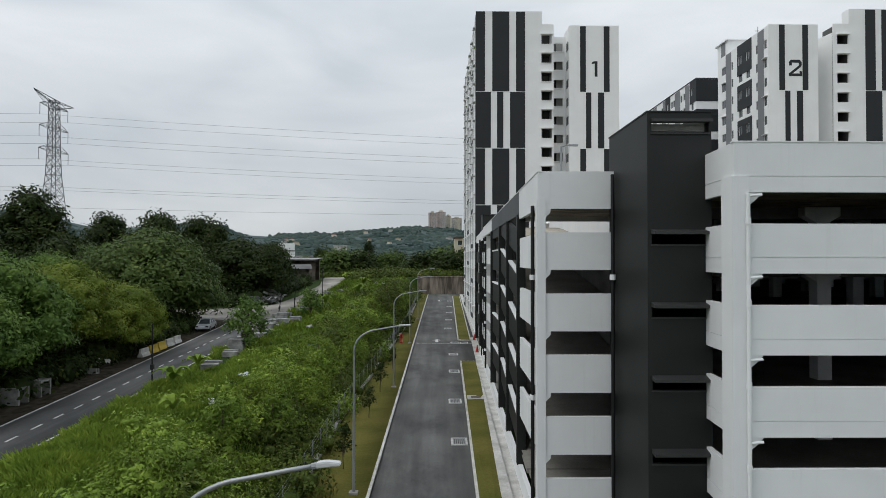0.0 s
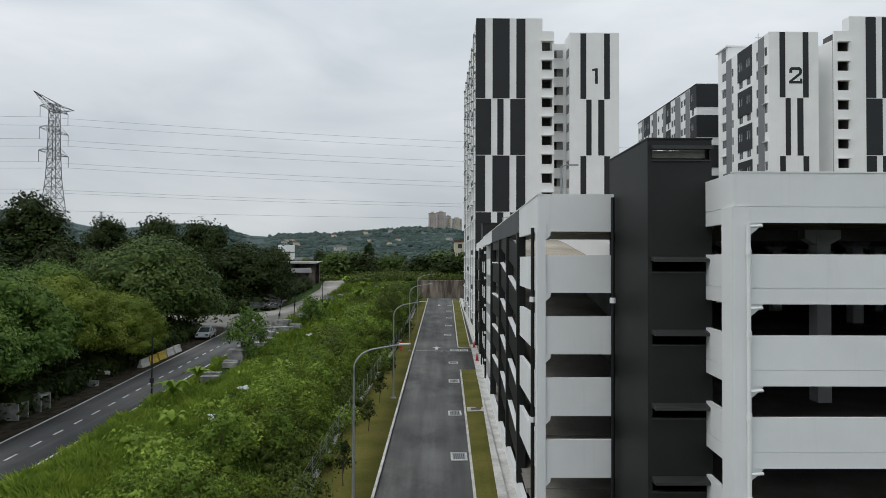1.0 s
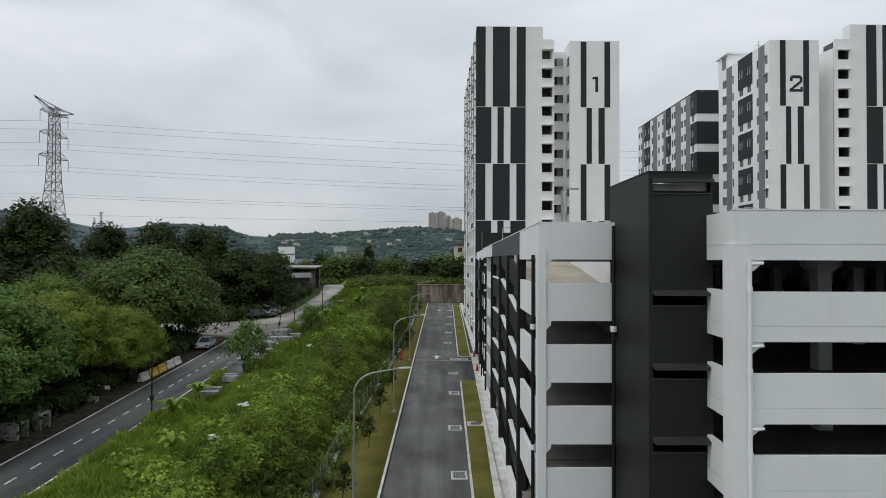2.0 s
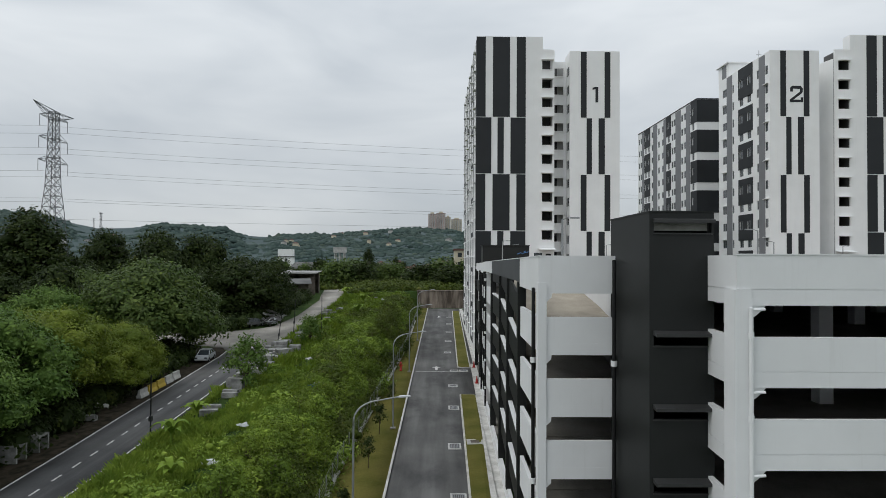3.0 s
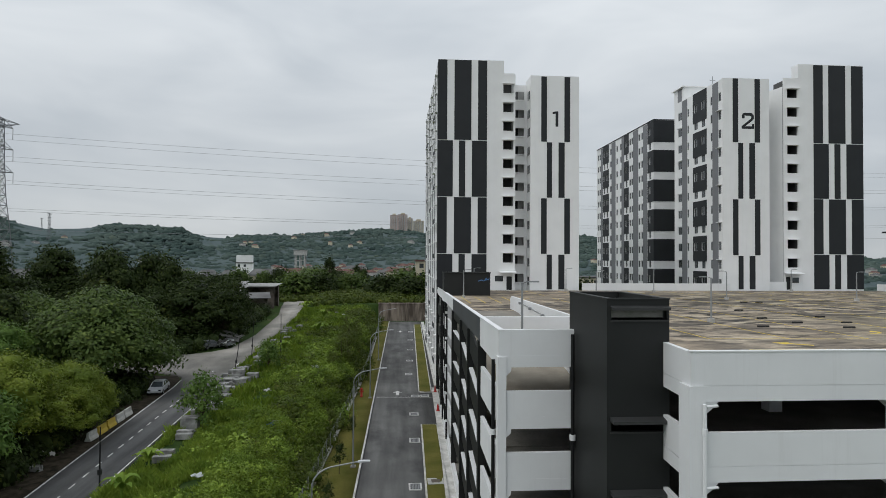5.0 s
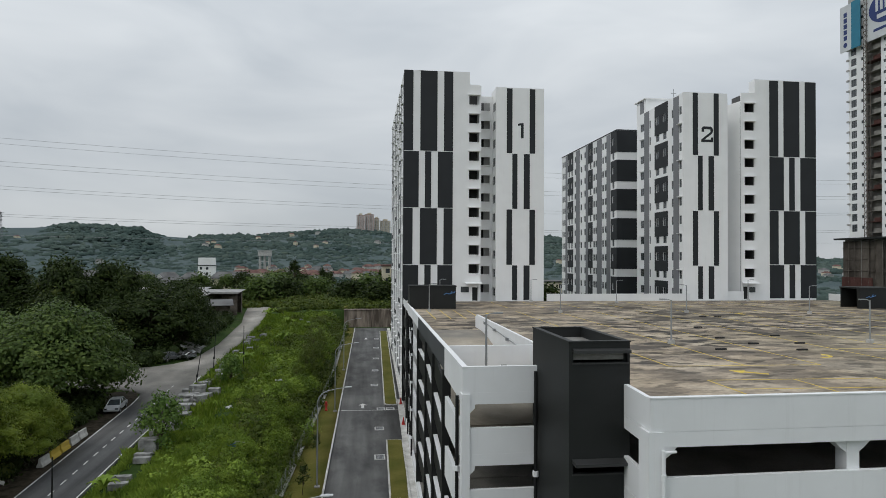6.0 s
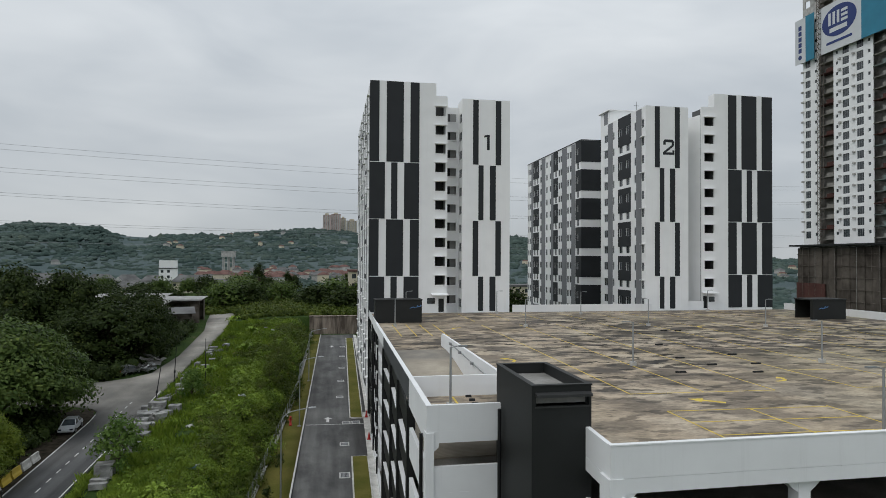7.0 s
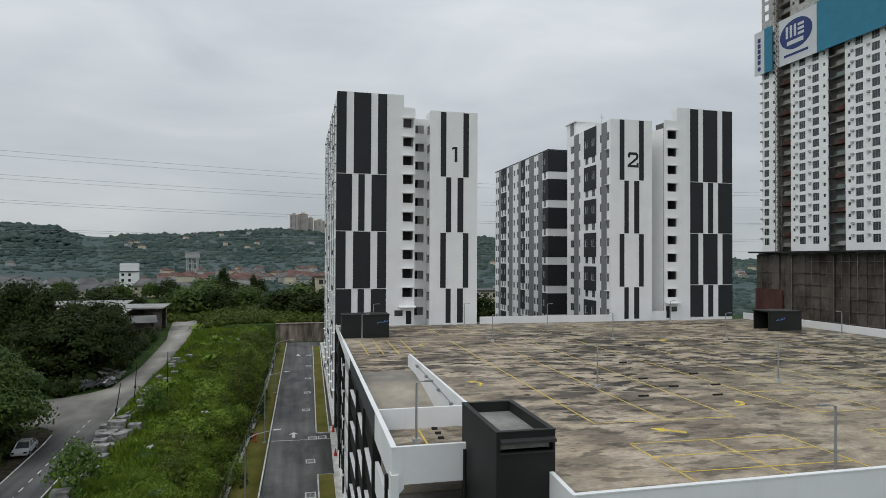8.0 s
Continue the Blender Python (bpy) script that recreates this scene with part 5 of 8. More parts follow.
def build_podium():
    ob = thing("site_podium", "construction podium wrapped in brown scaffold netting", "building")
    x0, ya, yb, top = 134.0, 92.0, 161.0, 28.9
    y, k = ya, 0
    while y < yb - 0.1:
        e = min(y + 2.3, yb)
        bm = bmesh.new()
        d = 0.25 * (k % 2) + 0.1 * math.sin(k * 2.3)
        box(bm, x0 + d, x0 + d + 0.3, y + 0.03, e - 0.03, 4, top - 0.9)
        part("netting", bm, NETTING, ob)
        bm = bmesh.new()
        beam(bm, (x0 - 0.2, y, 4), (x0 - 0.2, y, top - 0.4), 0.10)
        part("scaffold_pole", bm, CEMENT if k % 3 == 0 else RUST_WALL, ob)
        y, k = e, k + 1
    bm = bmesh.new()
    box(bm, x0 - 0.25, x0 - 0.1, 150.5, 161, 8, 18.1)
    part("netting", bm, NETTING_RED, ob, "faded red netting")
    for z in (7.5, 10.6, 13.7, 16.8, 19.9, 23.0, 26.1):
        bm = bmesh.new()
        box(bm, x0 - 0.12, x0 + 0.02, ya, yb, z, z + 0.12)
        part("scaffold_rail", bm, RUST_WALL, ob)
    bm = bmesh.new()
    box(bm, x0 + 0.8, 175, ya, yb, 2, top - 0.5)
    part("body", bm, CEMENT, ob)
    bm = bmesh.new()
    box(bm, x0 - 1.6, 175, ya, yb + 1.4, top - 0.45, top)
    part("roof_edge", bm, CHARCOAL, ob)


build_site_tower()
build_banners()
build_podium()


# ---------------------------------------------------------------- roof deck things
def flat_line(name, x0, y0, x1, y1, w, z, material, label, group, category="marking"):
    d = Vector((x1 - x0, y1 - y0)).normalized()
    n = Vector((-d.y, d.x)) * w / 2
    bm = bmesh.new()
    prism(bm, [(x0 - n.x, y0 - n.y), (x0 + n.x, y0 + n.y), (x1 + n.x, y1 + n.y), (x1 - n.x, y1 - n.y)][::-1], z - 0.02, z + 0.006)
    return solid(name, bm, material, label, category, group)


def arrow_mark(x, y, turn, size, z, material, label, group):
    c, s = math.cos(radians(turn)), math.sin(radians(turn))
    shape = [(0, -0.08), (0.62, -0.08), (0.62, -0.26), (1.0, 0), (0.62, 0.26), (0.62, 0.08), (0, 0.08)]
    bm = bmesh.new()
    zz = z if callable(z) else (lambda px, py: z)
    prism(bm, [(x + size * (c * u - s * v), y + size * (s * u + c * v)) for u, v in shape], lambda px, py: zz(px, py) - 0.02, lambda px, py: zz(px, py) + 0.007)
    return solid("arrow_marking", bm, material, label, "marking", group)


BAY = "yellow parking bay lines"
BAY_X = (19.35, 24.35, 29.35, 35.45, 41.0, 46.2, 51.6, 57.0, 62.4, 68.0)
for k, x in enumerate(BAY_X):
    flat_line("bay_line", x - 0.2, 28.0 if k < 6 else 28.6, x - 0.15, 34.9 - 0.08 * k, 0.1, DECK_Z, YELLOW, "faded yellow painted parking bay line", BAY)
    flat_line("bay_line", x - 0.1, 39.3 - 0.14 * k, x + 0.15, 60.0, 0.1, DECK_Z, YELLOW, "faded yellow painted parking bay line", BAY)
    flat_line("bay_line", x + 0.15, 60.0, x + 0.35, 80.0, 0.09, DECK_Z + 0.002, YELLOW, "worn yellow painted parking bay line", BAY)
    flat_line("bay_line", x + 0.6, 85.0, x + 0.5, 96.2, 0.09, DECK_Z, YELLOW, "worn yellow painted parking bay line", BAY)
for k in (0, 3, 5, 7):
    xa, xb = BAY_X[k] - 0.15, BAY_X[min(k + (2 if k in (0, 7) else 1), 9)] - 0.15
    for y in (30.2, 32.6, 34.95, 39.4, 45.9):
        if (k, y) == (0, 45.9):
            continue
        flat_line("bay_line", xa, y - 0.03 * (xa - 19), xb, y - 0.03 * (xb - 19) - 0.1, 0.09, DECK_Z + 0.001, YELLOW, "faded yellow painted line across the bays", BAY)
for k in range(4):
    flat_line("bay_line", 8.4 + 1.75 * k, 81.8, 8.3 + 1.7 * k, 70.2, 0.11, DECK_Z, YELLOW, "yellow motorcycle bay line by the dark kiosk", BAY)
flat_line("bay_line", 8.03, 40.3, 7.97, 37.2, 0.12, DECK_Z, YELLOW, "yellow line on the corner platform", BAY)


def turn_mark(x, y, turn, size, label, group):
    """A curved direction arrow: a bent stroke that widens into a head."""
    c, q = math.cos(radians(turn)), math.sin(radians(turn))
    mid = [(0.62 * math.sin(a), 0.62 - 0.62 * math.cos(a)) for a in np.linspace(0, 1.45, 7)]
    left = [(u * (1 - 0.09 / 0.62), 0.62 - (0.62 - v) * (1 - 0.09 / 0.62)) for u, v in mid]
    right = [(u * (1 + 0.09 / 0.62), 0.62 - (0.62 - v) * (1 + 0.09 / 0.62)) for u, v in mid]
    shape = [(-0.35, -0.09)] + right + [(0.9, 0.5), (0.66, 1.0), (0.28, 0.6)] + left[::-1] + [(-0.35, 0.09)]
    bm = bmesh.new()
    prism(bm, [(x + size * (c * u - q * v), y + size * (q * u + c * v)) for u, v in shape], DECK_Z - 0.02, DECK_Z + 0.008)
    return solid("arrow_marking", bm, YELLOW, label, "marking", group)


DECK_ARROWS = "yellow deck arrows"
arrow_mark(23.8, 36.3, 142, 2.1, DECK_Z, YELLOW, "yellow painted direction arrow on the deck", DECK_ARROWS)
turn_mark(31.9, 41.7, 8, 1.3, "yellow curved arrow painted on the deck", DECK_ARROWS)
turn_mark(15.7, 52.6, 60, 1.5, "yellow curved arrow painted on the deck", DECK_ARROWS)
turn_mark(47.8, 75.6, 180, 1.5, "worn yellow curved arrow painted on the deck", DECK_ARROWS)
turn_mark(16.0, 77.6, 190, 1.4, "worn yellow curved arrow painted on the deck", DECK_ARROWS)


def deck_lamp():
    ob = thing("lamp_post", "slim grey roof deck lamp post with a short arm", "lamp", "roof deck lamp posts")
    bm = bmesh.new()
    tube(bm, [(0, 0, 0.3), (0, 0, 1.5), (0, 0, 3.45)], [0.075, 0.07, 0.055], 8)
    part("pole", bm, GALV, ob)
    bm = bmesh.new()
    box(bm, -0.2, 0.2, -0.2, 0.2, 0, 0.32)
    part("footing", bm, PALE_CONCRETE, ob, "weathered concrete footing")
    bm = bmesh.new()
    tube(bm, [(0, 0, 3.4), (0.25, 0, 3.5), (0.5, 0, 3.52)], 0.03, 6)
    part("arm", bm, GALV, ob)
    bm = bmesh.new()
    box(bm, 0.45, 0.95, -0.09, 0.09, 3.47, 3.56)
    part("lamp_head", bm, GALV, ob)
    return ob


lamp = deck_lamp()
lamp.matrix_basis = pose(7.35, 37.5, DECK_Z)
for x, y, r in ((24.7, 77.4, 0), (24.5, 49.1, 180), (40.9, 48.1, 180), (26.1, 27.9, 180), (38.8, 93.4, 0), (40.9, 76.6, 180), (55.6, 73.7, 0), (73.7, 73.3, 180), (8.6, 80.2, 0), (26.2, 96.5, 0), (62.5, 96.5, 0), (57.0, 48.0, 180), (12.0, 97.0, 0)):
    copy_thing(lamp, pose(x, y, DECK_Z, 0, 0, r))


def squiggle(owner, x, y, z, s, axis="x"):
    """A small blue painted mark of loose strokes."""
    for a, c in (((0, 0), (0.45, 0.18)), ((0.45, 0.18), (0.7, 0.02)), ((0.75, 0.1), (1.25, 0.24)), ((0.9, 0.24), (1.1, 0.42)), ((1.3, 0.2), (1.5, 0.4))):
        bm = bmesh.new()
        p = [(x + s * u, y, z + s * v) if axis == "x" else (x, y + s * u, z + s * v) for u, v in (a, c)]
        beam(bm, p[0], p[1], 0.07)
        part("painted_mark", bm, BLUE_MARK, owner, "blue painted stroke")


def build_kiosks():
    ob = thing("deck_kiosk", "charcoal box at the foot of the tower on the deck", "kiosk")
    bm = bmesh.new()
    box(bm, 6.45, 12.6, 84.4, 87.4, DECK_Z - 0.2, DECK_Z + 2.95)
    part("cabin", bm, CHARCOAL, ob)
    bm = bmesh.new()
    box(bm, 6.38, 12.68, 84.3, 87.5, DECK_Z + 2.95, DECK_Z + 3.08)
    part("roof", bm, CHARCOAL, ob)
    squiggle(ob, 11.0, 84.38, DECK_Z + 1.9, 1.0)
    ob = thing("deck_kiosk", "charcoal entrance kiosk with an open front on the deck", "kiosk")
    x0, x1, y0, y1, h = 69.0, 74.4, 81.0, 84.6, 2.75
    for a in ((x0, x1, y1 - 0.15, y1), (x0, x1, y0, y0 + 0.15), (x1 - 0.15, x1, y0 + 0.15, y1 - 0.15), (x0, x0 + 0.15, y0 + 0.15, y0 + 0.6)):
        bm = bmesh.new()
        box(bm, *a, DECK_Z, DECK_Z + h)
        part("wall", bm, CHARCOAL, ob)
    bm = bmesh.new()
    box(bm, x0 - 0.1, x1 + 0.05, y0 - 0.1, y1 + 0.1, DECK_Z + h, DECK_Z + h + 0.2)
    part("roof", bm, CHARCOAL, ob)
    bm = bmesh.new()
    box(bm, x0 + 2.0, x0 + 2.08, y0 + 1.6, y0 + 2.0, DECK_Z + 1.3, DECK_Z + 1.7)
    part("sign_plate", bm, RED, ob, "small red sign inside the kiosk")
    squiggle(ob, 69.9, 80.97, DECK_Z + 1.5, 1.0)


build_kiosks()


def wheel_stop(x, y, half=0.4):
    bm = bmesh.new()
    extrude_profile(bm, [(-0.12, 0), (0.12, 0), (0.07, 0.12), (-0.07, 0.12)], "x", -half, half)
    ob = solid("wheel_stop", bm, RUBBER, "black rubber wheel stop on the deck", "wheel stop", "wheel stops")
    ob.matrix_basis = pose(x, y, DECK_Z)


for x, y in ((9.0, 40.2), (9.0, 39.2), (8.95, 38.2)):
    wheel_stop(x, y, 0.17)
for x, y in ((39.9, 71.1), (41.6, 70.9), (32.9, 59.9), (30.3, 51.9), (31.0, 48.4), (26.6, 45.7), (34.9, 48.3), (32.5, 44.9), (36.1, 53.0)):
    wheel_stop(x, y)


# ---------------------------------------------------------------- access road things
def street_lamp(head=0.7):
    ob = thing("street_lamp", "tall galvanised street lamp with a curved arm over the road", "lamp", "street lamps along the access road")
    bm = bmesh.new()
    box(bm, -0.25, 0.25, -0.25, 0.25, 0.0, 0.12)
    part("base_plate", bm, CEMENT, ob)
    bm = bmesh.new()
    tube(bm, [(0, 0, 0.1), (0, 0, 4), (0, 0, 8.0)], [0.095, 0.075, 0.055], 10)
    part("pole", bm, GALV, ob)
    bm = bmesh.new()
    bow = [(0, 0, 7.95)] + [(1.55 - 1.55 * math.cos(q), 0, 8.25 + 1.2 * math.sin(q)) for q in np.linspace(0.06, 1.42, 11)] + [(2.05, 0, 9.57), (2.6, 0, 9.66)]
    tube(bm, bow, [0.055 - 0.0012 * k for k in range(len(bow))], 8)
    part("arm", bm, GALV, ob, smooth=True)
    bm = bmesh.new()
    tube(bm, [(2.5, 0, 9.645), (2.62, 0, 9.665)], 0.055, 8)
    part("collar", bm, ALU, ob)
    bm = bmesh.new()
    extrude_profile(bm, [(2.58, 9.625), (2.58 + head, 9.64 + 0.06 * head), (2.58 + head, 9.69 + 0.06 * head), (2.58 + head * 0.45, 9.74), (2.58, 9.715)], "y", -0.19 * head, 0.19 * head)
    bmesh.ops.bevel(bm, geom=bm.edges[:], offset=0.018, segments=2, affect="EDGES")
    part("lamp_head", bm, LAMP_GREY, ob, "pale grey slim lamp head")
    return ob


lamp = street_lamp()
lamp.matrix_basis = pose(-4.45, 38.6, site_z(38.6) + 0.06)
short = street_lamp(0.42)
short.matrix_basis = pose(-4.35, 13.5, site_z(13.5) + 0.06) @ Matrix.Diagonal((1, 1, 1.036, 1))
for x, y in ((-3.95, 64.8), (-3.5, 91.9), (-3.2, 120.5)):
    copy_thing(lamp, pose(x, y, site_z(y) + 0.06))


def build_fence():
    ob = tagged(new("fence"), "grey post-and-wire fence along the bank", "fence")
    bm = bmesh.new()
    tube(bm, [(0, 0, 0), (0, 0, 1.9)], 0.035, 6)
    post = mesh_from(bm, "post", GALV)
    ys = list(np.arange(20, 180, 2.5))
    for y in ys:
        shared("post", post, ob, pose(fence_x(y), y, site_z(y)))
    for h in (0.15, 0.45, 0.75, 1.05, 1.35, 1.65, 1.88):
        bm = bmesh.new()
        tube(bm, [(fence_x(y), y, site_z(y) + h) for y in ys], 0.008, 4)
        part("wire", bm, GALV, ob)
    bm = bmesh.new()
    for a, c in zip(ys, ys[1:]):
        prism(bm, [(fence_x(a) - 0.2, a), (fence_x(a) + 0.12, a), (fence_x(c) + 0.12, c), (fence_x(c) - 0.2, c)], lambda px, py: site_z(py) - 0.2, lambda px, py: site_z(py) + 0.3)
    part("footing", bm, PALE_CONCRETE, ob, "weathered concrete footing")


build_fence()


def hydrant(x, y):
    ob = thing("fire_hydrant", "red pillar fire hydrant on the verge", "hydrant", m=pose(x, y, site_z(y) + 0.06))
    bm = bmesh.new()
    tube(bm, [(0, 0, 0), (0, 0, 0.15), (0, 0, 0.16), (0, 0, 1.0), (0, 0, 1.05), (0, 0, 1.2), (0, 0, 1.32)], [0.22, 0.22, 0.15, 0.14, 0.19, 0.17, 0.05], 12)
    part("barrel", bm, RED, ob, smooth=True)
    for s in (-1, 1):
        bm = bmesh.new()
        tube(bm, [(0, 0, 0.8), (s * 0.3, 0, 0.8)], 0.08, 8)
        part("outlet", bm, RED, ob)


hydrant(-4.75, 92.6)


def traffic_cone(x, y, z):
    bm = bmesh.new()
    box(bm, -0.24, 0.24, -0.24, 0.24, 0, 0.05)
    tube(bm, [(0, 0, 0.05), (0, 0, 0.95)], [0.2, 0.05], 12)
    ob = solid("traffic_cone", bm, RED, "red plastic traffic cone on the apron", "cone", "traffic cones")
    ob.matrix_basis = pose(x, y, z)


traffic_cone(5.75, 84.8, site_z(84.8) + 0.07)
traffic_cone(6.0, 95.2, site_z(95.2) + 0.07)


def drain_cover(x, y, w=1.15, l=1.5):
    """Iron grating in a pale concrete frame, set in the asphalt."""
    z = site_z(y)
    ob = thing("drain_cover", "iron drain grating in a pale concrete frame", "drain", "road drains", pose(x, y, z))
    bm = bmesh.new()
    for a in ((-w / 2, w / 2, -l / 2, -l / 2 + 0.14), (-w / 2, w / 2, l / 2 - 0.14, l / 2), (-w / 2, -w / 2 + 0.14, -l / 2 + 0.14, l / 2 - 0.14), (w / 2 - 0.14, w / 2, -l / 2 + 0.14, l / 2 - 0.14)):
        box(bm, *a, -0.05, 0.05)
    part("frame", bm, ROADLINE, ob)
    bm = bmesh.new()
    n = 7
    for k in range(n):
        u = -w / 2 + 0.18 + (w - 0.36) * k / (n - 1)
        box(bm, u - 0.035, u + 0.035, -l / 2 + 0.15, l / 2 - 0.15, -0.04, 0.045)
    part("grating", bm, CABLE, ob)


for x, y in ((2.0, 48.1), (2.05, 59.6), (2.35, 72.8), (2.55, 83.5), (3.0, 92.9), (2.3, 108), (2.65, 120), (3.0, 132), (3.3, 145), (3.6, 158), (4.35, 93.0)):
    drain_cover(x, y, 1.2, 1.7 if y < 75 else 1.4)


def manhole(x, y):
    z = site_z(y) + 0.18
    ob = thing("manhole", "square concrete inspection cover in the turf strip", "manhole", m=pose(x, y, z))
    bm = bmesh.new()
    box(bm, -0.75, 0.75, -0.75, 0.75, -0.1, 0.05)
    part("surround", bm, PALE_CONCRETE, ob)
    bm = bmesh.new()
    box(bm, -0.4, 0.4, -0.4, 0.4, 0.05, 0.07)
    part("lid", bm, RUST_WALL, ob)


manhole(3.95, 60.3)


def ground_line(name, pts, w, zf, lift, material, label, group):
    bm = bmesh.new()
    for (xa, ya), (xb, yb) in zip(pts, pts[1:]):
        d = Vector((xb - xa, yb - ya)).normalized()
        n = Vector((-d.y, d.x)) * w / 2
        ring = [(xa + n.x, ya + n.y), (xa - n.x, ya - n.y), (xb - n.x, yb - n.y), (xb + n.x, yb + n.y)]
        prism(bm, ring, lambda px, py: zf(py) + lift - 0.02, lambda px, py: zf(py) + lift + 0.007)
    return solid(name, bm, material, label, "marking", group)


ground_line("stop_line", [(-2.6, 92.6), (5.6, 92.2)], 0.16, site_z, 0.0, ROADLINE, "worn white line across the access road", "road lines")
arrow_mark(0.4, 93.6, 90, 2.6, lambda px, py: site_z(py), ROADLINE, "white painted arrow on the access road", "road arrows")
arrow_mark(1.05, 160.0, 270, 2.6, lambda px, py: site_z(py), ROADLINE, "white painted arrow on the access road", "road arrows")


def lane_mid(y):
    return (ramp_of(LANE_LEFT, min(y, 90)) + ramp_of(LANE_RIGHT, y)) / 2


for k in range(34):
    y = 17.45 + 2.35 * k
    if y < 96:
        ground_line("lane_dash", [(lane_mid(y), y), (lane_mid(y + 1.05), y + 1.05)], 0.14, lane_z, 0.02, ROADLINE, "white centre dash on the public road", "lane dashes")
ground_line("edge_line", [(ramp_of(LANE_LEFT, y) + 0.12, y) for y in np.arange(10, 93, 4)], 0.13, lane_z, 0.02, ROADLINE, "white edge line of the public road", "road lines")
ground_line("edge_line", [(ramp_of(LANE_RIGHT, y) - 0.12, y) for y in np.arange(10, 93, 4)], 0.13, lane_z, 0.02, ROADLINE, "white edge line of the public road", "road lines")
ground_line("edge_line", [(-35.0, 104.0), (-37.0, 106.0)], 0.13, lane_z, 0.02, ROADLINE, "white edge line bending into the junction", "road lines")
ground_line("edge_line", [(ramp_of(LANE_RIGHT, y) - 0.25, y) for y in np.arange(94, 103, 4)], 0.13, lane_z, 0.02, ROADLINE, "white edge line of the public road", "road lines")


# ---------------------------------------------------------------- public road things
def car(name, label, x, y, turn, paint_mat, z, wreck=False):
    """A saloon: shaped lower body, cabin, glazing, four wheels, lamps."""
    ob = thing(name, label, "car", "parked cars", pose(x, y, z, 0, 0, turn))
    bm = bmesh.new()
    prof = [(-2.2, 0.32), (2.15, 0.32), (2.25, 0.5), (2.2, 0.72), (1.2, 0.9), (-1.7, 0.95), (-2.2, 0.88), (-2.28, 0.6)]
    extrude_profile(bm, prof, "y", -0.82, 0.82)
    bmesh.ops.bevel(bm, geom=bm.edges[:], offset=0.06, segments=2, affect="EDGES")
    part("body", bm, paint_mat, ob, smooth=False)
    bm = bmesh.new()
    lo = [bm.verts.new(p) for p in ((1.15, -0.76, 0.88), (1.15, 0.76, 0.88), (-1.75, 0.76, 0.93), (-1.75, -0.76, 0.93))]
    hi = [bm.verts.new(p) for p in ((0.35, -0.58, 1.42), (0.35, 0.58, 1.42), (-1.05, 0.58, 1.43), (-1.05, -0.58, 1.43))]
    bm.faces.new(lo[::-1]), bm.faces.new(hi)
    for i in range(4):
        bm.faces.new([lo[i], lo[(i + 1) % 4], hi[(i + 1) % 4], hi[i]])
    part("cabin_glass", bm, GLASS, ob)
    bm = bmesh.new()
    box(bm, -1.08, 0.38, -0.6, 0.6, 1.41, 1.46)
    part("roof", bm, paint_mat, ob)
    for s in (-1, 1):
        for a, c in (((1.15, 0.765, 0.88), (0.35, 0.59, 1.43)), ((-0.4, 0.775, 0.9), (-0.38, 0.59, 1.43)), ((-1.75, 0.765, 0.93), (-1.05, 0.59, 1.43))):
            bm = bmesh.new()
            beam(bm, (a[0], s * a[1], a[2]), (c[0], s * c[1], c[2]), 0.07)
            part("pillar", bm, paint_mat, ob)
    for wx in (-1.35, 1.4):
        for wy in (-0.8, 0.8):
            bm = bmesh.new()
            tube(bm, [(wx, wy - 0.1, 0.31), (wx, wy + 0.1, 0.31)], 0.31, 16)
            w = part("wheel", bm, RUBBER, ob)
            bm = bmesh.new()
            tube(bm, [(wx, wy - 0.11, 0.31), (wx, wy + 0.11, 0.31)], 0.18, 12)
            part("rim", bm, GALV, w)
    for s in (-1, 1):
        bm = bmesh.new()
        box(bm, 2.14, 2.235, s * 0.6 - 0.17, s * 0.6 + 0.17, 0.58, 0.74)
        part("headlight", bm, GLASS, ob)
        bm = bmesh.new()
        box(bm, -2.27, -2.2, s * 0.62 - 0.14, s * 0.62 + 0.14, 0.68, 0.84)
        part("tail_light", bm, RED, ob)
    return ob


car("parked_car", "silver saloon car parked at the road edge under trees", -29.6, 83.4, 277, CAR_SILVER, lane_z(82.6) + 0.03)
car("derelict_car", "dark derelict car under the trees by the bend", -32.6, 114.6, 60, CAR_DARK, lane_z(114.6) + 0.15)


def scrap_heap():
    """Crushed bonnets, doors and sheets thrown on one another."""
    r = random.Random(44)
    ob = thing("scrap_heap", "heap of pale crushed car panels at the road edge", "scrap", m=pose(-30.7, 119.4, lane_z(119.4) + 0.1))
    for k in range(34):
        bm = bmesh.new()
        w, l = r.uniform(0.7, 1.6), r.uniform(0.9, 2.2)
        grid = [[bm.verts.new((w * (i / 3 - 0.5), l * (j / 3 - 0.5), r.uniform(-0.1, 0.12))) for i in range(4)] for j in range(4)]
        for j in range(3):
            for i in range(3):
                bm.faces.new([grid[j][i], grid[j][i + 1], grid[j + 1][i + 1], grid[j + 1][i]])
        bmesh.ops.solidify(bm, geom=bm.faces[:], thickness=0.05)
        v = r.uniform(-4.2, 4.2)
        u = r.uniform(-1.3, 1.3)
        h = r.uniform(0.1, 2.1) * (1 - (v / 5.2) ** 2) * (1 - abs(u) / 2.4)
        bmesh.ops.transform(bm, matrix=pose(u, v, h + 0.15, r.uniform(-45, 45), r.uniform(-40, 40), r.uniform(0, 360)), verts=bm.verts[:])
        part("scrap_panel", bm, r.choice((ZINC, BANNER_WHITE, PALE_CONCRETE, CAR_SILVER, ZINC)), ob)


scrap_heap()


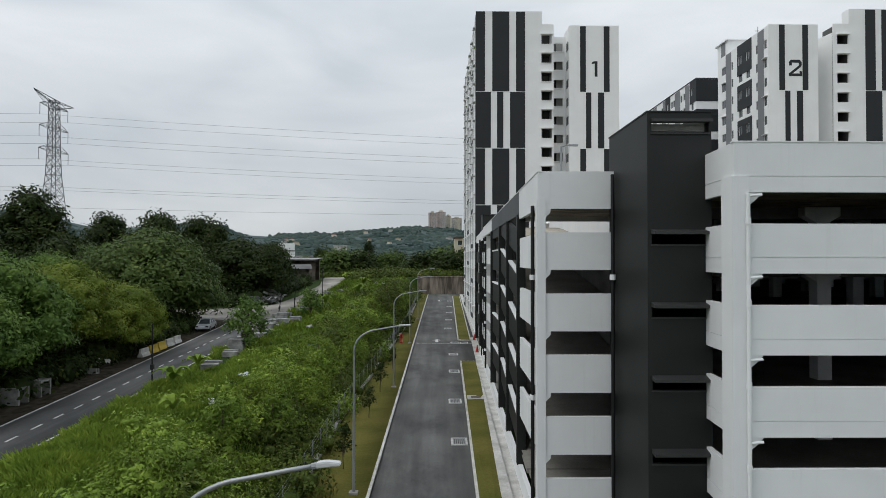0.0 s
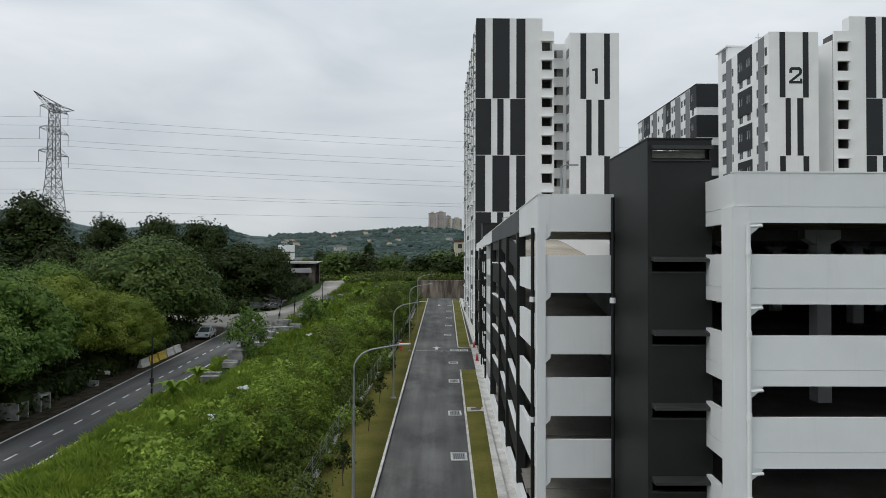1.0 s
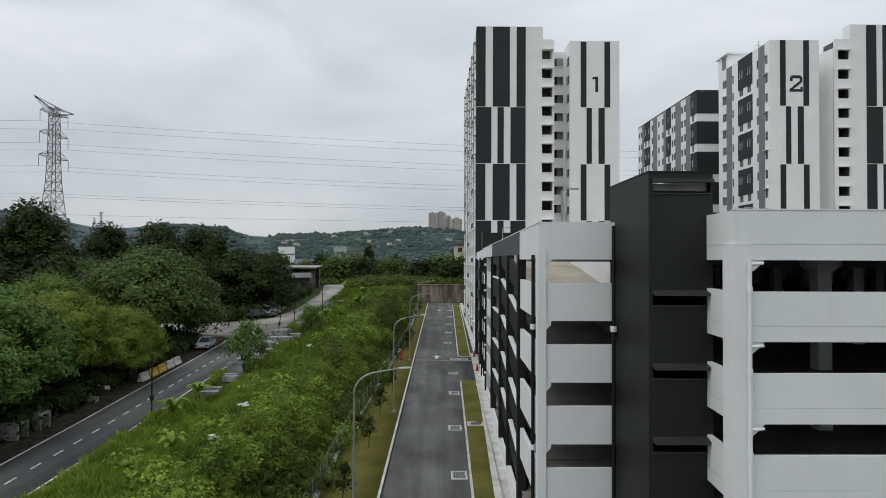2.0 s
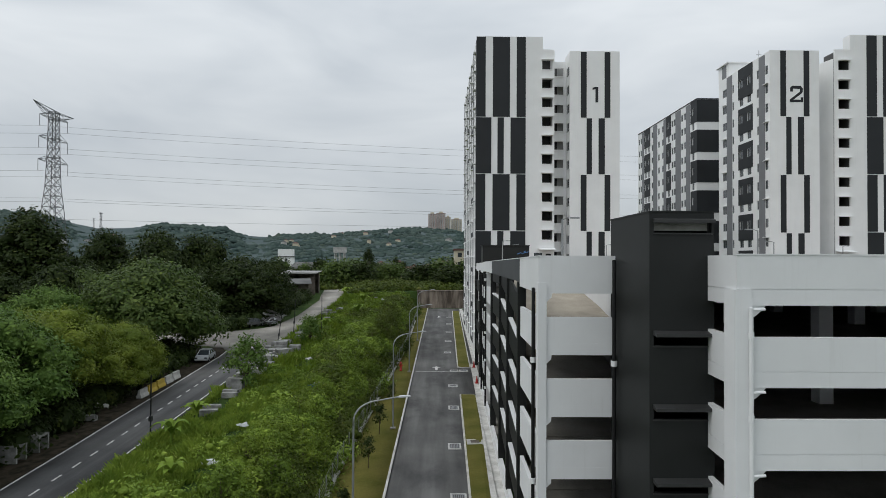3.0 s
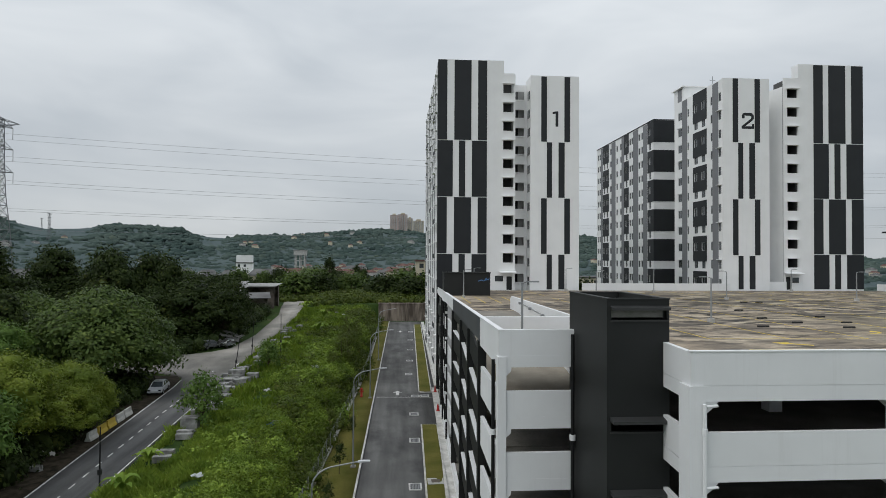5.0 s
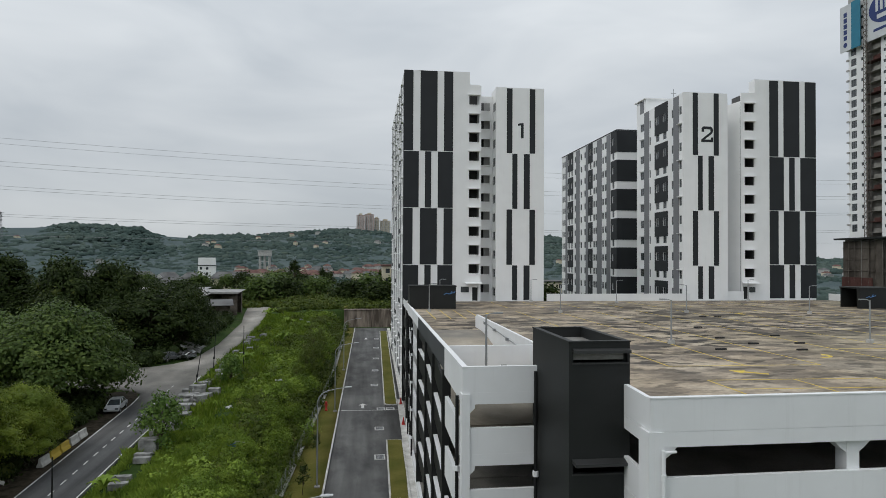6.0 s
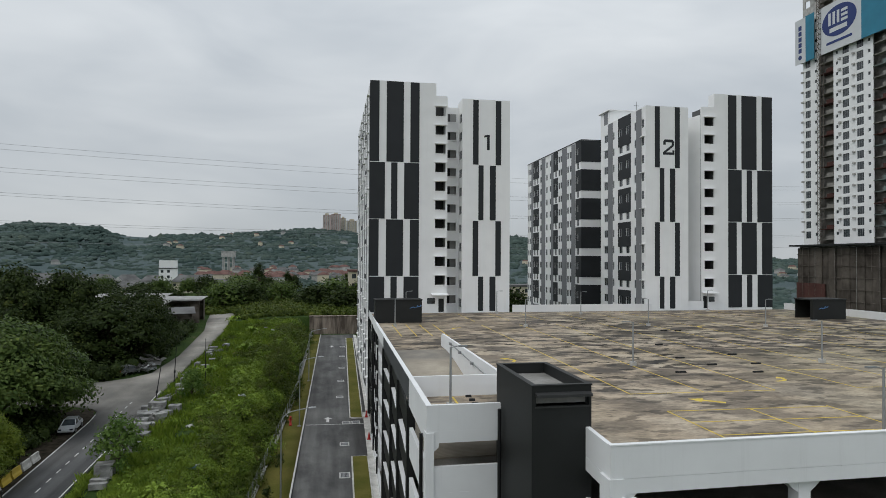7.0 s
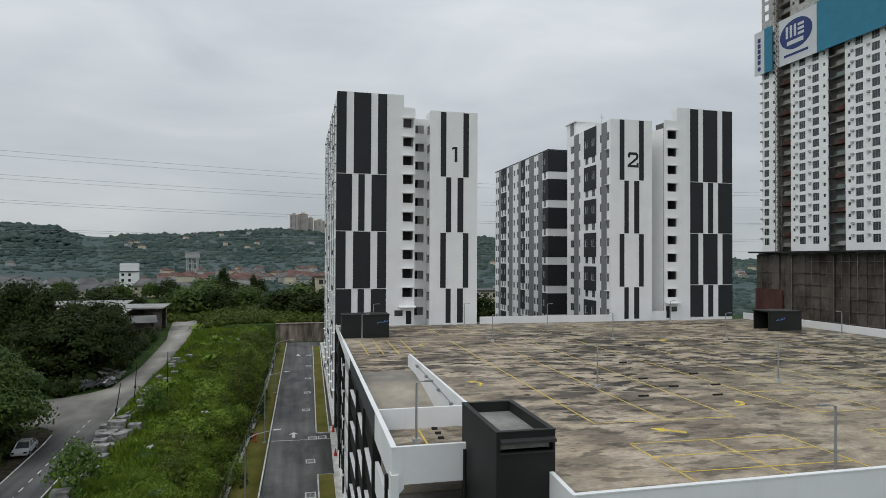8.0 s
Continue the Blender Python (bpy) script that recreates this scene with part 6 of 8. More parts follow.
def concrete_barrier(x, y, turn, mat, label):
    bm = bmesh.new()
    extrude_profile(bm, [(-0.28, 0), (0.28, 0), (0.24, 0.2), (0.12, 0.4), (0.09, 0.8), (-0.09, 0.8), (-0.12, 0.4), (-0.24, 0.2)], "x", -0.85, 0.85)
    ob = solid("road_barrier", bm, mat, label, "barrier", "road barriers")
    ob.matrix_basis = pose(x, y, lane_z(y) + 0.1, 0, 0, turn)


for k, mat in enumerate((PALE_CONCRETE, BARRIER_YELLOW, BARRIER_YELLOW, PALE_CONCRETE, PALE_CONCRETE)):
    concrete_barrier(-28.75 - 0.03 * k, 64.6 + 2.0 * k, 91, mat, "yellow concrete road barrier at the verge" if mat is BARRIER_YELLOW else "pale concrete road barrier at the verge")


def culvert_piece(x, y, turn, w, l, h, z=None, tilt=0):
    """A precast U-shaped drain block."""
    bm = bmesh.new()
    t = 0.14
    extrude_profile(bm, [(-w / 2, 0), (w / 2, 0), (w / 2, h), (w / 2 - t, h), (w / 2 - t, t), (-w / 2 + t, t), (-w / 2 + t, h), (-w / 2, h)], "y", -l / 2, l / 2)
    ob = solid("drain_block", bm, DRAIN_CONCRETE, "stained grey precast concrete drain block lying on the verge", "concrete block", "precast drain blocks")
    ob.matrix_basis = pose(x, y, land_z(x, y) + (0.05 if z is None else z), tilt, 180 if h > 0.5 and tilt == 0 else 0, turn) @ Matrix.Translation((0, 0, -h if h > 0.5 and tilt == 0 else 0))


rng = random.Random(5)
near_stack = ((-21.0, 79.0, 5, 1.5, 1.6, 1.2), (-19.6, 80.5, 80, 1.3, 1.8, 1.0), (-21.2, 81.6, 10, 1.3, 1.9, 1.0), (-21.4, 84.2, 0, 1.5, 1.7, 1.3), (-19.9, 84.8, 20, 1.4, 1.5, 1.1), (-21.3, 86.8, 8, 1.6, 1.7, 1.2), (-21.0, 89.4, 85, 1.5, 1.8, 1.4), (-19.3, 90.2, 75, 1.5, 1.7, 1.3), (-20.6, 92.4, 5, 1.7, 1.9, 1.5))
far_stack = ((-22.6, 92.6, 12, 1.3, 1.5, 1.0), (-18.9, 93.6, 0, 1.5, 1.8, 1.3), (-22.8, 96.0, 10, 1.4, 1.8, 0.9), (-21.2, 97.2, 60, 1.4, 1.6, 0.8), (-19.6, 87.6, 30, 1.4, 1.4, 1.0), (-20.3, 82.9, 12, 1.4, 1.5, 0.9), (-21.6, 94.2, 0, 1.4, 1.7, 1.0), (-20.9, 90.9, 5, 1.2, 1.5, 1.2), (-20.2, 88.6, 0, 1.3, 1.5, 1.1), (-21.9, 89.2, 4, 1.2, 1.6, 0.9))
for x, y, turn, w, l, h in near_stack + far_stack:
    y = 77.5 + (y - 79) * 0.85
    culvert_piece(x - 0.6, y, turn + 90, w * 0.82, l * 0.82, h * 0.72)
    if 79 < y < 97 and rng.random() < 0.6:
        culvert_piece(x - 0.5, y + 0.2, turn + 90 + rng.uniform(-15, 15), 1.2, 1.4, 0.52, h * 0.72 + 0.05)
for k in range(22):
    y = 95 + 2.1 * k + rng.uniform(-0.6, 0.6)
    x = ramp_of(LANE_RIGHT, y) + 1.6 + abs(rng.gauss(0, 1.4))
    culvert_piece(x, y, rng.uniform(-30, 30) + 90 * rng.randint(0, 1), rng.uniform(0.7, 1.1), rng.uniform(1.0, 1.9), rng.uniform(0.4, 0.8))
for x, y in ((-19.8, 58.0), (-20.1, 59.6), (-20.0, 64.2), (-20.3, 65.3)):
    culvert_piece(x, y, rng.uniform(-10, 10) + 90, 0.6, 1.5, 0.52, 0.12)
for x, y, w, h in ((-20.5, 67.4, 1.5, 1.3), (-20.9, 71.6, 1.4, 1.0), (-20.2, 74.4, 1.4, 0.9)):
    culvert_piece(x, y, 90 + rng.uniform(-10, 10), w, 1.6, h)
for x, y, s in ((-29.5, 46.6, 1.15), (-29.4, 48.9, 1.2), (-29.9, 44.0, 1.0), (-29.7, 56.5, 0.45)):
    culvert_piece(x, y, 78 + 10 * s, s, 1.7, s, 0.1)


def post_with_cable(x, y, h, lean, label):
    ob = thing("utility_post", label, "post", "roadside posts", pose(x, y, land_z(x, y), 0, lean, 0))
    bm = bmesh.new()
    tube(bm, [(0, 0, -0.2), (0, 0, h)], [0.07, 0.05], 8)
    part("pole", bm, BLACK_PIPE, ob)
    bm = bmesh.new()
    box(bm, -0.12, 0.12, -0.12, 0.12, h * 0.32, h * 0.32 + 0.4)
    part("meter_box", bm, CHARCOAL, ob)


for x, y, h, lean in ((-22.0, 51.6, 5.3, 0), (-23.1, 94.2, 5.6, 8), (-23.6, 106.9, 6.0, 3), (-19.0, 107.6, 7.0, 0), (-37.6, 107.6, 3.2, 0)):
    post_with_cable(x, y, h, lean, "dark slim utility post at the roadside")


def rubbish(x, y, mat, label):
    """A few crumpled scraps lying over one another."""
    r = random.Random(int(x * 91 + y * 17))
    ob = thing("rubbish_heap", label, "rubbish", "dumped rubbish", pose(x, y, land_z(x, y) + (0.62 if y < 60 else 0.85)))
    for k in range(4):
        bm = bmesh.new()
        pts = [(r.uniform(-0.36, 0.36) + 0.2 * k, r.uniform(-0.3, 0.3), r.uniform(0.05, 0.4)) for _ in range(3)]
        v = [bm.verts.new(p) for p in pts] + [bm.verts.new((p[0] + 0.1, p[1], p[2] - 0.12)) for p in pts]
        bm.faces.new(v[:3]), bm.faces.new(v[3:][::-1])
        for i in range(3):
            bm.faces.new([v[i], v[3 + i], v[3 + (i + 1) % 3], v[(i + 1) % 3]])
        part("scrap", bm, mat, ob)


RUBBISH = ((-12.5, 65.8, BLUE_PLASTIC, "crumpled blue plastic sheet in the grass"), (-12.0, 66.6, BANNER_WHITE, "crumpled white plastic in the grass"), (-15.5, 53.0, BANNER_WHITE, "torn white sheet in the grass"), (-15.1, 44.6, BANNER_WHITE, "torn white sheet in the grass"), (-11.8, 94, BANNER_WHITE, "pale rubbish in the undergrowth"), (-16.0, 80, PALE_CONCRETE, "broken concrete in the undergrowth"), (-13.4, 158, BANNER_WHITE, "pale rubbish by the end of the bank"), (-15.6, 162, ZINC, "bent zinc sheet by the end of the bank"), (-29.8, 58.6, PALE_CONCRETE, "broken concrete at the verge"))
for spot in RUBBISH:
    rubbish(*spot)


# ---------------------------------------------------------------- pylon and overhead lines
def build_pylon(x, y, z0, k=1.0, simple=False):
    """A lattice pylon: four tapering legs, braced faces, three pairs of arms, earth-wire horns."""
    ob = thing("power_pylon", "grey lattice power pylon with three pairs of arms" if not simple else "far lattice power pylon", "pylon", "power pylons", pose(x, y, z0) @ Matrix.Scale(k, 4))
    half = [(0, 3.8), (14, 3.0), (24, 2.4), (33, 1.6), (42, 1.3), (58, 1.05)]
    w = 0.12 if not simple else 0.15
    levels = [0, 7, 13, 18.5, 23, 27, 30.5, 33.5, 36.5, 39.5, 42.5, 45.5, 48.5, 51.5, 54.5, 57]
    def corner(z, i):
        r = ramp_of(half, z)
        return Vector((r * (1, 1, -1, -1)[i], r * (1, -1, -1, 1)[i], z))
    for i in range(4):
        bm = bmesh.new()
        for a, c in zip(levels, levels[1:]):
            beam(bm, corner(a, i), corner(c, i), w * 1.5)
        part("leg", bm, PYLON_STEEL, ob)
        bm = bmesh.new()
        j = (i + 1) % 4
        for a, c in zip(levels, levels[1:]):
            beam(bm, corner(a, i), corner(c, j), w)
            beam(bm, corner(a, j), corner(c, i), w)
            beam(bm, corner(c, i), corner(c, j), w)
        part("bracing", bm, PYLON_STEEL, ob)
    d = Vector((0.10, 0.99, 0))
    for z, reach in ((54.5, 6.2), (47.7, 6.4), (40.6, 6.6)):
        for s in (-1, 1):
            bm = bmesh.new()
            tip = d * s * reach + Vector((0, 0, z + 0.6))
            for i in range(4):
                beam(bm, corner(z if i % 2 else z + 2.4, i), tip, w)
            mid = tip * 0.55 + Vector((0, 0, (z + 1.2) * 0.45))
            beam(bm, mid, corner(z, 0), w * 0.8)
            beam(bm, mid, corner(z + 2.4, 2), w * 0.8)
            arm = part("arm", bm, PYLON_STEEL, ob)
            bm = bmesh.new()
            tube(bm, [tip, tip - Vector((0, 0, 3.6))], 0.09, 6)
            part("insulator", bm, CABLE, arm, "hanging insulator string")
    for s in (-1, 1):
        bm = bmesh.new()
        tip = d * s * 9.0 + Vector((0, 0, 58.8 if s < 0 else 57.0))
        for i in range(4):
            beam(bm, corner(57, i), tip, w)
            beam(bm, corner(54.5, i), tip, w * 0.8)
        part("horn", bm, PYLON_STEEL, ob)
    return ob


PX, PY, PZ = -121.0, 199.0, 6.0
build_pylon(PX, PY, PZ)
for x, y, k in ((-620, 1150, 0.85), (-760, 1380, 0.6), (-860, 1400, 0.6)):
    build_pylon(x, y, land_z(x, y), k, True)


def build_lines():
    ob = thing("overhead_line", "thin grey overhead power cables across the sky", "power line")
    d = Vector((0.10, 0.99, 0))
    bx, by = 300.0, 262.0
    heights = [(51.5, 6.2), (44.7, 6.4), (37.6, 6.6)]
    runs = []
    for h, reach in heights:
        for s in (-1, 1):
            runs.append((h, d.x * s * reach, d.y * s * reach, 5.2))
    runs += [(29.5, -2, -3, 4.0), (29.0, 2, 4, 4.0), (23.0, -1.5, -3, 2.4)]
    for h, ox, oy, sag in runs:
        for ex, ey, ez in ((bx, by, 4.0), (-420.0, 150.0, 10.0)):
            bm = bmesh.new()
            pts = []
            for k in range(29):
                s = k / 28
                pts.append((PX + ox + (ex - PX) * s, PY + oy + (ey - PY) * s, PZ + h + ez * s - sag * 4 * s * (1 - s)))
            tube(bm, pts, 0.036, 5)
            part("cable", bm, CABLE, ob)


build_lines()


# ---------------------------------------------------------------- buildings farther off
def house(w, l, h, wall_mat, roof_mat, label, group):
    ob = thing("house", label, "house", group)
    bm = bmesh.new()
    box(bm, -w / 2, w / 2, -l / 2, l / 2, -3, h)
    part("wall", bm, wall_mat, ob)
    bm = bmesh.new()
    e = 0.6
    lo = [bm.verts.new(p) for p in ((-w / 2 - e, -l / 2 - e, h), (w / 2 + e, -l / 2 - e, h), (w / 2 + e, l / 2 + e, h), (-w / 2 - e, l / 2 + e, h))]
    r = [bm.verts.new((0, -l / 2 + w * 0.3, h + w * 0.28)), bm.verts.new((0, l / 2 - w * 0.3, h + w * 0.28))]
    for f in ([lo[0], lo[1], r[0]], [lo[1], lo[2], r[1], r[0]], [lo[2], lo[3], r[1]], [lo[3], lo[0], r[0], r[1]], lo[::-1]):
        bm.faces.new(f)
    part("roof", bm, roof_mat, ob)
    bm = bmesh.new()
    box(bm, -w * 0.3, w * 0.3, -l / 2 - 2.2, -l / 2, -3, h * 0.45)
    part("porch", bm, wall_mat, ob)
    return ob


HOUSE_SPOTS = []


def scatter_houses():
    r = random.Random(11)
    kinds = [house(10, 13, 5, PALE_CONCRETE, ROOF_RED, "far pale house with a red tiled roof", "hillside houses"), house(9, 12, 6, BEIGE, ROOF_RED, "far cream house with a red-brown roof", "hillside houses"), house(11, 14, 5, PALE_CONCRETE, ROOF_GREY, "far pale house with a grey roof", "hillside houses")]
    placed = HOUSE_SPOTS
    for k in range(108):
        for _ in range(30):
            if k < 60:
                d, az = r.uniform(600, 960), r.choice((r.uniform(-5, 3), r.uniform(-5, 3), r.uniform(-13, -3)))
            elif k < 74:
                d, az = r.uniform(1150, 1800), r.choice((r.gauss(-12.5, 1.6), r.gauss(-8, 2.0), r.gauss(-3, 2.5), r.gauss(-29.5, 1.2)))
            elif k < 96:
                d, az = r.uniform(650, 1300), r.choice((r.uniform(27, 33), r.uniform(36, 42)))
            else:
                d, az = r.uniform(650, 1500), r.choice((r.uniform(-34, -12), r.uniform(-14, 4), r.uniform(14, 24), r.uniform(36, 46)))
            x, y = d * math.sin(radians(az)), d * math.cos(radians(az))
            if all((x - a) ** 2 + (y - c) ** 2 > 17 ** 2 for a, c in placed):
                break
        placed.append((x, y))
        m = pose(x, y, land_z(x, y) + 0.5, 0, 0, r.choice((0, 20, 60, 90, 110)))
        if k < 3:
            kinds[k].matrix_basis = m
        else:
            copy_thing(kinds[r.choice((0, 1, 1, 2, 0) if k < 60 else (1, 1, 2))], m @ Matrix.Scale(r.uniform(0.95, 1.3) if k < 60 else r.uniform(0.6, 0.95) if k < 74 else r.uniform(0.7, 1.0), 4))


scatter_houses()


def flats(x, y, w, l, storeys, turn, wall_mat, roof_mat, label, pitched=True, name="apartment_block"):
    ob = thing(name, label, "building", "distant flats", pose(x, y, land_z(x, y), 0, 0, turn))
    h = 3.1 * storeys
    cols = [-w / 2 + 1.7 + 3.4 * k for k in range(int((w - 1) // 3.4))]
    holes = [(c + w / 2 - 0.7, c + w / 2 + 0.7, 0.9 + 3.1 * s, 2.4 + 3.1 * s) for c in cols for s in range(storeys)]
    bm = bmesh.new()
    wall_mesh(bm, lambda u, d, z: (-w / 2 + u, -l / 2 + d, z), w, -2, h, holes, 0.3)
    part("front_wall", bm, wall_mat, ob)
    pane = bmesh.new()
    box(pane, -0.7, 0.7, 0, 0.05, 0, 1.5)
    pane = mesh_from(pane, "window", GLASS)
    for c in cols:
        for s in range(storeys):
            shared("window", pane, ob, pose(c, -l / 2 + 0.15, 0.9 + 3.1 * s))
    bm = bmesh.new()
    box(bm, -w / 2, w / 2, -l / 2 + 0.35, l / 2, -2, h)
    part("body", bm, wall_mat, ob)
    bm = bmesh.new()
    if pitched:
        e = 0.7
        lo = [bm.verts.new(p) for p in ((-w / 2 - e, -l / 2 - e, h), (w / 2 + e, -l / 2 - e, h), (w / 2 + e, l / 2 + e, h), (-w / 2 - e, l / 2 + e, h))]
        top = [bm.verts.new((-w / 2 + l * 0.3, 0, h + l * 0.34)), bm.verts.new((w / 2 - l * 0.3, 0, h + l * 0.34))]
        for f in ([lo[0], lo[1], top[1], top[0]], [lo[1], lo[2], top[1]], [lo[2], lo[3], top[0], top[1]], [lo[3], lo[0], top[0]], lo[::-1]):
            bm.faces.new(f)
    else:
        box(bm, -w / 2 - 0.3, w / 2 + 0.3, -l / 2 - 0.3, l / 2 + 0.3, h, h + 0.6)
    part("roof", bm, roof_mat, ob)
    return ob


for x, y, w, t in ((-192, 462, 22, 14), (-171, 458, 17, 14), (-152, 455, 17, 14), (-134, 451, 15, 14), (-205, 500, 44, 12), (-250, 440, 40, 15)):
    wing = flats(x, y, w, 12, 3, t, PALE_CONCRETE, ROOF_GREY, "far white three-storey flats with a grey hipped roof")
    for k in range(int(w / 7)):
        u = -w / 2 + 3.5 + 7 * k
        bm = bmesh.new()
        for q in range(3):
            box(bm, u - 1.5, u + 1.5, -7.2, -6.02, 0.2 + 3.1 * q, 1.2 + 3.1 * q)
        part("balcony", bm, PALE_CONCRETE, wing)
    bm = bmesh.new()
    extrude_profile(bm, [(-w / 2 - 0.3, 9.4), (-w / 2 + 4.2, 9.4), (-w / 2 + 1.95, 12.2)], "y", -7.0, -6.0)
    part("gable", bm, PALE_CONCRETE, wing)
block = flats(-92, 384, 9.4, 8, 5, 8, WHITE_TOWER, ROOF_GREY, "far white block with a tall blank parapet", False)
bm = bmesh.new()
box(bm, -4.6, 4.6, -3.9, 3.9, 16.12, 20.4)
part("parapet", bm, WHITE_TOWER, block)
flats(-101, 410, 26, 12, 3, 8, WHITE_TOWER, ROOF_GREY, "far white low flats with a grey roof")
for x, y, w, t in ((-72, 356, 22, 8), (-63, 395, 20, 12), (-122, 430, 24, 8)):
    flats(x, y, w, 11, 2, t, BEIGE, ROOF_GREY, "far low terrace with a wide grey-brown roof")
flats(76, 232, 36, 12, 5, 0, BEIGE, ROOF_GREY, "beige four-storey flats behind the towers", False)
flats(12, 214, 11, 12, 4, 0, BEIGE, ROOF_RED, "beige house beyond the retaining wall", False)
for k, (az, d, w, n) in enumerate(((-0.35, 1740, 22, 14), (0.45, 1750, 26, 15), (1.1, 1780, 16, 12), (1.9, 1780, 30, 11))):
    x, y = d * math.sin(radians(az)), d * math.cos(radians(az))
    high = flats(x, y, w, 20, n, 0, PINKISH if k < 2 else BEIGE, ROOF_RED, "distant terracotta high-rise flats on the hill", False, "apartment_tower")
    for q in range(int(w // 5)):
        u = -w / 2 + 2.6 + 5 * q
        bm = bmesh.new()
        box(bm, u - 1.0, u + 1.0, -11.2, -10.02, 0, 3.1 * n - (2.5 if q % 2 else 0.4))
        part("bay", bm, PALE_CONCRETE, high, "pale stacked balcony bay")
    bm = bmesh.new()
    box(bm, -w * 0.22, w * 0.22, -6, 6, 3.1 * n + 0.6, 3.1 * n + 5.2)
    part("roof_room", bm, BEIGE, high)


def water_tower(x, y):
    z = land_z(x, y)
    ob = thing("water_tower", "pale square concrete water tower on legs", "water tower", m=pose(x, y, z))
    for sx in (-1, 0, 1):
        for sy in (-1, 1):
            bm = bmesh.new()
            box(bm, sx * 6.5 - 0.7, sx * 6.5 + 0.7, sy * 6 - 0.7, sy * 6 + 0.7, -2, 24)
            part("leg", bm, PALE_CONCRETE, ob)
    for q in (8, 16):
        bm = bmesh.new()
        box(bm, -7, 7, -6.4, -5.6, q, q + 0.8)
        box(bm, -7, 7, 5.6, 6.4, q, q + 0.8)
        part("tie_beam", bm, PALE_CONCRETE, ob)
    bm = bmesh.new()
    box(bm, -8.5, 8.5, -8, 8, 24, 31)
    part("tank", bm, PALE_CONCRETE, ob)
    bm = bmesh.new()
    box(bm, -9.2, 9.2, -8.7, 8.7, 31, 31.7)
    part("roof", bm, PALE_CONCRETE, ob)


water_tower(-139, 900)


def shed(x, y, w, l, h, turn, label, open_front=False, roof_mat=None):
    ob = thing("shed", label, "shed", "roadside sheds", pose(x, y, land_z(x, y), 0, 0, turn))
    rise = 0.4 if open_front else 1.1
    if open_front:
        for k in range(int(w / 4) + 1):
            bm = bmesh.new()
            u = -w / 2 + 0.1 + (w - 0.2) * k / int(w / 4)
            box(bm, u - 0.1, u + 0.1, -l / 2, -l / 2 + 0.2, -0.5, h)
            part("post", bm, RUST_WALL, ob)
        bm = bmesh.new()
        box(bm, -w / 2 - 0.8, w / 2 + 0.8, -l / 2 - 1.27, -l / 2 - 1.21, h - 0.35, h + 0.05)
        part("fascia", bm, ZINC, ob, "pale zinc fascia")
        for a, c, q in ((0.0, 0.16, 0.62), (0.55, 0.75, 0.35), (0.88, 1.0, 0.8)):
            bm = bmesh.new()
            box(bm, -w / 2 + a * w + 0.25, -w / 2 + c * w - 0.1, -l / 2 + 0.02, -l / 2 + 0.08, -0.4, h * q)
            part("sheet_panel", bm, RUST_WALL, ob)
    else:
        bm = bmesh.new()
        wall_mesh(bm, lambda u, d, z: (-w / 2 + u, -l / 2 + d, z), w, -0.5, h, [(w * 0.2, w * 0.45, 0.0, h * 0.6), (w * 0.6, w * 0.85, h * 0.25, h * 0.65)], 0.15)
        part("front_wall", bm, RUST_WALL, ob)
    for a in ((-w / 2, -w / 2 + 0.15, -l / 2 + 0.25, l / 2), (w / 2 - 0.15, w / 2, (l / 2 - 1.5 if open_front else -l / 2 + 0.25), l / 2), (-w / 2 + 0.15, w / 2 - 0.15, l / 2 - 0.15, l / 2)):
        bm = bmesh.new()
        box(bm, *a, -0.5, h)
        part("wall", bm, RUST_WALL, ob)
    bm = bmesh.new()
    extrude_profile(bm, [(-l / 2 - 1.2, h - 0.1), (l / 2 + 0.8, h + rise - 0.1), (l / 2 + 0.8, h + rise), (-l / 2 - 1.2, h)], "x", -w / 2 - 0.8, w / 2 + 0.8)
    part("roof", bm, roof_mat or ZINC, ob, "dull sheet roof" if roof_mat else "pale zinc sheet roof")
    r = random.Random(int(w * 10 + l))
    for k in range(0 if open_front else int(w / 1.6)):
        u = -w / 2 + 0.3 + 1.6 * k
        if not (w * 0.15 < u + w / 2 < w * 0.47) and r.random() < 0.7:
            bm = bmesh.new()
            box(bm, u, u + 1.2, -l / 2 - 0.08, -l / 2 - 0.002, r.uniform(0, 0.6), h * r.uniform(0.22, 0.24) if w * 0.5 < u + w / 2 < w * 0.88 else h * r.uniform(0.5, 0.95))
            part("sheet_panel", bm, r.choice((BANNER_WHITE, ZINC, PALE_CONCRETE, ZINC, ROOF_GREY)), ob, "odd patched wall sheet")
    for k in range(0 if open_front else int(l / 1.7)):
        v = -l / 2 + 0.3 + 1.7 * k
        if r.random() < 0.75:
            bm = bmesh.new()
            box(bm, w / 2 + 0.002, w / 2 + 0.08, v, v + 1.3, r.uniform(0, 0.6), h * r.uniform(0.5, 0.95))
            part("sheet_panel", bm, r.choice((BANNER_WHITE, RUST_WALL, PALE_CONCRETE, ROOF_GREY)), ob, "odd patched wall sheet")


shed(-46.5, 184, 24, 8, 6.3, 1, "long open-fronted workshop with a flat zinc roof", True)
shed(-36.6, 169, 5, 6, 4.2, 14, "patched sheet-metal hut by the road", False, ROOF_GREY)
shed(-48, 171, 13, 9, 5.6, -3, "zinc-roofed workshop among the trees")
shed(-58, 203, 19, 9, 5.6, 4, "grey-roofed open workshop behind the trees", True)


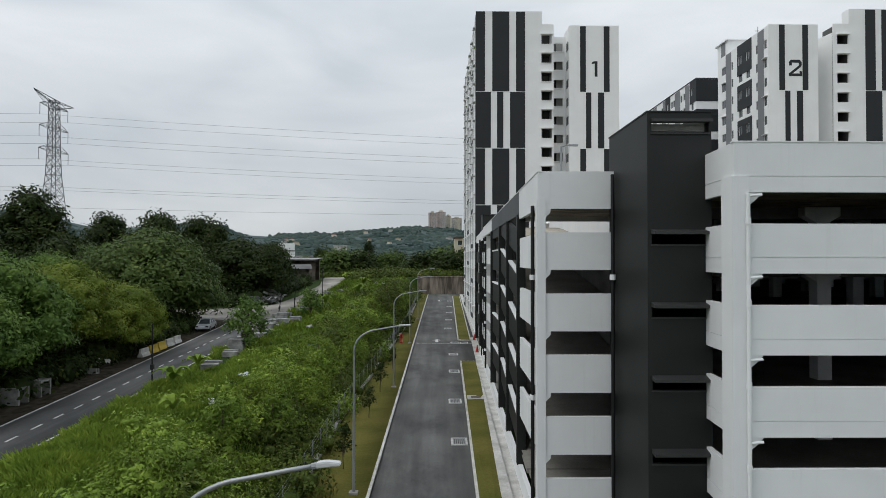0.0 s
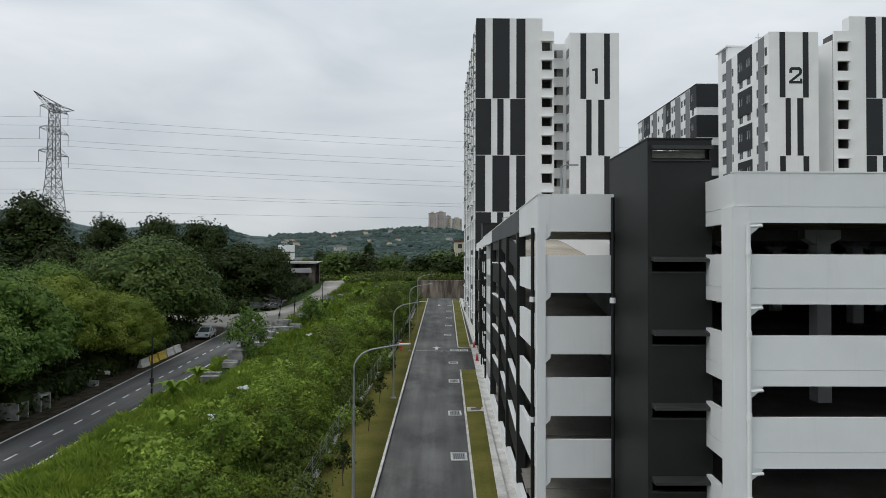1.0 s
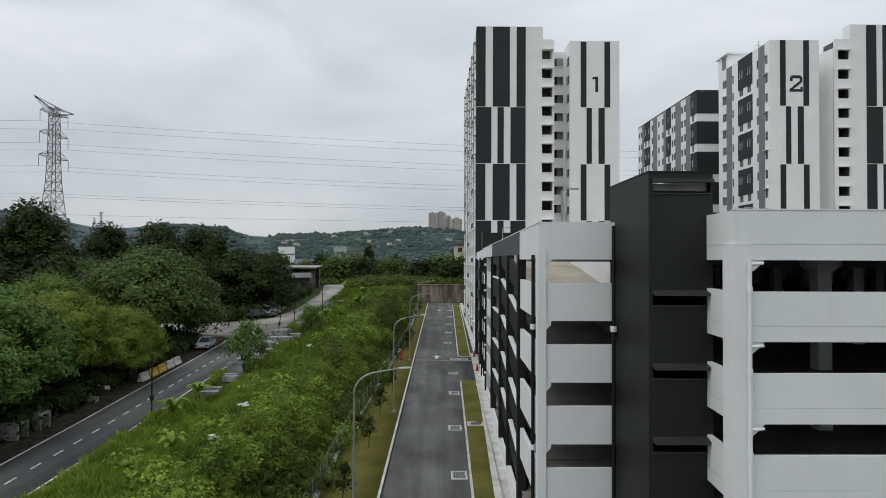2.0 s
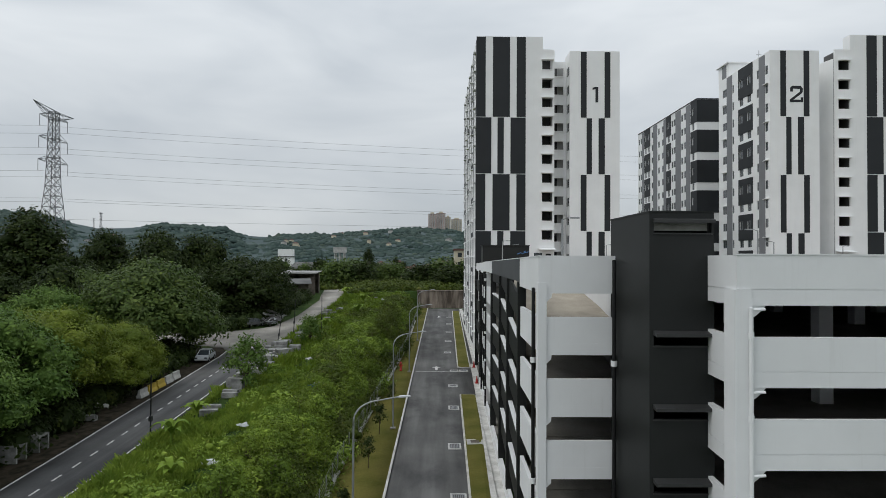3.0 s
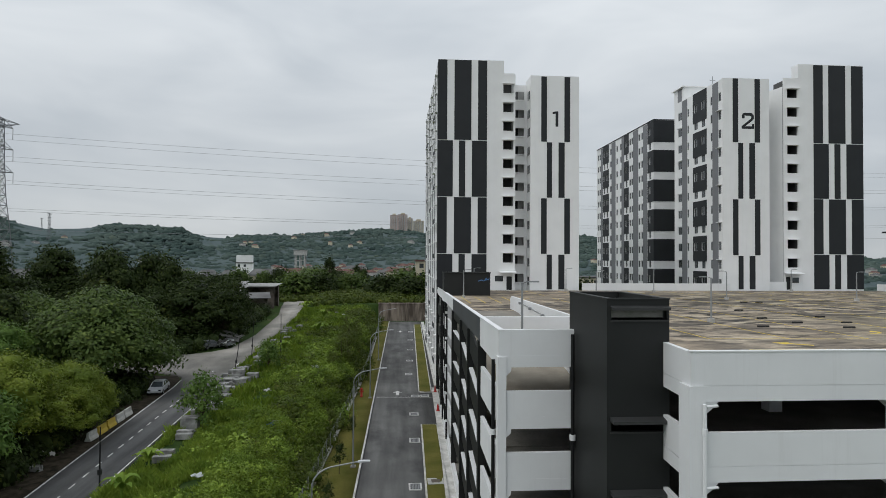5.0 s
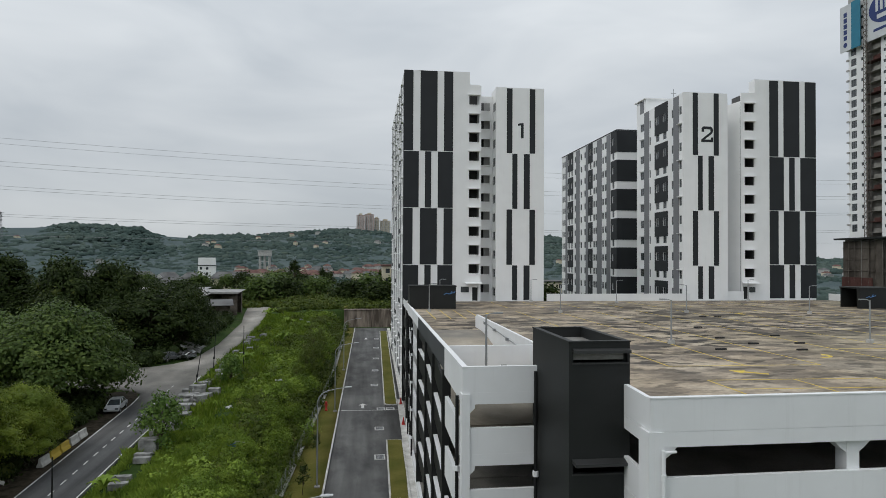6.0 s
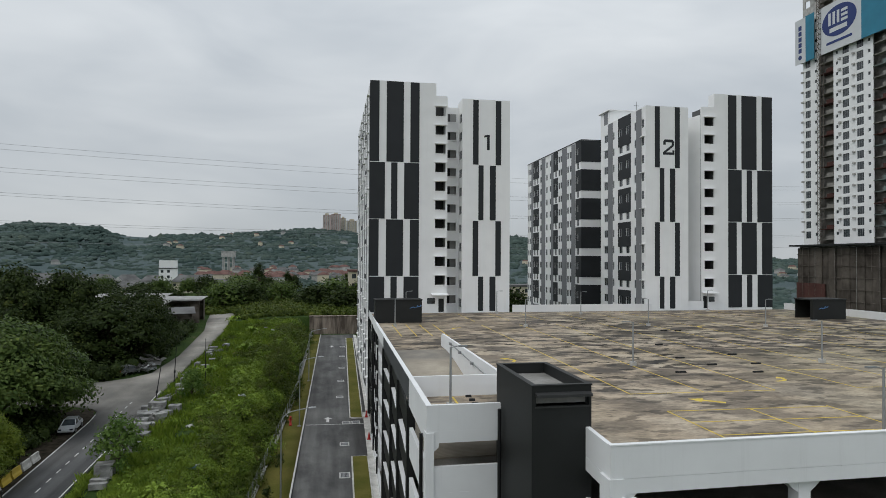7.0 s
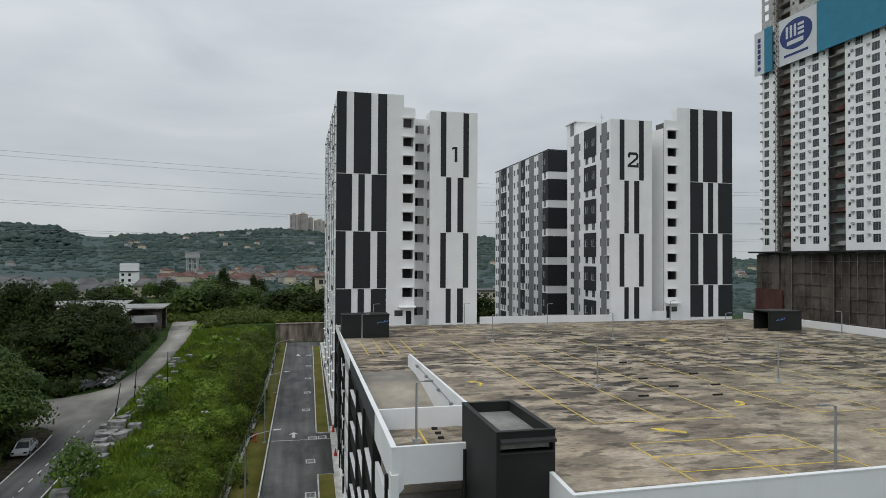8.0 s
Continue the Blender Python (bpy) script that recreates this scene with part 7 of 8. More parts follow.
def sheet_fence():
    """Odd corrugated sheets nailed side by side along the lane."""
    r = random.Random(23)
    ob = tagged(new("fence"), "patched grey corrugated sheet fence along the lane", "fence")
    v = 171.5
    while v < 203:
        w, h = r.uniform(0.8, 1.3), r.uniform(2.2, 3.6)
        x = -36.6 - 0.04 * (v - 170) + r.uniform(-0.08, 0.08)
        z = land_z(x, v)
        bm = bmesh.new()
        n = 8
        front = [(x + 0.03 * (k % 2), v + w * k / n) for k in range(n + 1)]
        back = [(p - 0.02, q) for p, q in front[::-1]]
        prism(bm, [*front, *back][::-1], z - 0.2, z + h)
        part("fence_sheet", bm, r.choice((ZINC, ZINC, ROOF_GREY, PALE_CONCRETE, RUST_WALL)), ob)
        v += w + 0.01


sheet_fence()
shed(-66, 150, 12, 9, 6.0, 12, "zinc-roofed shed among the trees")


# ---------------------------------------------------------------- plants
def leaf_cards(rg, centres, outward, length, width, droop=0.25):
    """Folded leaves: two triangles each, leaning outwards and down."""
    n = len(centres)
    tilt = outward * 0.9 + rg.normal(0, 0.36, (n, 3))
    tilt[:, 2] += 0.35
    tilt /= np.linalg.norm(tilt, axis=1)[:, None] + 1e-6
    along = rg.normal(0, 1, (n, 3)) + outward * 0.5
    along[:, 2] -= droop
    along -= tilt * (along * tilt).sum(1)[:, None]
    along /= np.linalg.norm(along, axis=1)[:, None] + 1e-6
    side = np.cross(along, tilt)
    ln = length * rg.uniform(0.65, 1.35, n)[:, None]
    wd = width * rg.uniform(0.7, 1.3, n)[:, None]
    base, tip = centres - along * ln / 2, centres + along * ln / 2
    mid = centres - tilt * wd * 0.18
    verts = np.stack([base, mid + side * wd / 2, tip, mid - side * wd / 2], 1).reshape(-1, 3)
    faces = np.arange(4 * n).reshape(n, 4)
    return verts, faces


def lump(rg, centre, radii, rows=5, cols=9):
    """A rough closed clump that fills the inside of a crown."""
    verts, faces = [], []
    for j in range(rows + 1):
        th = math.pi * j / rows
        for i in range(cols):
            ph = 2 * math.pi * i / cols
            k = rg.uniform(0.75, 1.08)
            verts.append((centre[0] + radii[0] * k * math.sin(th) * math.cos(ph), centre[1] + radii[1] * k * math.sin(th) * math.sin(ph), centre[2] + radii[2] * k * math.cos(th)))
    for j in range(rows):
        for i in range(cols):
            faces.append((j * cols + i, (j + 1) * cols + i, (j + 1) * cols + (i + 1) % cols, j * cols + (i + 1) % cols))
    return verts, faces


def crown_arrays(rg, lobes, per_area, length, width, core=0.62, sprays=7):
    """Leaves in sprays over the outside of several lobes, with fuller clumps inside."""
    vs, fs, at = [], [], 0
    for c, r in lobes:
        area = 4 * math.pi * (r[0] * r[1] + r[1] * r[2] + r[0] * r[2]) / 3
        n = max(12, int(area * per_area / sprays))
        d = rg.normal(0, 1, (n, 3))
        d[:, 2] = d[:, 2] * 0.9 + 0.25
        d /= np.linalg.norm(d, axis=1)[:, None]
        shell = rg.uniform(0.78, 1.10, n)[:, None]
        pts = np.asarray(c) + d * np.asarray(r) * shell
        free = np.ones(n, bool)
        for c2, r2 in lobes:
            if c2 is not c:
                free &= (((pts - np.asarray(c2)) / (np.asarray(r2) * 0.86)) ** 2).sum(1) > 1
        pts, d = pts[free], d[free]
        n = len(pts)
        if n:
            pts = np.repeat(pts, sprays, 0) + rg.normal(0, length * 0.8, (n * sprays, 3))
        v, f = leaf_cards(rg, pts, np.repeat(d, sprays, 0), length, width)
        vs.append(v), fs.append(f + at)
        at += len(v)
        v, f = lump(rg, c, [q * core for q in r])
        vs.append(np.array(v)), fs.append(np.array(f) + at)
        at += len(v)
    return np.concatenate(vs), np.concatenate(fs)


def tree(label, group, height, spread_r, lobes_n, seed, material, per_area=15, length=0.42, width=0.24, trunk_r=0.3, clear=0.2, squash=0.62, core=0.6, name="tree"):
    """Tapered trunk, limbs to each lobe and a broken crown; stands at the origin."""
    rg = np.random.default_rng(seed)
    r = random.Random(seed)
    ob = thing(name, label, name, group)
    lobes, limbs = [], []
    for k in range(lobes_n):
        a = 2 * math.pi * (k * 0.382 + r.uniform(-0.06, 0.06))
        f = math.sqrt((k + 0.4) / lobes_n)
        rad = spread_r * 0.72 * f
        size = spread_r * r.uniform(0.17, 0.33) * (1.15 - 0.25 * f)
        z = height * (clear + (1 - clear) * (0.80 - 0.52 * f * f + (r.uniform(-0.34, -0.1) if k % 4 == 3 else r.uniform(-0.10, 0.08)))) - size * 0.1
        z = min(z, height - size * squash)
        c = (rad * math.cos(a), rad * math.sin(a), z)
        lobes.append((c, (size, size, size * squash * r.uniform(0.9, 1.2))))
        limbs.append(c)
    bm = bmesh.new()
    fork = height * (clear + 0.1)
    tube(bm, [(0, 0, -0.5), (0.05, 0, fork * 0.4), (0, 0.08, fork), (0.1, 0, height * 0.7)], [trunk_r * 1.25, trunk_r, trunk_r * 0.8, trunk_r * 0.25], 8)
    for c in limbs:
        b = (c[0] * 0.1, c[1] * 0.1, fork * r.uniform(0.75, 1.1))
        m = (c[0] * 0.5, c[1] * 0.5, (b[2] + c[2]) / 2 + 0.06 * height)
        tube(bm, [b, m, c], [trunk_r * 0.5, trunk_r * 0.32, trunk_r * 0.12], 3)
    part("trunk", bm, TRUNK, ob)
    v, f = crown_arrays(rg, lobes, per_area, length, width, core)
    crown = new("crown", quick_mesh("crown", v, f, material))
    crown.parent = ob
    return ob


def place_trees():
    wood = "trees beside the public road"
    light = tree("spreading roadside tree with yellow-green leaves", wood, 11.5, 6.6, 50, 3, LEAF_LIGHT, 24, 0.32, 0.16, 0.3, 0.28, core=0.74)
    fresh = tree("dense roadside tree with fresh green leaves", wood, 11.0, 6.2, 48, 8, LEAF_MID, 24, 0.36, 0.19, 0.3, 0.30, core=0.74)
    round_ = tree("large round-crowned tree with broad green leaves", wood, 13.6, 10.2, 76, 14, LEAF_BROAD, 11, 0.56, 0.30, 0.45, 0.2, 0.66, 0.55)
    tall = tree("tall dark broad-leaved tree", wood, 21.0, 7.0, 56, 21, LEAF_DARK, 7.0, 0.58, 0.38, 0.4, 0.15, 0.8)
    mixed = tree("dark green tree with a broken crown", wood, 15.0, 7.0, 52, 27, LEAF_DARK, 5.8, 0.62, 0.39, 0.35, 0.12, 0.7)
    first = set()

    def put(kind, x, y, k, turn, kz=None):
        m = pose(x, y, land_z(x, y), 0, 0, turn) @ Matrix.Diagonal((k, k, kz or k, 1))
        if kind not in first:
            first.add(kind)
            kind.matrix_basis = m
        else:
            copy_thing(kind, m)

    roadside = ((fresh, -33.2, 49.5, 1.0, 20), (light, -32.6, 57.5, 0.88, 70), (light, -31.6, 66.0, 0.74, 200), (fresh, -31.2, 44.0, 0.80, 80), (light, -30.6, 63.0, 0.62, 20), (light, -30.9, 67.2, 0.62, 120), (fresh, -40.5, 57, 0.98, 130), (fresh, -42, 47, 1.05, 250), (light, -41, 66, 0.88, 300))
    edge_of_wood = ((fresh, -32.4, 40, 0.95, 15), (fresh, -50, 54, 1.0, 100), (fresh, -49, 66, 0.9, 10), (round_, -37.4, 84.5, 1.0, 0, 0.94), (fresh, -45, 76, 0.95, 40), (mixed, -54, 92, 0.85, 120), (round_, -58, 104, 0.85, 60), (tall, -71, 112, 1.14, 0, 1.06), (mixed, -66, 118, 1.0, 200), (tall, -82, 105, 0.8, 80), (mixed, -64, 96, 0.85, 250))
    junction = ((mixed, -75, 95, 1.0, 20), (round_, -66, 82, 0.75, 100), (mixed, -58, 70, 0.75, 310), (mixed, -60, 56, 0.7, 30), (mixed, -38.0, 121, 1.25, 140, 0.95), (mixed, -42.5, 118, 0.8, 250), (mixed, -33.0, 124.5, 0.8, 60), (mixed, -42.5, 112.2, 0.55, 30), (mixed, -48.5, 113, 0.6, 200), (mixed, -45.5, 122, 0.85, 160), (mixed, -57, 130, 1.22, 140, 1.42))
    behind = ((mixed, -49, 131, 1.2, 30, 1.36), (mixed, -53.5, 125, 1.05, 200, 1.34), (mixed, -44.5, 128, 0.95, 80, 1.26), (mixed, -41.5, 137, 1.0, 290), (mixed, -53, 119, 0.9, 10), (mixed, -34.8, 134, 0.88, 20), (mixed, -36.6, 143, 0.92, 75), (mixed, -41, 150, 0.9, 190), (mixed, -47, 155, 0.8, 90), (tall, -72, 140, 0.85, 60), (mixed, -62, 146, 0.9, 20), (mixed, -82, 150, 1.0, 110), (mixed, -95, 130, 1.1, 200))
    far_side = ((tall, -100, 160, 0.85, 10), (mixed, -90, 175, 0.9, 70), (mixed, -72, 172, 0.75, 260), (mixed, -110, 118, 1.2, 50), (tall, -118, 140, 0.9, 90), (mixed, -55, 157, 0.55, 70), (mixed, -34.4, 153, 0.25, 30), (light, -33.2, 146, 0.26, 60))
    for spec in roadside + edge_of_wood + junction + behind + far_side:
        put(*spec)
    far = "tree belt beyond the retaining wall"
    belt_a = tree("far dense green tree", far, 11, 6.5, 26, 41, LEAF_DARK, 2.4, 1.0, 0.55, 0.3, 0.06, 0.66)
    belt_b = tree("far green tree with a wide crown", far, 10, 7.2, 26, 43, LEAF_BROAD, 2.4, 1.0, 0.55, 0.3, 0.06, 0.6)
    palm_like = tree("slender dark conifer standing above the belt", far, 15, 2.6, 16, 47, LEAF_DARK, 9, 0.6, 0.3, 0.25, 0.1, 1.6)
    r = random.Random(9)
    spots = [(x + r.uniform(-5, 5), 262 + r.uniform(-28, 60)) for x in range(-34, 100, 8)] + [(x + r.uniform(-6, 6), 330 + r.uniform(-20, 60)) for x in range(-120, 150, 12)] + [(x + r.uniform(-5, 5), 238 + r.uniform(-14, 20)) for x in range(-110, -50, 9)] + [(x + r.uniform(-6, 6), 205 + r.uniform(-8, 14)) for x in (5, 16, 28, 95, 110, 125)] + [(x + r.uniform(-3, 3), 226 + r.uniform(-10, 14)) for x in range(-64, 30, 7)] + [(x, 200 + r.uniform(-8, 20)) for x in (58, 66, 84, 92, 100, 112, 124, 136)]
    for k, (x, y) in enumerate(spots):
        if abs(x - 76) < 22 and 218 < y < 246:
            continue
        put(belt_a if k % 3 else belt_b, x, y, r.uniform(0.55, 1.3), r.uniform(0, 360), r.uniform(0.6, 1.15))
    put(palm_like, -31, 290, 1.2, 0)
    put(palm_like, -20, 312, 0.75, 90)
    young = "young trees on the verge"
    sapling = tree("small roadside tree with light green leaves", young, 5.2, 2.2, 26, 51, LEAF_MID, 30, 0.32, 0.16, 0.07, 0.15, 0.8, 0.4)
    put(sapling, -19.6, 68.2, 1.12, 0)
    put(sapling, -18.6, 96, 0.8, 90)
    bush = "tall shrubs above the fence"
    wide = tree("tall feathery green shrub above the fence", bush, 3.2, 2.4, 16, 61, LEAF_FERN, 26, 0.26, 0.10, 0.06, 0.05, 0.5, 0.35, "shrub")
    lush = tree("broad bright green shrub on the bank", bush, 2.4, 2.0, 14, 67, LEAF_SHRUB, 26, 0.26, 0.12, 0.06, 0.05, 0.55, 0.35, "shrub")
    rr = random.Random(19)
    for k in range(52):
        y = 29 + 2.1 * k + rr.uniform(-1.0, 1.0)
        x = fence_x(y) - rr.uniform(2.0, 5.5)
        put(wide if k % 3 else lush, x, y, rr.uniform(0.75, 1.2) * (1 if y < 60 else 1.12), rr.uniform(0, 360))
    for x, y, k in ((-16.5, 47, 0.5), (-14, 57, 0.6), (-18, 74, 0.7), (-15.5, 86, 0.8), (-17.5, 118, 0.9)):
        put(lush, x, y, k, 40 * k)
    airy = tree("tall airy dark tree beside the fence", bush, 8.0, 2.4, 22, 71, LEAF_OLIVE, 12, 0.30, 0.12, 0.09, 0.12, 0.8, 0.25)
    for x, y, k in ((-8.6, 103.5, 0.8), (-8.2, 109, 1.0), (-7.8, 114.5, 0.95), (-8.6, 120, 1.0), (-7.6, 126, 0.8), (-8.4, 133, 0.75), (-9.4, 98, 0.6)):
        put(airy, x, y, k, 50 * y)
    thin = tree("thin young tree staked on the turf verge", young, 3.4, 0.5, 6, 57, LEAF_DARK, 14, 0.22, 0.10, 0.035, 0.25, 0.9, 0.2)
    for x, y, k in ((-5.6, 42.5, 1.0), (-5.2, 54, 0.9), (-5.1, 63, 1.0), (-4.7, 74, 0.85), (-4.4, 103, 0.9)):
        put(thin, x, y, k, 37 * y)


place_trees()


CLEARINGS = [(x, y, 1.5) for x, y, *_ in RUBBISH] + [(x * 0.985, y - 2.4, 1.3) for x, y, *_ in RUBBISH] + [(-20.2, y, 1.5) for y in (58.2, 60.2, 61.8, 63.8, 65.5, 67.4)]


def cleared(x, y, more=0.0):
    return any((x - a) ** 2 + (y - c) ** 2 < (q + more) ** 2 for a, c, q in CLEARINGS)


def on_bank(rg, n, y0, y1, x_lo=None, x_hi=None):
    y = rg.uniform(y0, y1, n)
    lo = np.array([ramp_of(LANE_RIGHT, v) + 0.4 if x_lo is None else x_lo for v in y])
    hi = np.array([fence_x(v) - 0.3 if x_hi is None else x_hi for v in y])
    x = lo + (hi - lo) * rg.uniform(0, 1, n)
    return x, y


def build_undergrowth():
    """Tall grass, creepers and shrubs over the bank between the two roads."""
    rg = np.random.default_rng(77)
    # blades
    for name, n, y0, y1, h, w, label in (("tall_grass", 150000, 24, 75, 0.72, 0.048, "bright green tall grass over the bank"), ("tall_grass", 42000, 75, 182, 0.85, 0.13, "bright green tall grass farther along the bank")):
        x, y = on_bank(rg, n, y0, y1)
        keep = np.array([noise.noise((a * 0.22, b * 0.22, 7)) + 0.35 * noise.noise((a * 0.9, b * 0.9, 3)) > -0.62 for a, b in zip(x, y)])
        near_fence = (np.array([fence_x(b) for b in y]) - x) < 4.5 + 2.5 * np.array([noise.noise((a * 0.2, b * 0.2, 21)) for a, b in zip(x, y)])
        keep &= ~(near_fence & (rg.uniform(0, 1, n) < 0.85))
        keep &= np.array([not cleared(a, b, -0.4) for a, b in zip(x, y)])
        x, y = x[keep], y[keep]
        n = len(x)
        z = np.array([land_z(a, b) for a, b in zip(x, y)])
        tall = h * rg.uniform(0.45, 1.35, n) * (0.75 + 0.95 * np.array([noise.noise((a * 0.4, b * 0.4, 1)) for a, b in zip(x, y)]))
        ang = rg.uniform(0, 2 * np.pi, n)
        lean = tall * rg.uniform(0.15, 0.7, n)
        side = np.stack([np.cos(ang), np.sin(ang), np.zeros(n)], 1) * w * rg.uniform(0.6, 1.5, n)[:, None]
        go = np.stack([-np.sin(ang), np.cos(ang), np.zeros(n)], 1) * lean[:, None]
        p = np.stack([x, y, z - 0.05], 1)
        up = np.stack([np.zeros(n), np.zeros(n), tall], 1)
        verts = np.stack([p - side / 2, p + side / 2, p + side * 0.4 + go * 0.4 + up * 0.7, p + go + up], 1).reshape(-1, 3)
        tagged(new(name, quick_mesh(name, verts, np.arange(4 * n).reshape(n, 4), LEAF_GRASS if y0 < 50 else LEAF_GRASS_DULL)), label, "grass", kind="stuff")
    # shrubs: low leafy mounds, taller and darker towards the fence
    vs, fs, at = [], [], 0
    vd, fd, ad = [], [], 0
    vo, fo, ao = [], [], 0
    r = random.Random(31)
    for k in range(1100):
        y = 26 + 154 * (k / 1100) ** 1.35 + r.uniform(-2, 2)
        lo, hi = ramp_of(LANE_RIGHT, y) + 1.5, fence_x(y) - 0.6
        t = 1 - abs(r.gauss(0, 0.33)) if k % 4 else r.random()
        if t < 0.05:
            t = r.uniform(0.1, 0.9)
        x = lo + (hi - lo) * t
        if cleared(x, y, 0.5) or noise.noise((x * 0.15, y * 0.15, 12)) < -0.22 - 0.5 * (t - 0.5):
            continue
        size = r.uniform(0.45, 1.15) * (0.55 + 0.95 * t)
        far = y > 85
        lobes = []
        for j in range(r.randint(2, 4)):
            s = size * r.uniform(0.6, 1.0)
            px, py = x + r.uniform(-0.8, 0.8) * size, y + r.uniform(-0.8, 0.8) * size
            lobes.append(((px, py, land_z(px, py) + s * r.uniform(0.35, 0.9)), (s, s, s * 0.75)))
        ln = r.choice((0.15, 0.20, 0.27)) * (1.7 if far else 1)
        v, f = crown_arrays(rg, lobes, 5 if far else 15, ln, ln * r.choice((0.4, 0.55, 0.7)), 0.42, 5)
        if (y > 52 or t > 0.7) and (t > 0.55 and noise.noise((x * 0.12, y * 0.12, 33)) + 0.9 * (t - 0.8) > -0.05 and r.random() < 0.85 or noise.noise((x * 0.1, y * 0.1, 51)) > (0.38 if y < 80 else 0.12)):
            vo.append(v), fo.append(f + ao)
            ao += len(v)
        elif (t > 0.62 and r.random() < 0.75) or (y > 62 and r.random() < 0.8) or (far and t > 0.3 and r.random() < 0.7):
            vd.append(v), fd.append(f + ad)
            ad += len(v)
        else:
            vs.append(v), fs.append(f + at)
            at += len(v)
    tagged(new("undergrowth", quick_mesh("undergrowth", np.concatenate(vs), np.concatenate(fs), LEAF_SHRUB)), "bright green creepers and low shrubs on the bank", "shrubs", kind="stuff")
    tagged(new("undergrowth", quick_mesh("undergrowth", np.concatenate(vd), np.concatenate(fd), LEAF_FERN)), "deep green shrubs and ferns above the fence", "shrubs", kind="stuff")
    tagged(new("undergrowth", quick_mesh("undergrowth", np.concatenate(vo), np.concatenate(fo), LEAF_OLIVE)), "dull olive scrub along the fence", "shrubs", kind="stuff")
    # low growth on the far side of the public road and over the wall
    vs, fs, at = [], [], 0
    for k in range(850):
        if k < 600:
            x, y = r.uniform(-26, 40), 184.5 + 70 * r.random() ** 1.3
        else:
            x, y = r.uniform(-62, -22), r.uniform(200, 250)
        s = r.uniform(0.6, 1.4) * (1 if y < 195 else 1.3)
        lobes = [((x + r.uniform(-0.8, 0.8), y + r.uniform(-0.8, 0.8), land_z(x, y) + s * 0.5), (s, s, s * 0.8)) for _ in range(2)]
        v, f = crown_arrays(rg, lobes, 2.6, 0.65, 0.42, 0.75, 5)
        vs.append(v), fs.append(f + at)
        at += len(v)
    tagged(new("undergrowth", quick_mesh("undergrowth", np.concatenate(vs), np.concatenate(fs), LEAF_OLIVE)), "olive green scrub on the high ground above the wall", "shrubs", kind="stuff")
    vs, fs, at = [], [], 0
    for k in range(420):
        y = r.uniform(30, 88) if k < 320 else r.uniform(110, 166)
        x = (ramp_of(LANE_LEFT, y) - 2.6 if k < 320 else ramp_of(LANE_LEFT, max(y, 112)) - 2.6) - abs(r.gauss(0, 5))
        s = r.uniform(0.5, 1.2) if k < 160 else r.uniform(0.9, 2.0)
        v, f = crown_arrays(rg, [((x, y, land_z(x, y) + s * 0.6), (s, s, s))], 6 if k < 160 else 4, 0.42, 0.26, 0.7, 5)
        vs.append(v), fs.append(f + at)
        at += len(v)
    tagged(new("undergrowth", quick_mesh("undergrowth", np.concatenate(vs), np.concatenate(fs), LEAF_DARK)), "dark scrub under the roadside trees", "shrubs", kind="stuff")


build_undergrowth()


def banana(x, y, k, seed):
    """A clump of broad arching leaves on a short stem."""
    r = random.Random(seed)
    ob = thing("banana_plant", "broad-leaved banana plant among the grass", "plant", "banana plants", pose(x, y, land_z(x, y)) @ Matrix.Scale(k, 4))
    bm = bmesh.new()
    tube(bm, [(0, 0, -0.2), (0, 0, 1.0)], [0.12, 0.07], 7)
    part("stem", bm, LEAF_SHRUB, ob)
    for i in range(8):
        a = i * 2.4 + r.uniform(-0.3, 0.3)
        reach, lift = r.uniform(1.0, 1.5), r.uniform(0.5, 1.2)
        bm = bmesh.new()
        rows = []
        for j in range(7):
            s = j / 6
            c = Vector((math.cos(a) * reach * s, math.sin(a) * reach * s, 0.9 + lift * math.sin(s * 2.4) * (1 - 0.25 * s)))
            w = 0.26 * math.sin(math.pi * min(1, 0.12 + s * 0.88)) + 0.01
            n = Vector((-math.sin(a), math.cos(a), 0)) * w
            rows.append([bm.verts.new(c - n + Vector((0, 0, 0.08))), bm.verts.new(c), bm.verts.new(c + n + Vector((0, 0, 0.08)))])
        for p, q in zip(rows, rows[1:]):
            for i2 in range(2):
                bm.faces.new([p[i2], p[i2 + 1], q[i2 + 1], q[i2]])
        part("leaf", bm, LEAF_SHRUB, ob)


for i, (x, y, k) in enumerate(((-20.3, 56.5, 1.0), (-19.7, 50.0, 1.1), (-16.5, 42.5, 0.9), (-18.5, 108, 1.3), (-14.2, 61, 0.8), (-15.5, 128, 1.5), (-17.0, 150, 1.6), (-24.0, 168, 1.7))):
    banana(x, y, k, i + 60)


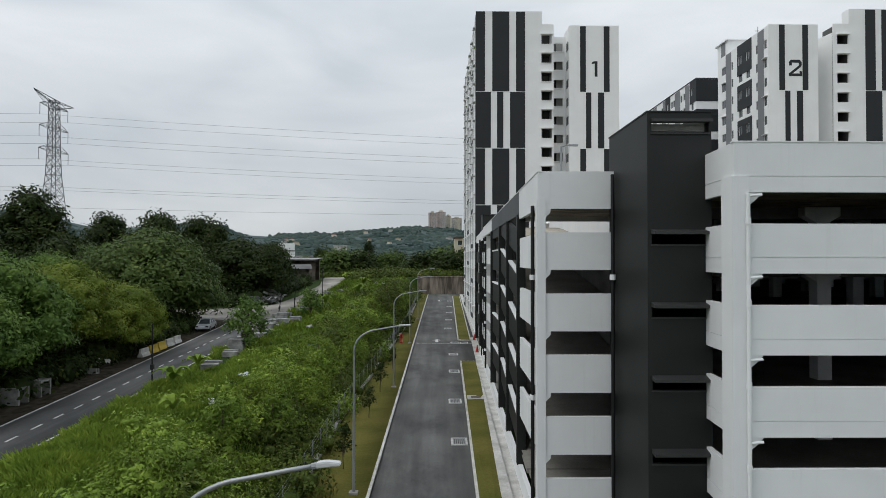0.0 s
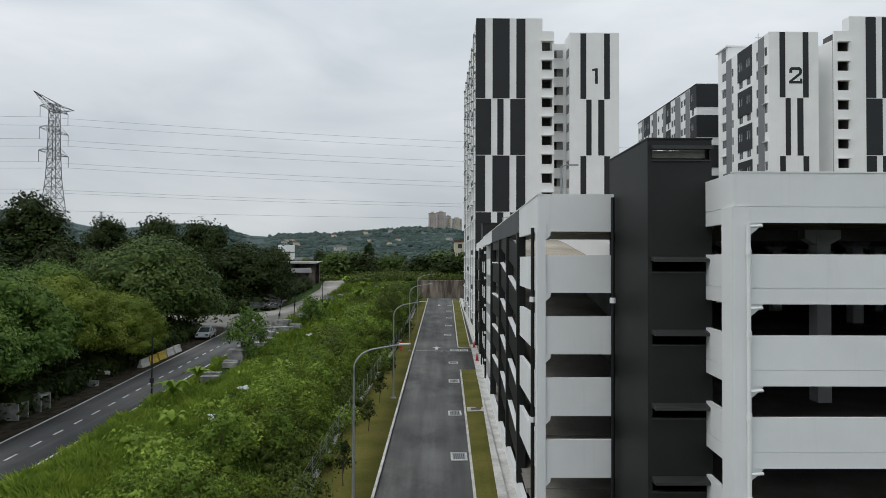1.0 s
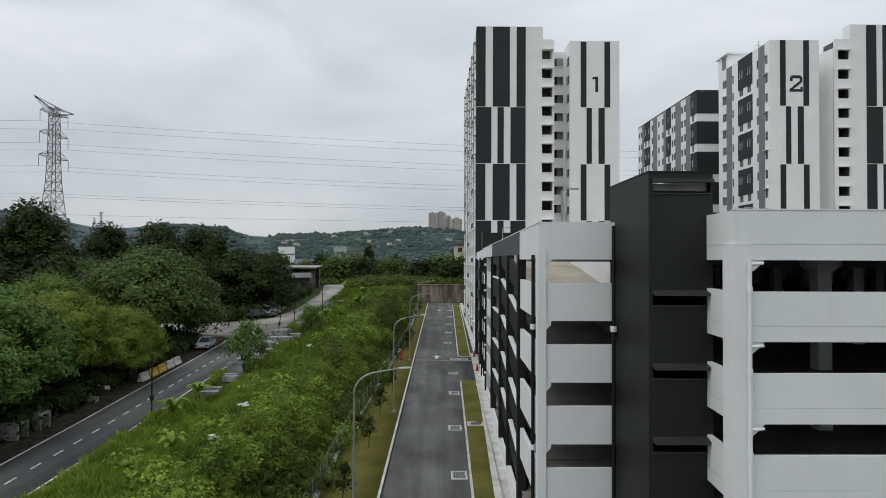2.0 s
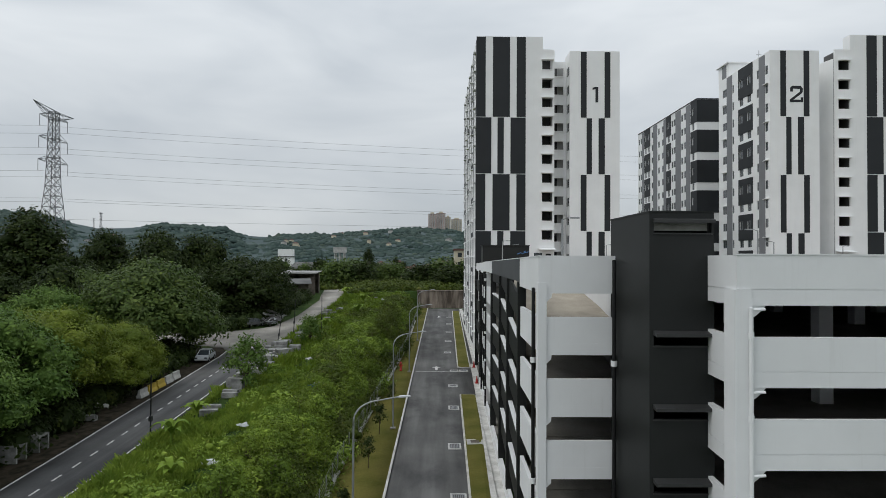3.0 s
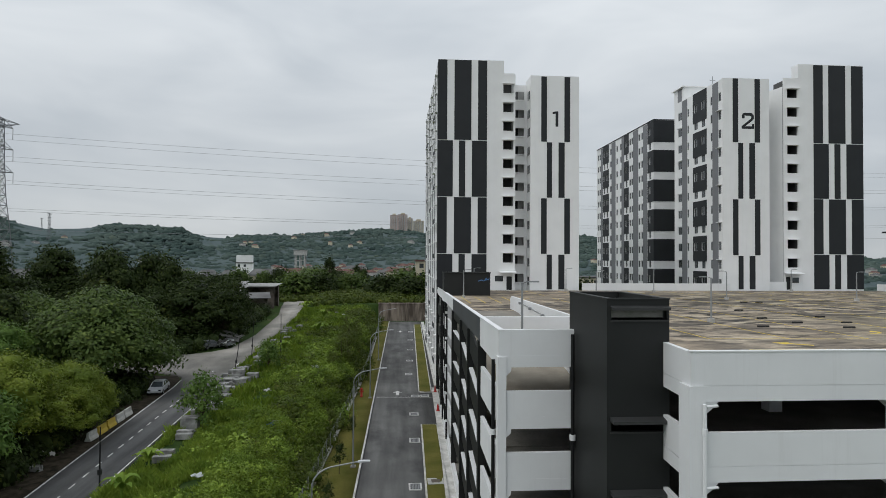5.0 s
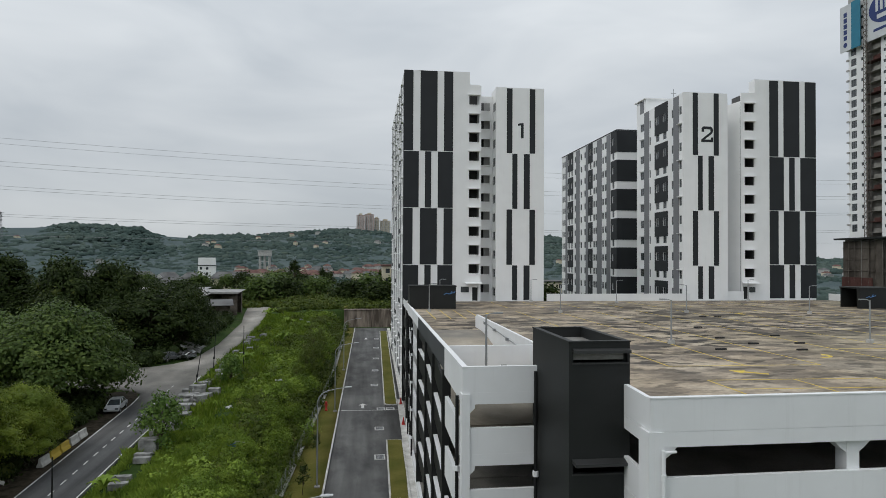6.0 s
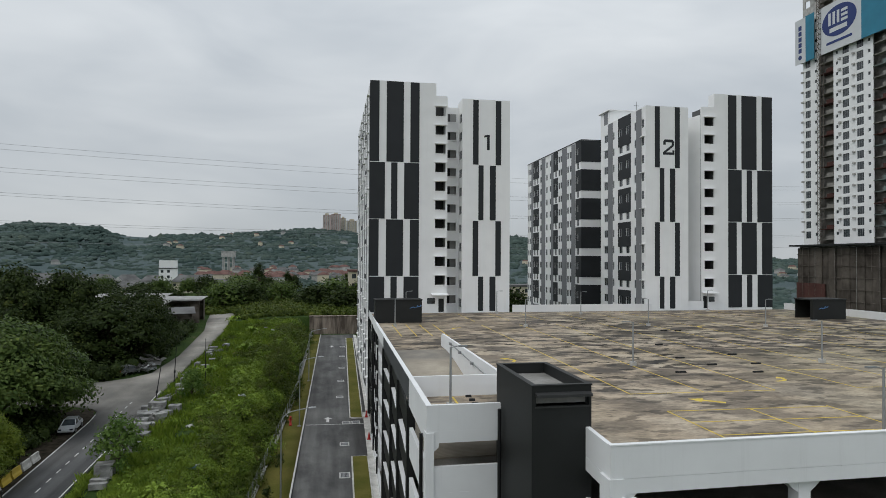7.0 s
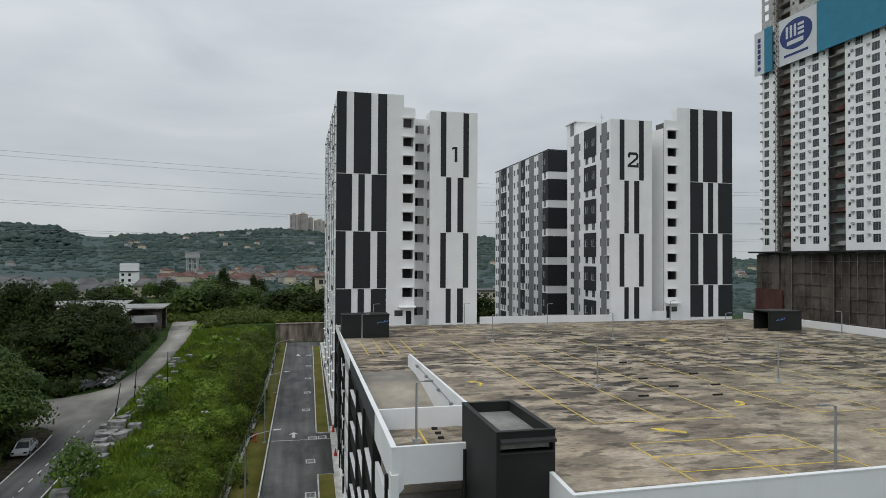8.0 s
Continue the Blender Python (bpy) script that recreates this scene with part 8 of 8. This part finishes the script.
def build_far_woods():
    """Tree crowns over the hills, too many to count."""
    rg = np.random.default_rng(4)
    r = random.Random(4)
    blob_v, blob_f, at = [], [], 0
    g = (1 + 5 ** 0.5) / 2
    base = np.array([(-1, g, 0), (1, g, 0), (-1, -g, 0), (1, -g, 0), (0, -1, g), (0, 1, g), (0, -1, -g), (0, 1, -g), (g, 0, -1), (g, 0, 1), (-g, 0, -1), (-g, 0, 1)], float) / 1.9
    tri = np.array([(0, 11, 5), (0, 5, 1), (0, 1, 7), (0, 7, 10), (0, 10, 11), (1, 5, 9), (5, 11, 4), (11, 10, 2), (10, 7, 6), (7, 1, 8), (3, 9, 4), (3, 4, 2), (3, 2, 6), (3, 6, 8), (3, 8, 9), (4, 9, 5), (2, 4, 11), (6, 2, 10), (8, 6, 7), (9, 8, 1)])
    taken = {(int(a // 26), int(c // 26)) for a, c in HOUSE_SPOTS}
    count = 0
    while count < 25000:
        az = r.uniform(-42, 47)
        d = r.choice((r.uniform(430, 900), r.uniform(850, 1400), r.uniform(1100, 2000), r.uniform(1300, 2000), r.uniform(1650, 1950)))
        x, y = d * math.sin(radians(az)), d * math.cos(radians(az))
        if d < 1000 and noise.noise((x / 120, y / 120, 9)) > 0.25:
            continue
        cell = (int(x // 26), int(y // 26))
        if cell in taken and d > 1000 or (cell[0], cell[1] + 1) in taken and r.random() < 0.7:
            continue
        size = r.choice((r.uniform(3.0, 5), r.uniform(4.5, 7), r.uniform(5.5, 9.5))) * (0.75 + 0.4 * smooth_step(600, 1500, d))
        tall = r.uniform(0.45, 0.8)
        if 1700 < d < 1930 and r.random() < 0.10:
            size, tall = r.uniform(7, 12), r.uniform(0.7, 1.1)
        k = rg.uniform(0.6, 1.3, (len(base), 1))
        v = base * k * np.array([size, size, size * tall]) + np.array([x, y, land_z(x, y) + size * r.uniform(-0.3, 0.08)])
        blob_v.append(v), blob_f.append(tri + at)
        at += len(base)
        count += 1
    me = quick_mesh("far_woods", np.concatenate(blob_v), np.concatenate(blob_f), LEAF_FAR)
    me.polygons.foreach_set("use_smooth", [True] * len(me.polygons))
    tagged(new("far_woods", me), "green woods over the distant hills, haze put into their colour", "woods", kind="stuff")


build_far_woods()
